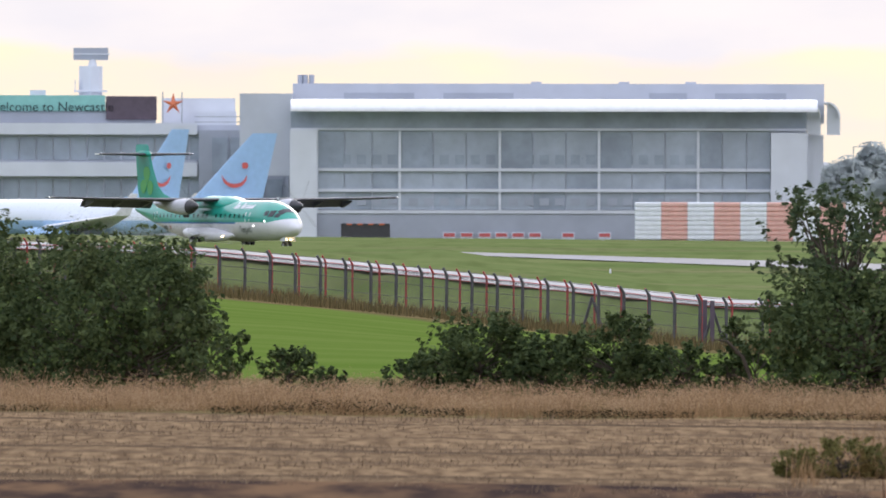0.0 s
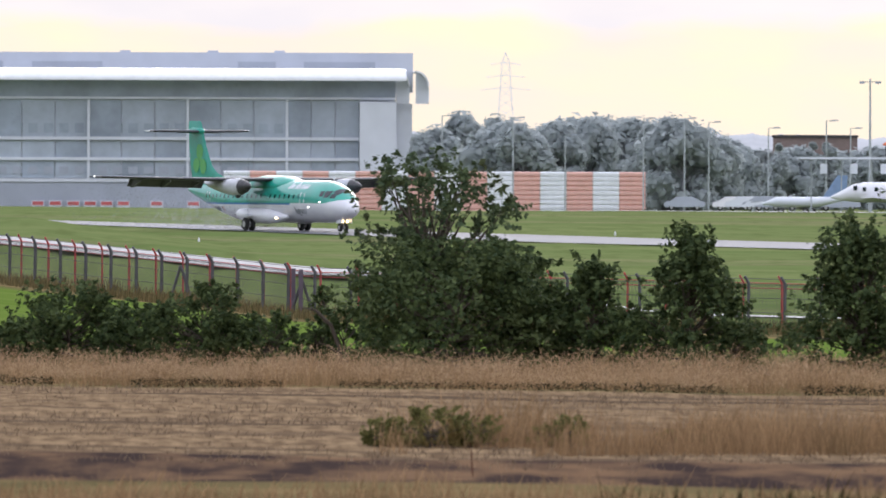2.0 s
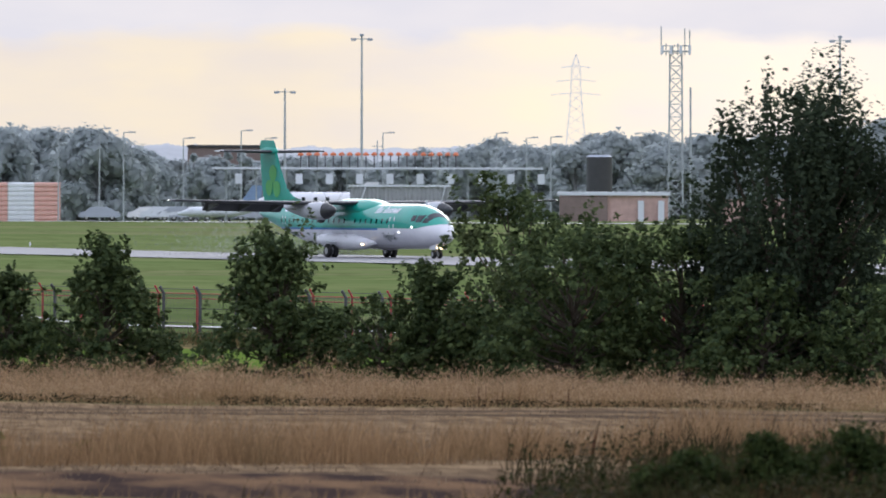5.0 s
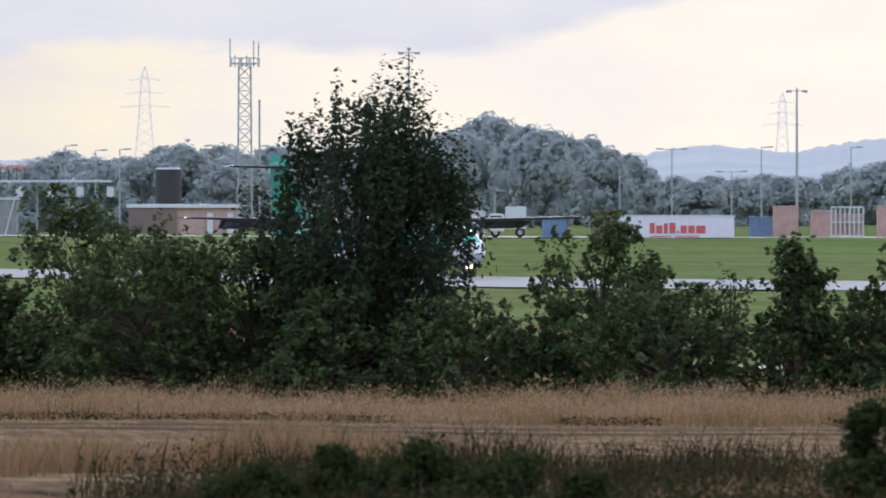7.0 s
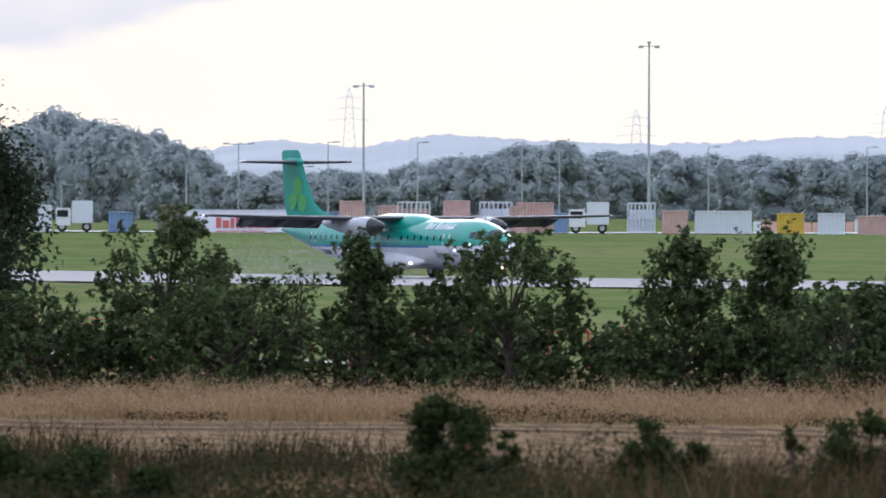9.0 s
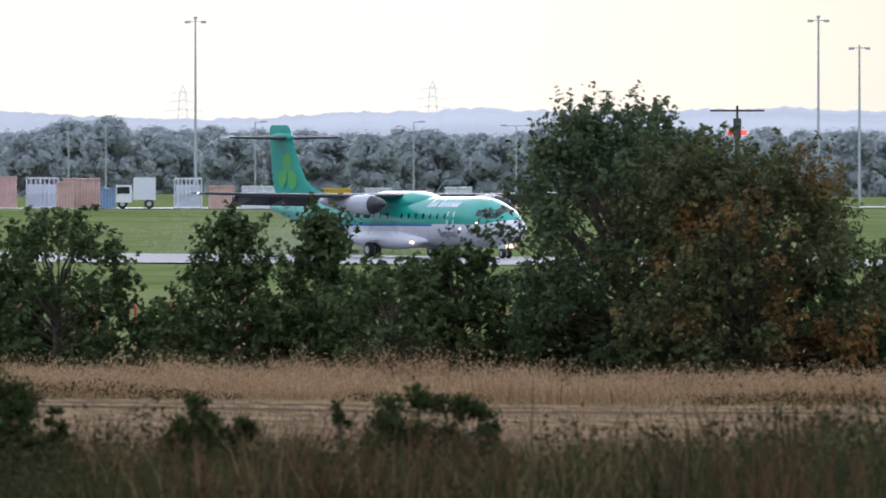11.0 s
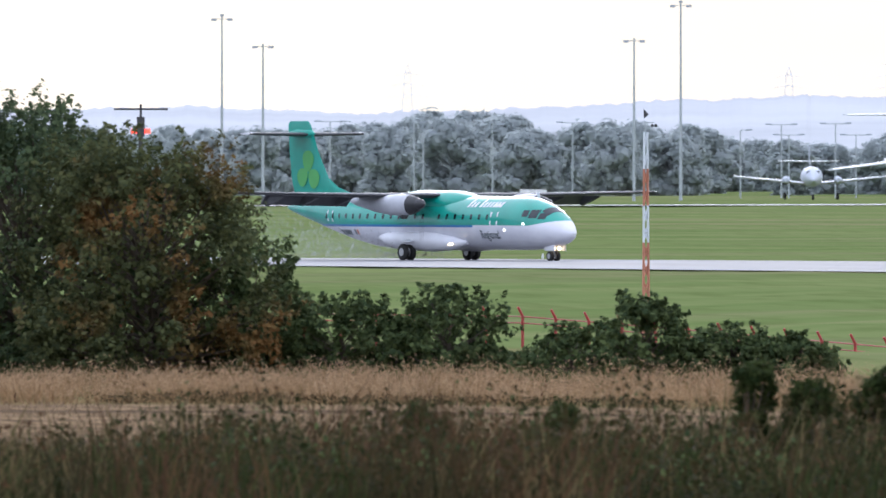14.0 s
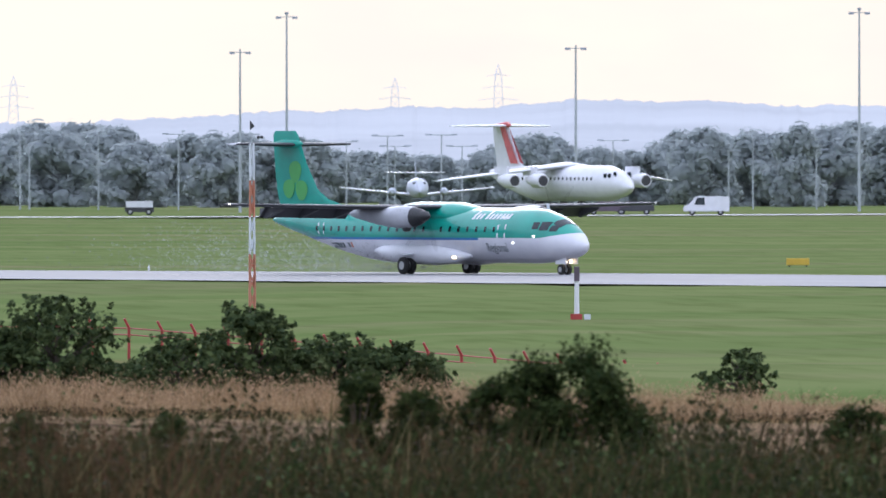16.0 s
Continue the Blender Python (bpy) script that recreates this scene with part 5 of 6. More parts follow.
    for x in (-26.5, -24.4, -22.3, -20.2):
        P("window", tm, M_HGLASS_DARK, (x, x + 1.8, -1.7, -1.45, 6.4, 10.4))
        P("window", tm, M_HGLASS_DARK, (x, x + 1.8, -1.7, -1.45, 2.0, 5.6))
    sg = P("sign", tm, M_TEALSIGN, (-51, -38.8, 1, 1.6, 13.4, 15.2), label="teal welcome sign")
    P("sign_base", tm, M_CLAD_DARK, (-51, -33.0, 1.2, 1.8, 11.8, 13.4))
    P("maroon_panel", tm, M_MAROON, (-38.7, -32.9, .9, 1.5, 12.4, 15.1), label="dark maroon panel")
    lettering("Welcome to Newcastle", 1.55, M_INK, "lettering", sg, lambda x, y: Vector((-52.5 + x * .98, .9, 13.35 + y)), "dark lettering")
    P("roof_unit", tm, M_PANEL, (-32.4, -24.0, 6, 14, 11.8, 14.9))
    P("roof_unit", tm, M_PANEL, (-28.2, -23.8, 2, 6, 11.8, 13.4))
    P("roof_unit", tm, M_PANEL, (-47.5, -45.7, 3, 5, 15.1, 15.8))
    star = bmesh.new()
    for k in range(5):
        a = radians(90 + 72 * k)
        tube(star, [(-31.0, 1.0, 14.2), (-31.0 + 1.2 * math.cos(a), 1.0, 14.2 + 1.2 * math.sin(a))], [.35, .04], 6)
    part("star_logo", star, M_ORANGE, tm, "orange star-shaped sign")
    for x in (-32.2, -30.0):
        bm = bmesh.new()
        tube(bm, [(x, 1.3, 11.8), (x, 1.3, 15.6)], .07, 6)
        part("pole", bm, M_MASTGREY, tm)
    P("rail", tm, M_MASTGREY, (-28.5, -17.5, 0, .08, 12.1, 12.2), (-28.5, -17.5, 0, .08, 12.7, 12.8))
    rd = thing("radar_tower", facing(-18.9, 2150), "white rooftop radar tower with flat rotating antenna", "radar")
    bm = bmesh.new()
    tube(bm, [(0, 0, 11.5), (0, 0, 18.6)], 1.35, 8)
    part("drum", bm, M_PANEL, rd)
    P("platform", rd, M_PANEL, (-1.9, 1.9, -1.5, 1.5, 15.6, 15.8), (-1.85, -1.75, -1.5, 1.5, 15.8, 17.0))
    bm = bmesh.new()
    tube(bm, [(.2, 0, 18.5), (.2, 0, 19.4)], [.55, .35], 8)
    part("turntable", bm, M_PANEL, rd)
    P("antenna", rd, M_CLAD_DARK, (-2.0, 2.0, -.3, .3, 19.3, 20.7), label="flat grey radar antenna")
    P("antenna_bar", rd, M_PANEL, (-1.9, 2.2, -.4, -.3, 19.9, 20.05))


def build_barrier():
    bw = thing("blast_barrier", facing(21.6, 2000), "long red and white slatted blast barrier", "barrier")
    w, n = 2.83, 16
    for i in range(n):
        x0 = -n * w / 2 + i * w
        bm = bmesh.new()
        prof = []
        for k in range(10):
            z = -1.75 + k * .505
            prof += [(0, z), (.16, z + .05), (.16, z + .34), (0, z + .46)]
        loft(bm, [[(x, -y, z) for y, z in prof] + [(x, .3, prof[-1][1]), (x, .3, prof[0][1])] for x in (x0 + .02, x0 + w - .02)])
        part("slat_panel", bm, M_BARRIER_RED if i % 2 else M_BARRIER_WHITE, bw)


def mast(u, d, z_top, heads=3, kind="tall"):
    m = thing("floodlight_mast" if kind == "tall" else "street_lamp", facing(u, d, float(gz(math.sin(u / 1000) * d, math.cos(u / 1000) * d))),
              "tall slim grey floodlight mast on the apron" if kind == "tall" else "slim grey double-arm road lamp", "lamp", "lamps of the airport")
    z0 = m.location[2]
    h = z_top - z0
    bm = bmesh.new()
    tube(bm, [(0, 0, -.4), (0, 0, h)], [.17, .09] if kind == "tall" else [.09, .06], 8)
    part("pole", bm, M_MASTGREY, m)
    if kind == "tall":
        P("crossbar", m, M_MASTGREY, (-.8, .8, -.05, .05, h - .35, h - .27))
        for x in (-.82, .82):
            P("lamp_head", m, M_CLAD_DARK, (x - .28, x + .28, -.25, .25, h - .5, h - .24))
        if heads == 3:
            P("lamp_head", m, M_CLAD_DARK, (-.2, .2, -.2, .2, h - .05, h + .2))
    else:
        w = 1.35 if heads == 2 else .9
        P("arm", m, M_MASTGREY, (-w if heads == 2 else 0, w, -.03, .03, h - .04, h + .04))
        for x in ((-w, w) if heads == 2 else (w,)):
            P("lamp_head", m, M_CLAD_DARK, (x - .35, x + .35, -.12, .12, h - .02, h + .12))
    return m


def build_masts():
    for u, z in ((44.94, 13.0), (49.06, 18.4), (74.7, 18.3), (95.5, 14.4), (110.8, 18.5), (144.2, 18.6), (146.4, 15.8), (166.3, 16.4), (168.8, 20.0), (184.3, 16.8), (199.5, 20.4)):
        mast(u, 1900, z, 3 if z > 18 else 2)
    for u, z, n in ((35.0, 9.0, 1), (36.3, 8.6, 1), (42.6, 8.8, 1), (43.9, 8.0, 1), (50.2, 8.6, 1), (56.3, 8.6, 1), (57.9, 8.1, 1), (59.2, 8.2, 1), (22.0, 9.2, 1), (25.8, 9.0, 1), (32.8, 9.0, 1), (28.6, 7.2, 1), (39.5, 8.0, 1),
                    (88.8, 8.2, 2), (92.0, 5.8, 2), (93.6, 8.4, 1), (98.4, 8.4, 1), (86.0, 6.2, 1), (104.0, 8.0, 1), (106.0, 7.6, 2), (79.3, 3.8, 1),
                    (114.0, 8.0, 1), (122.5, 8.0, 1), (128.0, 7.6, 2), (150.0, 7.9, 2), (154.5, 7.8, 1), (158.7, 7.6, 1), (163.0, 7.8, 2), (172.0, 7.0, 1),
                    (174.2, 7.6, 2), (174.6, 6.5, 2), (177.1, 7.7, 2), (178.2, 6.5, 2), (186.3, 7.1, 2), (193.8, 7.5, 2), (192.5, 6.0, 1), (197.2, 6.1, 1), (155.0, 6.8, 1)):
        mast(u, 1980, z, n, "road")
    lm = thing("lattice_mast", facing(65.9, 1900, -.2), "grey steel lattice radio mast with antenna platform", "mast")
    h = 17.0
    for x in (-.75, .75):
        for y in (-.75, .75):
            bm = bmesh.new()
            tube(bm, [(x, y, 0), (x * .8, y * .8, h)], .09, 5)
            part("leg", bm, M_MASTGREY, lm)
    for i in range(13):
        bm = bmesh.new()
        z0, z1 = i * 1.3, i * 1.3 + 1.3
        for y in (-.7, .7):
            tube(bm, [(-.72, y, z0), (.7, y, z1)], .045, 4)
            tube(bm, [(.72, y, z0), (-.7, y, z1)], .045, 4)
            tube(bm, [(-.72, y, z1), (.7, y, z1)], .045, 4)
        part("lattice", bm, M_MASTGREY, lm)
    P("platform", lm, M_MASTGREY, (-1.5, 1.5, -1, 1, h, h + .15), (-1.5, 1.5, -1, -.95, h + .6, h + .7))
    for x, t in ((-1.5, 2.6), (-1.0, .9), (.2, .9), (.9, 2.4), (1.4, 2.3), (-.3, .7)):
        bm = bmesh.new()
        tube(bm, [(x, -.9, h - .3), (x, -.9, h + t)], .06, 6)
        part("aerial", bm, M_MASTGREY, lm)
    for x in (-1.4, -.5, .5, 1.4):
        P("panel_antenna", lm, M_PANEL, (x - .15, x + .15, -1.15, -1.0, h - .2, h + .7))
    bm = bmesh.new()
    tube(bm, [(1.5, 0, 0), (1.5, 0, 13.4)], .1, 6)
    part("pole", bm, M_MASTGREY, lm)


def pylon(u, z_top, d=4300, w=1.0):
    p = thing("pylon", facing(u, d, -2), "distant pale steel power pylon above the woods", "pylon", "far power pylons")
    h = z_top + 2
    bm = bmesh.new()
    for x in (-1, 1):
        tube(bm, [(x * 2.6 * w, 0, 0), (x * 1.1 * w, 0, h * .62), (x * .75 * w, 0, h * .9), (0, 0, h)], .09, 4)
    n = 12
    for i in range(n):
        a, b = i / n, (i + 1) / n
        wa, wb = 2.6 * (1 - a * .75) * w, 2.6 * (1 - b * .75) * w
        tube(bm, [(-wa, 0, h * a * .95), (wb, 0, h * b * .95)], .045, 4)
        tube(bm, [(wa, 0, h * a * .95), (-wb, 0, h * b * .95)], .045, 4)
    part("tower", bm, M_PYLON, p)
    for f, ww in ((.70, 4.6), (.80, 3.6), (.90, 2.8)):
        bm = bmesh.new()
        tube(bm, [(-ww * w, 0, h * f), (0, 0, h * f + .5), (ww * w, 0, h * f)], .07, 4)
        part("crossarm", bm, M_PYLON, p)


# pylon steel made pale by distance haze painted into it
M_PYLON = mat("haze_painted_steel", (0.62, 0.65, 0.68), 0.6)


def ac_livery(name, top, bottom, level, soft=.02):
    k = Nodes(name)
    pos = k.n.new("ShaderNodeSeparateXYZ")
    k.l.new(k.co.outputs["Object"], pos.inputs[0])
    col = k.mix(k.band(pos.outputs[2], level, level + soft), c4(bottom), c4(top))
    k.put(col, k.p.inputs["Base Color"])
    k.p.inputs["Roughness"].default_value = .35
    return k.m


def parked_jet(m, body_mat, fin_mat, L=39.0, r=1.9, zc=3.4, span=34.0, fin_h=12.4, label="", smile=True):
    """Low-wing twin jet, nose along x."""
    j = thing("parked_airliner", m, label, "airliner", "parked airliners")
    bm = bmesh.new()
    st = ((0, -.5, .1), (1.2, -.3, .9), (3, -.1, 1.5), (5.5, 0, r), (L * .68, 0, r), (L * .82, .5, r * .75), (L * .93, 1.0, r * .4), (L, 1.3, r * .12))
    loft(bm, [[(L * .5 - b, math.cos(a) * q, zc + dz + math.sin(a) * q) for a in (2 * math.pi * k / 24 for k in range(24))] for b, dz, q in st])
    part("fuselage", bm, body_mat, j, "", True)
    bm = bmesh.new()
    x = -L * .5
    foil(bm, [(x + 11.5, 0, zc + 1.6, 11.0, .012, True), (x + 7.6, 0, zc + 2.3, 7.2, .03, True), (x + 1.5, 0, fin_h, 2.6, .06, True)], 14)
    fin = part("tail_fin", bm, fin_mat, j, "pale blue tail fin with a red smile emblem", True)
    if smile:
        for side in (-1, 1):
            bm = bmesh.new()
            arc = [(x + 3.4 + 1.35 * math.cos(radians(a)), zc + 4.6 + 1.35 * math.sin(radians(a))) for a in range(195, 346, 10)]
            g0 = [bm.verts.new((px, side * .42, pz)) for px, pz in arc]
            g1 = [bm.verts.new((px * 1.0, side * .42, pz + .42)) for px, pz in arc]
            for i in range(len(arc) - 1):
                bm.faces.new((g0[i], g0[i + 1], g1[i + 1], g1[i]))
            part("smile_emblem", bm, M_JETRED, fin)
            bm = bmesh.new()
            c = [bm.verts.new((x + 2.3 + .35 * math.cos(a), side * .42, zc + 5.6 + .35 * math.sin(a))) for a in (2 * math.pi * k / 12 for k in range(12))]
            bm.faces.new(c)
            part("smile_emblem", bm, M_JETRED, fin)
    for side in (-1, 1):
        bm = bmesh.new()
        foil(bm, [(x + 6.2, 0, zc + 1.3, 4.2, .1, False), (x + 1.8, side * 7.0, zc + 1.9, 1.6, .09, False)], 12)
        part("tailplane", bm, M_WHITE, j, "", True)
        bm = bmesh.new()
        foil(bm, [(4.5, side * 1.2, zc - 1.0, 7.5, .12, False), (-3.5, side * span / 2, zc + .4, 1.6, .1, False), (-5.2, side * (span / 2 + .6), zc + 2.6, .7, .1, False)], 12)
        part("wing", bm, M_WHITE, j, "", True)
        bm = bmesh.new()
        tube(bm, [(5.8, side * 4.9, zc - 1.9), (5.2, side * 4.9, zc - 1.9), (2.5, side * 4.9, zc - 1.8), (1.2, side * 4.9, zc - 1.7)], [.8, .98, .85, .5], 16)
        part("engine", bm, M_SKYBLUE, j, "", True)
        wheel(j, -1.0, side * 2.8, .55, .5)
    wheel(j, L * .5 - 4.5, 0, .4, .4)
    return j


def regional_jet():
    """High-wing four-engined jet with a T tail."""
    a = 183.6
    j = thing("parked_airliner", facing(a, 1840, .1), "white high-wing four-engined jet with a red-striped T tail", "airliner", "parked airliners")
    j.matrix_world = facing(a, 1840, .1) @ pose(0, 0, 0, 0, 0, -61)
    bm = bmesh.new()
    st = ((0, -.45, .1), (.9, -.3, .75), (2.2, -.1, 1.3), (4.4, 0, 1.75), (19, 0, 1.75), (23, .35, 1.3), (26.5, .8, .7), (28.5, 1.0, .35))
    loft(bm, [[(14 - b, math.cos(t) * q, 2.75 + dz + math.sin(t) * q) for t in (2 * math.pi * k / 24 for k in range(24))] for b, dz, q in st])
    body = part("fuselage", bm, M_WHITE, j, "", True)
    for side in (-1, 1):
        for b in np.arange(5.2, 20, .82):
            part("cabin_window", boxes((14 - b - .11, 14 - b + .11, side * 1.70 - .03, side * 1.70 + .03, 3.06, 3.34)), M_GLASS, body)
        for b, y, z in ((2.5, 1.15, 3.3), (3.1, 1.3, 3.3), (2.0, .8, 3.45)):
            part("cockpit_window", boxes((14 - b - .22, 14 - b + .22, side * y - .06, side * y + .06, z, z + .42)), M_GLASS, body)
        bm = bmesh.new()
        foil(bm, [(2.6, 0, 4.6, 4.2, .13, False), (-1.2, side * 13.15, 3.0, 1.5, .11, False)], 12)
        wing = part("wing", bm, M_WHITE, j, "", True)
        for y in (4.2, 7.4):
            bm = bmesh.new()
            tube(bm, [(3.6, side * y, 3.0), (3.3, side * y, 3.0), (2.0, side * y, 3.0), (.6, side * y, 3.1)], [.62, .72, .70, .35], 16)
            e = part("engine", bm, M_WHITE, j, "", True)
            bm = bmesh.new()
            tube(bm, [(3.62, side * y, 3.0), (3.4, side * y, 3.0)], .52, 14)
            part("intake", bm, M_DARK, e)
            part("engine_strut", boxes((-.4, 2.2, side * y - .12, side * y + .12, 3.5, 4.4)), M_WHITE, j)
        bm = bmesh.new()
        foil(bm, [(-11.0, 0, 8.45, 2.9, .1, False), (-12.4, side * 5.55, 8.4, 1.4, .09, False)], 12)
        part("tailplane", bm, M_WHITE, j, "", True)
        wheel(j, -.6, side * 2.3, .5, .5)
    bm = bmesh.new()
    foil(bm, [(-7.2, 0, 4.1, 6.2, .03, True), (-8.8, 0, 4.9, 4.8, .05, True), (-11.2, 0, 8.5, 3.2, .06, True)], 14)
    fin = part("tail_fin", bm, M_WHITE, j, "", True)
    bm = bmesh.new()
    for side in (-1, 1):
        q = [(-8.6, .30, 4.7), (-10.2, .30, 4.7), (-12.5, .25, 8.4), (-11.5, .25, 8.4)]
        bm.faces.new([bm.verts.new((x, side * y, z)) for x, y, z in q])
    part("fin_stripe", bm, M_SIGNRED, fin, "red fin stripe")
    bm = bmesh.new()
    tube(bm, [(-10.7, 0, 8.5), (-11.2, 0, 8.55), (-14.2, 0, 8.5)], [.1, .3, .08], 10)
    part("tail_bullet", bm, M_SIGNRED, j, "", True)
    wheel(j, 10.8, 0, .35, .4)


def small_turboprop():
    a = 175.8
    j = thing("parked_turboprop", facing(a, 1905, -.1) @ pose(0, 0, 0, 0, 0, -88), "small grey and white twin turboprop parked nose-on", "airliner", "parked airliners")
    bm = bmesh.new()
    loft(bm, [[(7.2 - b, math.cos(t) * q, 2.3 + dz + math.sin(t) * q) for t in (2 * math.pi * k / 20 for k in range(20))] for b, dz, q in ((0, -.3, .08), (.6, -.2, .45), (1.7, 0, .85), (3, .05, 1.02), (10, .05, 1.02), (14, .4, .2))])
    part("fuselage", bm, M_CLAD, j, "", True)
    for y in (-.35, .35):
        P("cockpit_window", j, M_GLASS, (5.55, 5.75, y - .3, y + .3, 2.6, 2.95))
    for side in (-1, 1):
        bm = bmesh.new()
        foil(bm, [(1.2, 0, 1.6, 2.4, .14, False), (.4, side * 7.9, 2.4, 1.1, .12, False)], 10)
        part("wing", bm, M_WHITE, j, "", True)
        bm = bmesh.new()
        tube(bm, [(3.0, side * 2.65, 2.0), (2.6, side * 2.65, 2.0), (-1, side * 2.65, 2.0)], [.2, .42, .3], 12)
        part("nacelle", bm, M_CLAD, j, "", True)
        bm = bmesh.new()
        foil(bm, [(-5.6, 0, 3.9, 1.5, .1, False), (-5.9, side * 3.1, 3.95, .9, .09, False)], 10)
        part("tailplane", bm, M_WHITE, j, "", True)
        wheel(j, -.3, side * 2.7, .35, .3)
    bm = bmesh.new()
    foil(bm, [(-3.5, 0, 3.1, 3.4, .05, True), (-5.8, 0, 5.5, 1.3, .06, True)], 12)
    part("tail_fin", bm, M_CLAD_DARK, j, "", True)
    wheel(j, 5.2, 0, .28, .25)


def car(u, d, paint, L=4.3, h=1.45, label="", van=False, turn=0.0):
    x, y = math.sin(u / 1000) * d, math.cos(u / 1000) * d
    c = thing("van" if van else "car", facing(u, d, gz(x, y) + .08) @ pose(0, 0, 0, 0, 0, turn), label, "van" if van else "car", "" if van else "parked cars")
    prof = ((-.5, .35), (-.5, .75), (-.46, .92), (-.34, .98), (-.2, h / 1.0), (.22, h), (.40, .95 if not van else h), (.5, .9 if not van else h - .05), (.5, .35))
    if van:
        prof = ((-.5, .35), (-.5, .85), (-.36, 1.05), (-.24, h - .05), (-.18, h), (.46, h), (.5, h - .1), (.5, .35))
    bm = bmesh.new()
    w = .86
    loft(bm, [[(px * L, sy * w * (1 if pz < 1.0 else .86), pz) for px, pz in prof] for sy in (-1, 1)])
    bmesh.ops.bevel(bm, geom=list(bm.edges), offset=.05, segments=2, affect="EDGES")
    part("body", bm, paint, c, "", True)
    for q in ((-.26 * L, -.03 * L), (.0 * L, .2 * L)):
        if van and q[0] >= 0:
            continue
        for sy in (-1, 1):
            bm = bmesh.new()
            z1 = h - .12
            bm.faces.new([bm.verts.new((px, sy * w * .97 if pz < 1.05 else sy * w * .875, pz)) for px, pz in ((q[0], 1.0), (q[1], 1.0), (q[1] - .05, z1), (q[0] + .25, z1))])
            part("window", bm, M_GLASS, c)
    for px in (-.31, .31):
        for sy in (-1, 1):
            wheel(c, px * L, sy * .74, .31, .2)
    return c


def build_apron():
    blue_body = ac_livery("pale_blue_airliner", (0.72, 0.77, 0.83), (0.36, 0.54, 0.76), 3.2)
    parked_jet(facing(-19.4, 1960, -1.9) @ pose(0, 0, 0, 0, 0, 180), blue_body, M_SKYBLUE, label="pale blue and white parked jet with smile emblem")
    parked_jet(facing(-21.1, 2030, -1.9) @ pose(0, 0, 0, 0, 0, 222), blue_body, M_SKYBLUE, label="pale blue parked jet behind another at the terminal", fin_h=13.0)
    regional_jet()
    small_turboprop()
    # small business aircraft beside the hut
    j = thing("parked_turboprop", facing(45.8, 1840, -.6) @ pose(0, 0, 0, 0, 0, 172), "small white executive aircraft parked beside a grey hut", "airliner", "parked airliners")
    bm = bmesh.new()
    loft(bm, [[(5.5 - b, math.cos(t) * q, 2.2 + dz + math.sin(t) * q) for t in (2 * math.pi * k / 20 for k in range(20))] for b, dz, q in ((0, -.5, .08), (.8, -.4, .4), (2.2, -.1, .85), (3.4, 0, 1.0), (11, 0, 1.0), (14, .4, .2))])
    b = part("fuselage", bm, M_WHITE, j, "", True)
    for x in (2.0, .8, -.4, -1.6, -2.8):
        P("cabin_window", b, M_GLASS, (x - .18, x + .18, .93, 1.02, 2.3, 2.7), (x - .18, x + .18, -1.02, -.93, 2.3, 2.7))
    P("cockpit_window", b, M_GLASS, (2.75, 3.1, .6, .95, 2.4, 2.85))
    bm = bmesh.new()
    foil(bm, [(1.5, -7.5, 1.7, 1.2, .12, False), (2, 0, 1.5, 2.2, .12, False), (1.5, 7.5, 1.7, 1.2, .12, False)], 10)
    part("wing", bm, M_WHITE, j, "", True)
    bm = bmesh.new()
    foil(bm, [(-5.0, 0, 2.9, 2.4, .05, True), (-6.6, 0, 4.2, 1.2, .05, True)], 12)
    part("tail_fin", bm, M_WHITE, j, "", True)
    wheel(j, 3.5, 0, .3, .3), wheel(j, -1, 2, .35, .3), wheel(j, -1, -2, .35, .3)
    j2 = thing("parked_turboprop", facing(41.2, 1880, -.7) @ pose(0, 0, 0, 0, 0, 160), "small pale aircraft with a dark blue tail fin", "airliner", "parked airliners")
    bm = bmesh.new()
    loft(bm, [[(4 - b, math.cos(t) * q, 1.2 + dz + math.sin(t) * q) for t in (2 * math.pi * k / 16 for k in range(16))] for b, dz, q in ((0, -.2, .1), (1.5, 0, .5), (6, 0, .52), (9, .4, .15))])
    part("fuselage", bm, M_PANEL, j2, "", True)
    bm = bmesh.new()
    foil(bm, [(-2.3, 0, 1.5, 2.6, .05, True), (-4.0, 0, 3.9, 1.1, .05, True)], 12)
    part("tail_fin", bm, M_CBLUE, j2, "", True)
    wheel(j2, 2, 0, .3, .3), wheel(j2, -1, 1, .3, .3), wheel(j2, -1, -1, .3, .3)

    hut = thing("grey_hut", facing(51.1, 1800, -1.0), "grey corrugated metal hut with braced front", "hut")
    bm = bmesh.new()
    n = 48
    prof = [(-4.8 + 9.6 * i / n, (i % 2) * .08) for i in range(n + 1)]
    loft(bm, [[(x, -y, z) for x, y in prof] + [(4.8, 4, z), (-4.8, 4, z)] for z in (0, 4.2)])
    part("wall", bm, M_GREY, hut, "corrugated grey wall")
    P("roof_edge", hut, M_PANEL, (-4.95, 4.95, -.2, 4.1, 4.2, 4.38))
    for x0, x1 in ((-4.6, -3.3), (3.3, 4.4)):
        bm = bmesh.new()
        tube(bm, [(x0, -.3, 0), (x1, -.3, 4.2)], .07, 5)
        part("brace", bm, M_PANEL, hut)
    ar = thing("antenna_array", facing(49.9, 1850, -.9), "row of orange-capped antenna posts on a long frame", "antenna")
    P("frame", ar, M_PANEL, (-16.4, 16.4, -1.5, 1.5, 5.75, 5.95), label="long pale flat frame")
    for x in np.arange(-15, 15.1, 3.0):
        P("frame_leg", ar, M_MASTGREY, (x - .07, x + .07, -.07, .07, 0, 5.75))
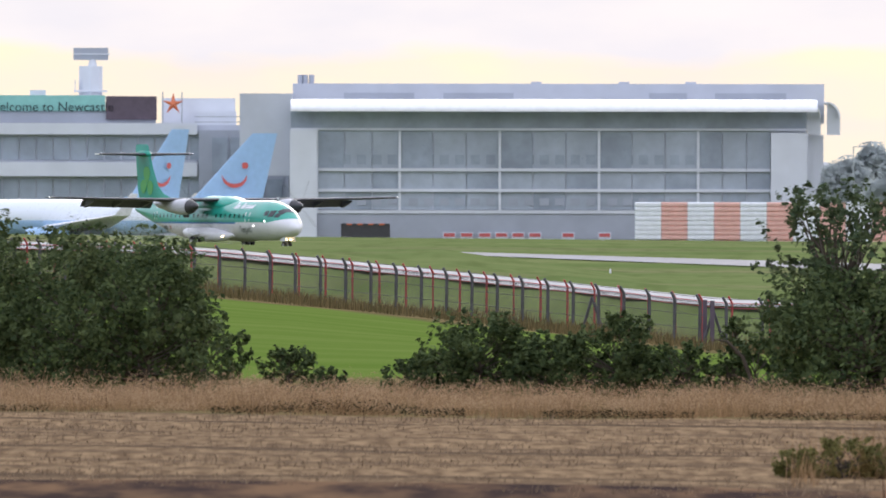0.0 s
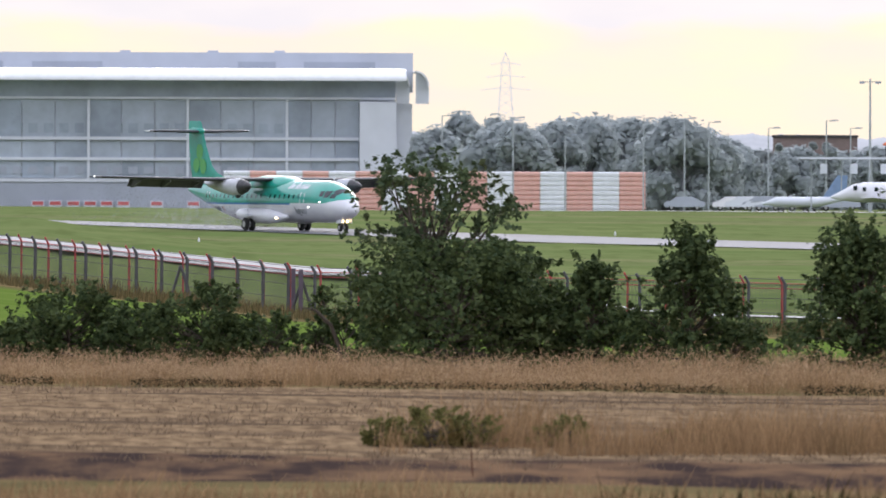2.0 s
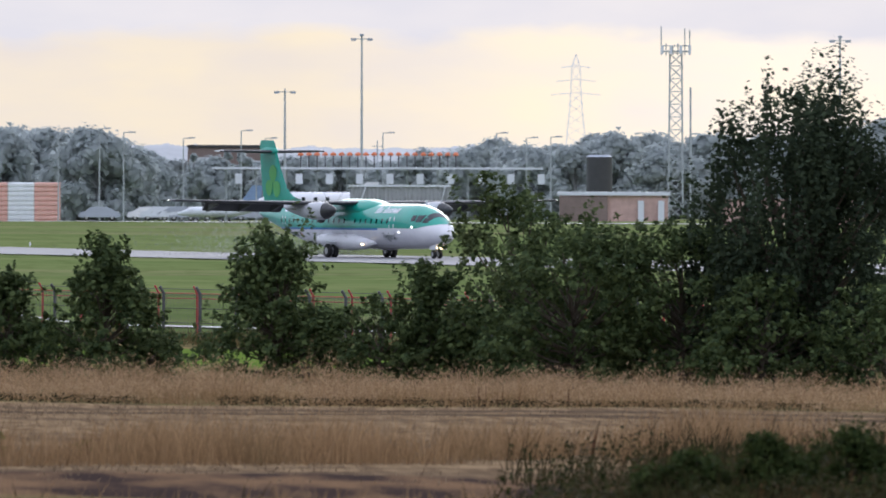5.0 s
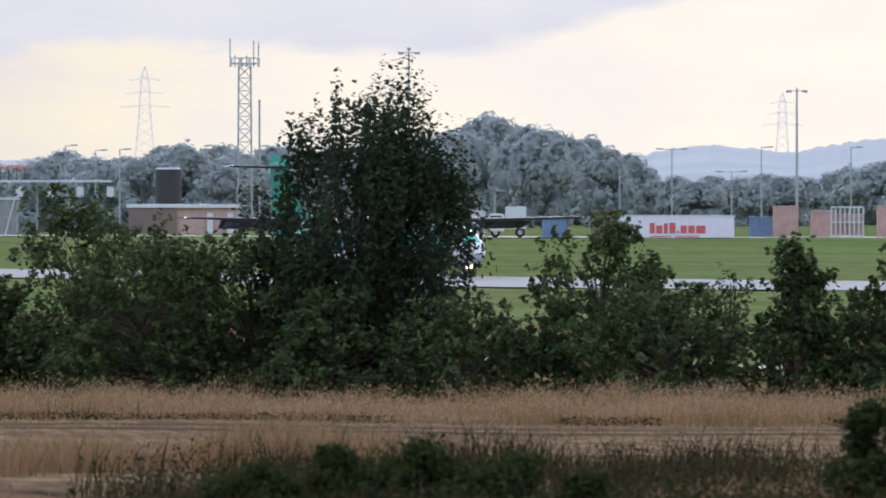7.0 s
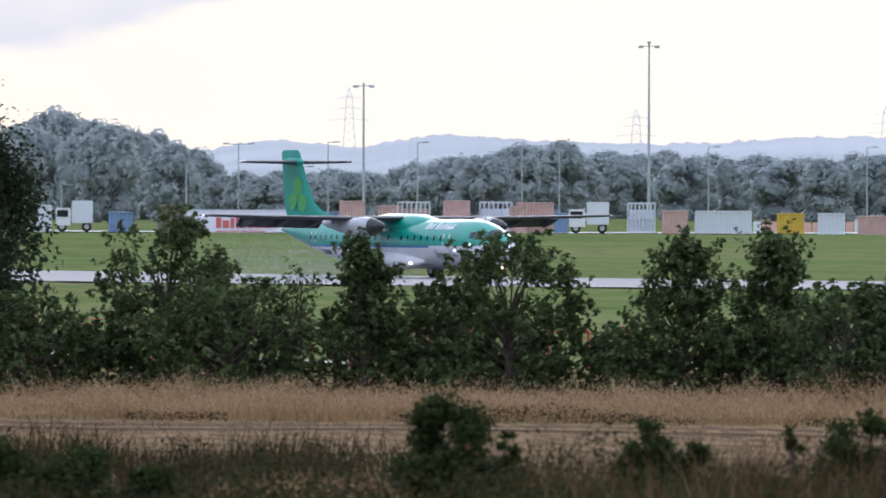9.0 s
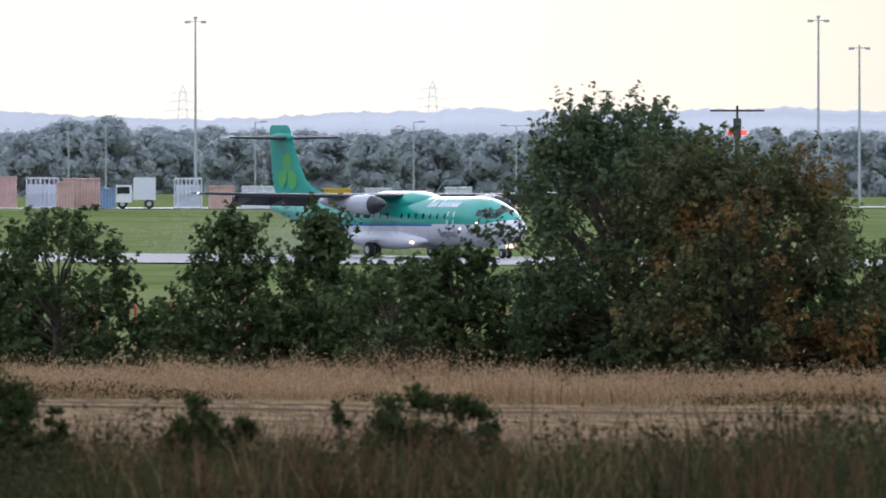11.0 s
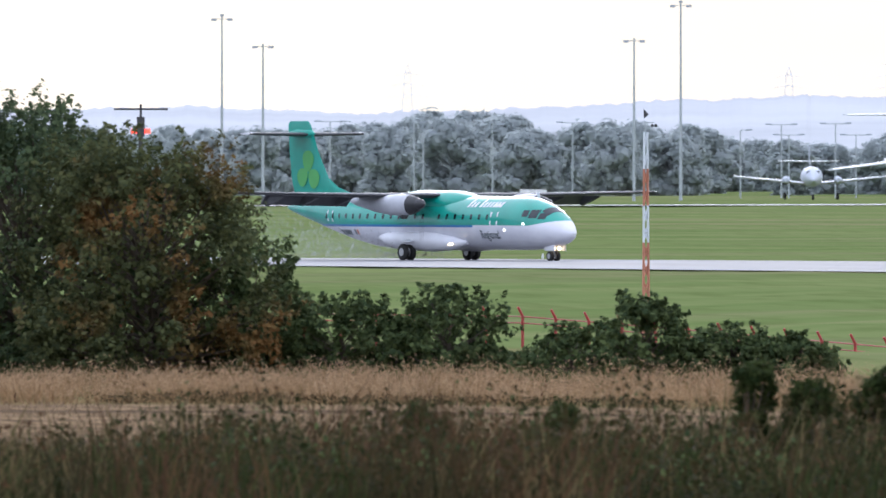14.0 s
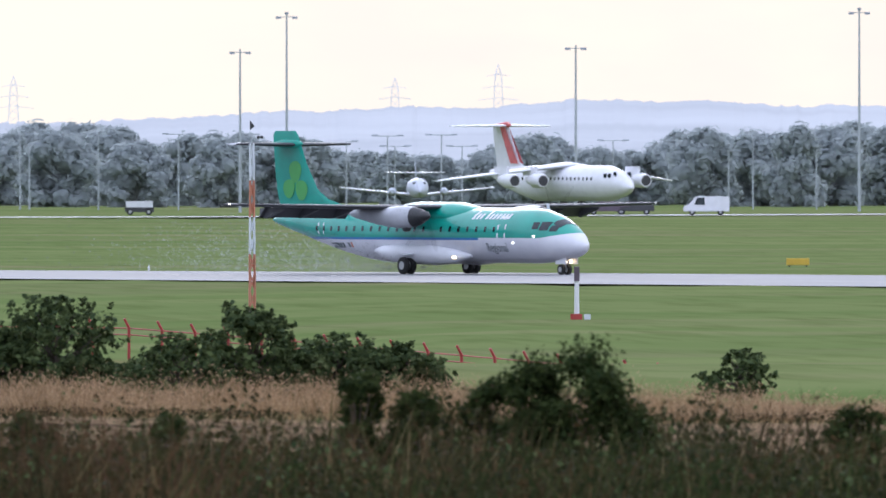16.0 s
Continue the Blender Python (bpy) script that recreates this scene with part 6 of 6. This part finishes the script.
        P("floodlight", ar, M_PANEL, (x + .9, x + 1.6, -1.6, -1.5, 4.3, 5.3))
    for i in range(20):
        x = -7.6 + i * .81
        q = P("antenna_post", ar, M_POST, (x - .06, x + .06, -.06, .06, 5.95, 7.2))
        bm = bmesh.new()
        tube(bm, [(x, 0, 7.1), (x, 0, 7.25), (x, 0, 7.45)], [.26, .32, .12], 8)
        part("antenna_cap", bm, M_ORANGE, q, "orange cap")
    P("mast_top", ar, M_MASTGREY, (-.5, .5, -.05, .05, 8.0, 8.08), (-.06, .06, -.06, .06, 5.9, 8.6))
    bb = thing("brown_building", facing(42.0, 2250, -1.5), "low dark brown brick building among trees", "building")
    P("wall", bb, M_BROWN, (-5.1, 5.1, 0, 8, 0, 8.6))
    P("roof_edge", bb, M_DARK, (-5.2, 5.2, -.2, 8.1, 8.6, 8.9))
    P("sign", bb, M_PANEL, (-3.6, -1.8, -.3, -.1, 6.2, 7.4))
    tb = thing("store_building", facing(62.8, 1850, -.6), "low red-brown store with pale flat roof edge", "building")
    P("wall", tb, M_SALMON, (-5.8, 5.0, 0, 6, 0, 2.9))
    P("wall_front", tb, M_BROWN, (-5.8, -1.0, -.3, 0, 0, 2.8))
    P("roof_edge", tb, M_PANEL, (-6, 5.2, -.4, 6.2, 2.9, 3.25))
    P("pallet_wall", tb, M_PANEL, (2.0, 2.6, -.5, -.2, 0, 2.4), (4.0, 4.6, -.5, -.2, 0, 2.4))
    tk = thing("water_tank", facing(61.8, 1930, -.4), "dark upright cylindrical tank", "tank")
    bm = bmesh.new()
    tube(bm, [(0, 0, 0), (0, 0, 6.5)], 1.35, 20)
    part("drum", bm, M_DARK, tk, "", True)
    bm = bmesh.new()
    tube(bm, [(0, 0, 6.5), (0, 0, 6.7)], [1.4, 1.1], 20)
    part("lid", bm, M_CLAD_DARK, tk)
    ct = thing("advertising_container", facing(89.0, 1510, -.35), "long white container with red lettering on the airfield", "container")
    P("body", ct, M_WHITE, (-4.75, 4.75, 0, 2.4, .12, 2.75), label="white container sides")
    P("frame_rail", ct, M_PANEL, (-4.8, 4.8, -.05, .05, 2.7, 2.82), (-4.8, 4.8, -.05, .05, .05, .16))
    x = -2.1
    for w, h in ((.4, .85), (.5, .62), (.3, .8), (.5, .85), (.16, .2), (.5, .62), (.5, .62), (.75, .62)):
        P("lettering_stroke", ct, M_SIGNRED, (x, x + w, -.06, -.02, 1.35, 1.35 + h), label="red lettering bar")
        x += w + .13
    P("lettering_stroke", ct, M_SIGNRED, (-2.1, -.3, -.06, -.02, .95, 1.12), (-.1, 1.9, -.06, -.02, .95, 1.12), label="red lettering bar")
    # containers, cages and trucks behind the grass
    rng = random.Random(4)
    items = ((69.0, 2.0, "s"), (71.0, 2.2, "s"), (73.2, 1.6, "w"), (75.0, 2.0, "s"), (78.0, 2.4, "w"), (80.0, 3.0, "t"), (82.5, 2.0, "b"), (85.2, 2.2, "d"), (93.6, 2.0, "b"), (94.9, 2.1, "s"), (96.9, 2.0, "s"), (98.2, 2.6, "c"), (100.5, 2.2, "s"), (102.6, 2.6, "c"), (104.7, 3.0, "s"), (103.8, 1.4, "s"), (106.1, 1.2, "b"),
             (107.6, 3.2, "t"), (110.4, 2.2, "c"), (112.2, 2.1, "s"), (114.8, 4.6, "w"), (118.4, 2.2, "y"), (120.6, 2.2, "w"), (122.8, 2.4, "s"), (124.9, 2.2, "w"), (127.3, 2.0, "d"))
    mats = {"s": M_SALMON, "w": M_PANEL, "b": M_CBLUE, "d": M_BROWN, "y": M_YELLOW}
    for u, w, k in items:
        d = 1500 + rng.uniform(-8, 25)
        x, y = math.sin(u / 1000) * d, math.cos(u / 1000) * d
        h = (rng.uniform(2.0, 2.6) if k != "b" else 1.6) * (.72 if u > 107 else 1.0)
        if k == "c":
            c = thing("mesh_cage", facing(u, d, gz(x, y) + .08), "pale wire-mesh storage cage on the apron", "cage", "apron containers")
            for i in range(8):
                xx = -w / 2 + w * i / 7
                P("bar", c, M_PANEL, (xx - .05, xx + .05, -.05, .05, 0, 2.4))
            P("rail", c, M_PANEL, (-w / 2, w / 2, -.06, .06, 2.35, 2.47), (-w / 2, w / 2, -.06, .06, 1.15, 1.25), (-w / 2, w / 2, -.06, .06, .05, .17))
            P("load", c, M_PANEL if u > 101 else M_SALMON, (-w / 2 + .1, w / 2 - .1, .2, 1.8, .05, 1.9))
        elif k == "t":
            c = thing("service_truck", facing(u, d, gz(x, y) + .08), "white airport service truck among containers", "truck", "apron trucks")
            P("box_body", c, M_PANEL, (-.2, w / 2, 0, 1.9, .7, 2.5))
            P("cab", c, M_WHITE, (-w / 2, -.3, 0, 1.9, .5, 1.9))
            P("windscreen", c, M_GLASS, (-w / 2 + .1, -.5, -.03, .02, 1.2, 1.75))
            for xx in (-w / 3, w / 3):
                wheel(c, xx, .2, .4, .3)
        else:
            c = thing("cargo_container", facing(u, d, gz(x, y) + .08), {"s": "haze-paled red ribbed cargo container", "w": "pale grey ribbed cargo container", "b": "blue cargo container", "d": "dark brown cargo container", "y": "yellow ribbed cargo bin"}[k] + " on the apron", "container", "apron containers")
            bm = bmesh.new()
            n = int(w / .22) * 2
            prof = [(-w / 2 + w * i / n, (i % 2) * .06) for i in range(n + 1)]
            loft(bm, [[(xx, -yy, z) for xx, yy in prof] + [(w / 2, 2.2, z), (-w / 2, 2.2, z)] for z in (.1, h - .1)])
            part("body", bm, mats[k], c)
            P("frame_rail", c, mats[k], (-w / 2 - .03, w / 2 + .03, -.12, 2.25, h - .1, h + .02), (-w / 2 - .03, w / 2 + .03, -.12, 2.25, 0, .1))
    sb = thing("striped_barrier", facing(122.2, 1640, gz(200, 1620)), "low red and white barrier along the apron", "barrier")
    for i in range(26):
        P("barrier_block", sb, M_BARRIER_RED if i % 4 else M_BARRIER_WHITE, (-9.5 + i * .74, -8.82 + i * .74, -.2, .2, 0, .95 + .15 * math.sin(i * 1.7)))
    # cars and vans
    car(35.0, 1950, M_CLAD_DARK, label="grey estate car in the car park")
    car(37.6, 1955, M_WHITE, label="white estate car in the car park")
    car(38.3, 1900, M_PANEL, label="silver car in the car park")
    car(39.2, 1900, M_CLAD_DARK, label="dark car in the car park")
    car(40.1, 1960, M_WHITE, label="white car in the car park")
    car(43.3, 1895, M_CLAD_DARK, label="dark car behind the grass")
    car(191.3, 1790, M_WHITE, 4.4, 1.8, "white delivery van parked on the apron", True)
    car(186.0, 1800, M_MAROON, 4.4, 1.3, "dark red car on the apron")
    car(187.4, 1800, M_DARK, 4.0, 1.3, "dark car on the apron")
    tr = thing("service_truck", facing(160.9, 1800, gz(288, 1777) + .08), "dark flatbed truck with a white box", "truck", "apron trucks")
    P("box_body", tr, M_WHITE, (-1.3, 1.3, 0, 1.8, .75, 1.35))
    P("chassis", tr, M_DARK, (-1.4, 1.4, 0, 1.8, .3, .75))
    wheel(tr, -.9, .1, .32, .3), wheel(tr, .9, .1, .32, .3)


M_MASTRED = mat("weathered_orange_red_paint", (0.50, 0.20, 0.13), 0.6, vary=0.2)


def build_airfield_signs():
    def stand(name, u, d, label, category):
        x, y = math.sin(u / 1000) * d, math.cos(u / 1000) * d
        return thing(name, facing(u, d, gz(x, y)), label, category)

    m = stand("marker_post", 184.35, 760, "white marker post with dark red cap and base", "marker")
    bm = bmesh.new()
    tube(bm, [(0, 0, 0), (0, 0, 2.05)], [.11, .085], 10)
    part("post", bm, M_WHITE, m, "", True)
    P("cap", m, M_MAROON, (-.11, .11, -.11, .11, 1.55, 2.15), label="dark red cap")
    P("base", m, M_RED, (-.26, .22, -.2, .2, -.1, .22), label="red base block")
    P("junction_box", m, M_PANEL, (.3, .56, -.12, .12, -.05, .2))
    w = stand("wind_mast", 166.9, 640, "red and white lattice mast with wind vane", "mast")
    z0 = w.location[2]
    h = 6.6 - z0
    for i in range(14):
        bm = bmesh.new()
        a, b = h * i / 14, h * (i + 1) / 14
        r0 = .15 - .006 * i
        for k in range(3):
            t0, t1 = radians(120 * k), radians(120 * k + 120)
            tube(bm, [(math.cos(t0) * r0, math.sin(t0) * r0, a), (math.cos(t0) * r0, math.sin(t0) * r0, b)], .04, 4)
            tube(bm, [(math.cos(t0) * r0, math.sin(t0) * r0, a), (math.cos(t1) * r0, math.sin(t1) * r0, b)], .028, 4)
        part("lattice", bm, M_MASTRED if (i // 2) % 2 or i < 8 else M_PANEL, w)
    P("crossarm", w, M_MASTGREY, (-.05, .3, -.02, .02, h + .30, h + .34), (-.02, .02, -.02, .02, h, h + .3))
    bm = bmesh.new()
    bm.faces.new([bm.verts.new(p) for p in ((-.05, 0, h + .45), (.12, 0, h + .6), (-.05, 0, h + .8))])
    bm.faces.new([bm.verts.new(p) for p in ((-.05, .03, h + .8), (.12, .03, h + .6), (-.05, .03, h + .45))])
    part("wind_vane", bm, M_DARK, w)
    for x in (.24, .36):
        bm = bmesh.new()
        bmesh.ops.create_uvsphere(bm, u_segments=8, v_segments=5, radius=.06, matrix=Matrix.Translation((x, 0, h + .22)))
        part("wind_cup", bm, M_DARK, w)
    s = stand("runway_sign", 196.2, 1035, "low orange sign board beside the runway", "sign")
    P("board", s, M_YELLOW, (-.64, .64, -.1, .1, .1, .48, .02))
    P("leg", s, M_DARK, (-.5, -.44, -.04, .04, -.1, .1), (.44, .5, -.04, .04, -.1, .1))
    o = stand("obstacle_light", 139.85, 470, "dark pole with crossbar and red obstacle lights", "light")
    z0 = o.location[2]
    h = 7.15 - z0
    bm = bmesh.new()
    tube(bm, [(0, 0, 0), (0, 0, h - .7)], .06, 8)
    part("pole", bm, M_DARK, o)
    P("housing", o, M_DARK, (-.1, .1, -.1, .1, h - .7, h - .2))
    P("crossbar", o, M_DARK, (-.68, .68, -.03, .03, h - .03, h + .02), (-.03, .03, -.03, .03, h - .2, h + .12))
    red_glow = mat("red_obstacle_glow", (1.0, 0.05, 0.03), .3, emit=2.5, vary=0)
    for x in (-.17, .17):
        bm = bmesh.new()
        tube(bm, [(x, 0, h - .62), (x, 0, h - .5)], .075, 10)
        part("red_lamp", bm, red_glow, o, "lit red lamp")
    # small edge lamps in the grass along the runway
    for k, sdist in enumerate(range(-300, 140, 46)):
        q = RUN_P + RUN_H * sdist + RUN_N * (13 if k % 2 else -41)
        e = thing("runway_edge_light", Matrix.Translation((q[0], q[1], gz(*q) + .05)), "small white runway edge light in grass", "light", "runway edge lights")
        bm = bmesh.new()
        tube(bm, [(0, 0, 0), (0, 0, .18), (0, 0, .28)], [.06, .06, .03], 8)
        part("lens", bm, M_WHITE, e)


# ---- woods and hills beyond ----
# bark lightened to grey, with the distance haze in its colour
M_FARBARK = mat("haze_painted_bark", (0.30, 0.31, 0.32), 0.9, vary=0.2)


def far_tree(x, y, h, w, seed, conifer):
    """A full crown of many leafy clumps on a short trunk; its top is exactly h."""
    rng = np.random.default_rng(seed)
    t = thing("far_tree", Matrix.Translation((x, y, -2)), "hazy grey-green conifer in the far wood" if conifer else "hazy grey-green tree in the far wood", "tree", "trees of the far wood")
    wood = bmesh.new()
    tube(wood, [(0, 0, -.5), (.1, 0, h * .4), (0, .1, h * .8)], [.28, .2, .05], 6)
    core = bmesh.new()
    points, outs = [], []
    for k in range(42 if not conifer else 34):
        f, a = rng.uniform(0, 1), rng.uniform(0, 2 * math.pi)
        if conifer:
            z, rad, size = h * (.04 + .9 * f), w * .36 * (1.02 - f) * rng.uniform(.5, 1), w * .14 * (1.2 - f)
        else:
            z, rad, size = h * (.02 + .86 * f), w * .42 * math.sqrt(max(.04, 1 - ((f - .3) / .72) ** 2)) * rng.uniform(.45, 1), w * rng.uniform(.10, .18)
        c = np.array((math.cos(a) * rad, math.sin(a) * rad, z))
        tube(wood, [(0, 0, z * .6), tuple(c)], [.09, .02], 4, False)
        made = bmesh.ops.create_icosphere(core, subdivisions=2, radius=size * .74, matrix=Matrix.Translation(c))
        for v in made["verts"]:
            d = v.co - Vector(c)
            v.co = Vector(c) + d * (1 + .45 * noise.noise(v.co * (1.3 / size) + Vector((seed, 0, 0))))
        q = rng.normal(0, 1, (115, 3))
        q /= np.linalg.norm(q, axis=1)[:, None]
        points.append(c + q * size * rng.uniform(.55, 1.3, (115, 1)))
        outs.append(q)
    points, outs = np.concatenate(points), np.concatenate(outs)
    top = float(points[:, 2].max())
    points[:, 2] *= h / top
    for v in core.verts:
        v.co.z *= h / top
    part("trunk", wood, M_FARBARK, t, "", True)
    # solid core closes the dark gaps so the painted haze stays flat
    part("inner_crown", core, M_LEAF_FAR_HAZE, t, "", True)
    leaves(points, .36, rng, M_LEAF_FAR_HAZE, "crown", t, outs * 4, flat=.5, tri=True)
    return t


def build_far():
    kinds = []
    rng = random.Random(8)
    for i in range(7):
        x, y = -40.0 - 8 * i, 2150.0
        kinds.append(far_tree(x, y, 9.0, 7.8 if i % 3 else 6.0, 100 + i, i > 4))
    prof = ((690, -150), (740, -195), (860, -170), (980, -190), (1080, -180), (1160, -186), (1240, -140), (1330, -128), (1500, -140), (1700, -135), (1850, -165), (1990, -160), (2060, -180), (2160, -170), (2300, -172), (2500, -190), (2590, -228), (2680, -214), (2760, -200), (2830, -170), (2900, -120), (3050, -115),
            (3180, -125), (3300, -150), (3420, -165), (3520, -172), (3600, -160), (3750, -158), (3900, -150), (4100, -150), (4300, -158), (4500, -150), (4800, -150), (5050, -158), (5150, -185), (5250, -178), (5330, -150), (5450, -165), (5600, -150), (5750, -125), (5900, -120), (6010, -165), (6080, -140), (6180, -135), (6280, -170), (6450, -176), (6620, -180), (6900, -170))
    us, vs = [p[0] for p in prof], [p[1] for p in prof]
    u = 690.0
    first = set(range(7))
    while u < 6900:
        v = float(np.interp(u, us, vs)) + rng.uniform(-6, 10)
        d = rng.uniform(2050, 2260)
        a = u / 33000
        x, y = math.sin(a) * d, math.cos(a) * d
        g = gz(x, y) - .4
        h = 6.5 + (-v - 137) * d / 33000 - g
        s = h / 9.0
        w = rng.uniform(.95, 1.35) * (.45 + .55 * s)
        i = rng.randrange(5) if not 1240 < u < 1560 else rng.randrange(7)
        m = Matrix.Translation((x, y, g)) @ Matrix.Rotation(rng.uniform(0, 6.28), 4, "Z") @ Matrix.Diagonal((w, w, s, 1))
        if i in first:
            kinds[i].matrix_world = m
            first.discard(i)
        else:
            own = kinds[i].matrix_world.to_scale()
            copy_thing(kinds[i], m @ Matrix.Diagonal((1 / own[0], 1 / own[1], 1 / own[2], 1)))
        u += rng.uniform(24, 42)
    for i in first:
        kinds[i].matrix_world = Matrix.Translation((-150 - 10 * i, 2200, -2))
    # the hills: distance haze painted as pale colour, with a faint added glow
    k = Nodes("haze_painted_hills")
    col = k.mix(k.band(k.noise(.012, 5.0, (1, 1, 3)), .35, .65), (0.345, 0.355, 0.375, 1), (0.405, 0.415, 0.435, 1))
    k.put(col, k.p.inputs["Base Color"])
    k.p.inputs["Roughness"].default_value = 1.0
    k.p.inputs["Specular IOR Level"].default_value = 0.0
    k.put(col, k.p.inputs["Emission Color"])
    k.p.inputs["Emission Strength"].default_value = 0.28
    vsx, fs = [], []
    n = 2400
    hp = ((-2500, -150), (600, -150), (1200, -150), (1600, -142), (2400, -150), (2880, -150), (3000, -172), (3150, -160), (3300, -182), (3450, -172), (3700, -165), (4000, -178), (4200, -186), (4400, -178), (4700, -186), (5000, -172), (5200, -178), (5450, -192), (5700, -200), (5900, -206), (6100, -215), (6300, -218), (6500, -205), (6900, -210), (9000, -200))
    hu, hv = [p[0] for p in hp], [p[1] for p in hp]
    for i in range(n + 1):
        u = -2500 + 11500 * i / n
        v = float(np.interp(u, hu, hv)) + 4 * noise.noise((u * .02, 0, 0)) + 7 * noise.noise((u * .006, 4, 0)) - 7 * abs(noise.noise((u * .035, 8, 0))) - 5 * abs(noise.noise((u * .10, 3, 0)))
        for d, f in ((3500, 0.0), (4050, .72), (4200, 1.0), (4450, .3)):
            z = -3 + (6.5 + (-v - 137) * 4200 / 33000 + 3) * f
            vsx.append((math.sin(u / 33000) * d, math.cos(u / 33000) * d, z))
        if i:
            for j in range(3):
                q = (i - 1) * 4 + j
                fs.append((q, q + 4, q + 5, q + 1))
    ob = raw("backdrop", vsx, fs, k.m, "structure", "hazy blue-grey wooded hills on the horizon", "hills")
    for u, v in ((838, -295), (1998, -312), (3126, -266), (3634, -228), (4076, -236), (5087, -262), (5762, -258), (5945, -282)):
        pylon(u / 33, 6.5 + (-v - 137) * 4300 / 33000, w=1.0 if v > -290 else 1.25)


build_hangar()
build_barrier()
build_masts()
build_apron()
build_airfield_signs()
build_far()


# ---- what moves ----
ROLL = [  # seconds, metres along the runway, swing of the nose (degrees)
    (0, -350.3, 0.6), (1.5, -295.0, 2.4), (3.5, -230.2, 3.0), (6, -157.0, 3.0), (7, -129.6, 2.5), (8, -103.2, 2.3),
    (10.5, -41.4, 2.1), (13.5, 21.5, 1.5), (14.5, 39.9, 1.4), (16, 65.9, 0.1)]


def motions():
    rows = []
    for t, s, yaw in ROLL:
        x, y = RUN_P + RUN_H * s
        rows.append((t, pose(x, y, float(runway_z(s)) + 0.06, 0, 0, -math.degrees(RUN_A) - yaw)))
    walk(AIRLINER, rows)
    walk(SPRAY, rows)
    for p in AIRLINER.children:
        if p.name.split(".")[0] == "wheel":
            x, y, z = p.location
            walk(p, [(i * .1, pose(x, y, z, 0, (i * 40) % 360 if i * 40 % 360 < 181 else i * 40 % 360 - 360, 0)) for i in range(161)])
        if p.name.split(".")[0] == "propeller":
            x, y, z = p.location
            walk(p, [(i * .1, pose(x, y, z, (i * 25) % 360 if i * 25 % 360 < 181 else i * 25 % 360 - 360, 0, 0)) for i in range(161)])


motions()
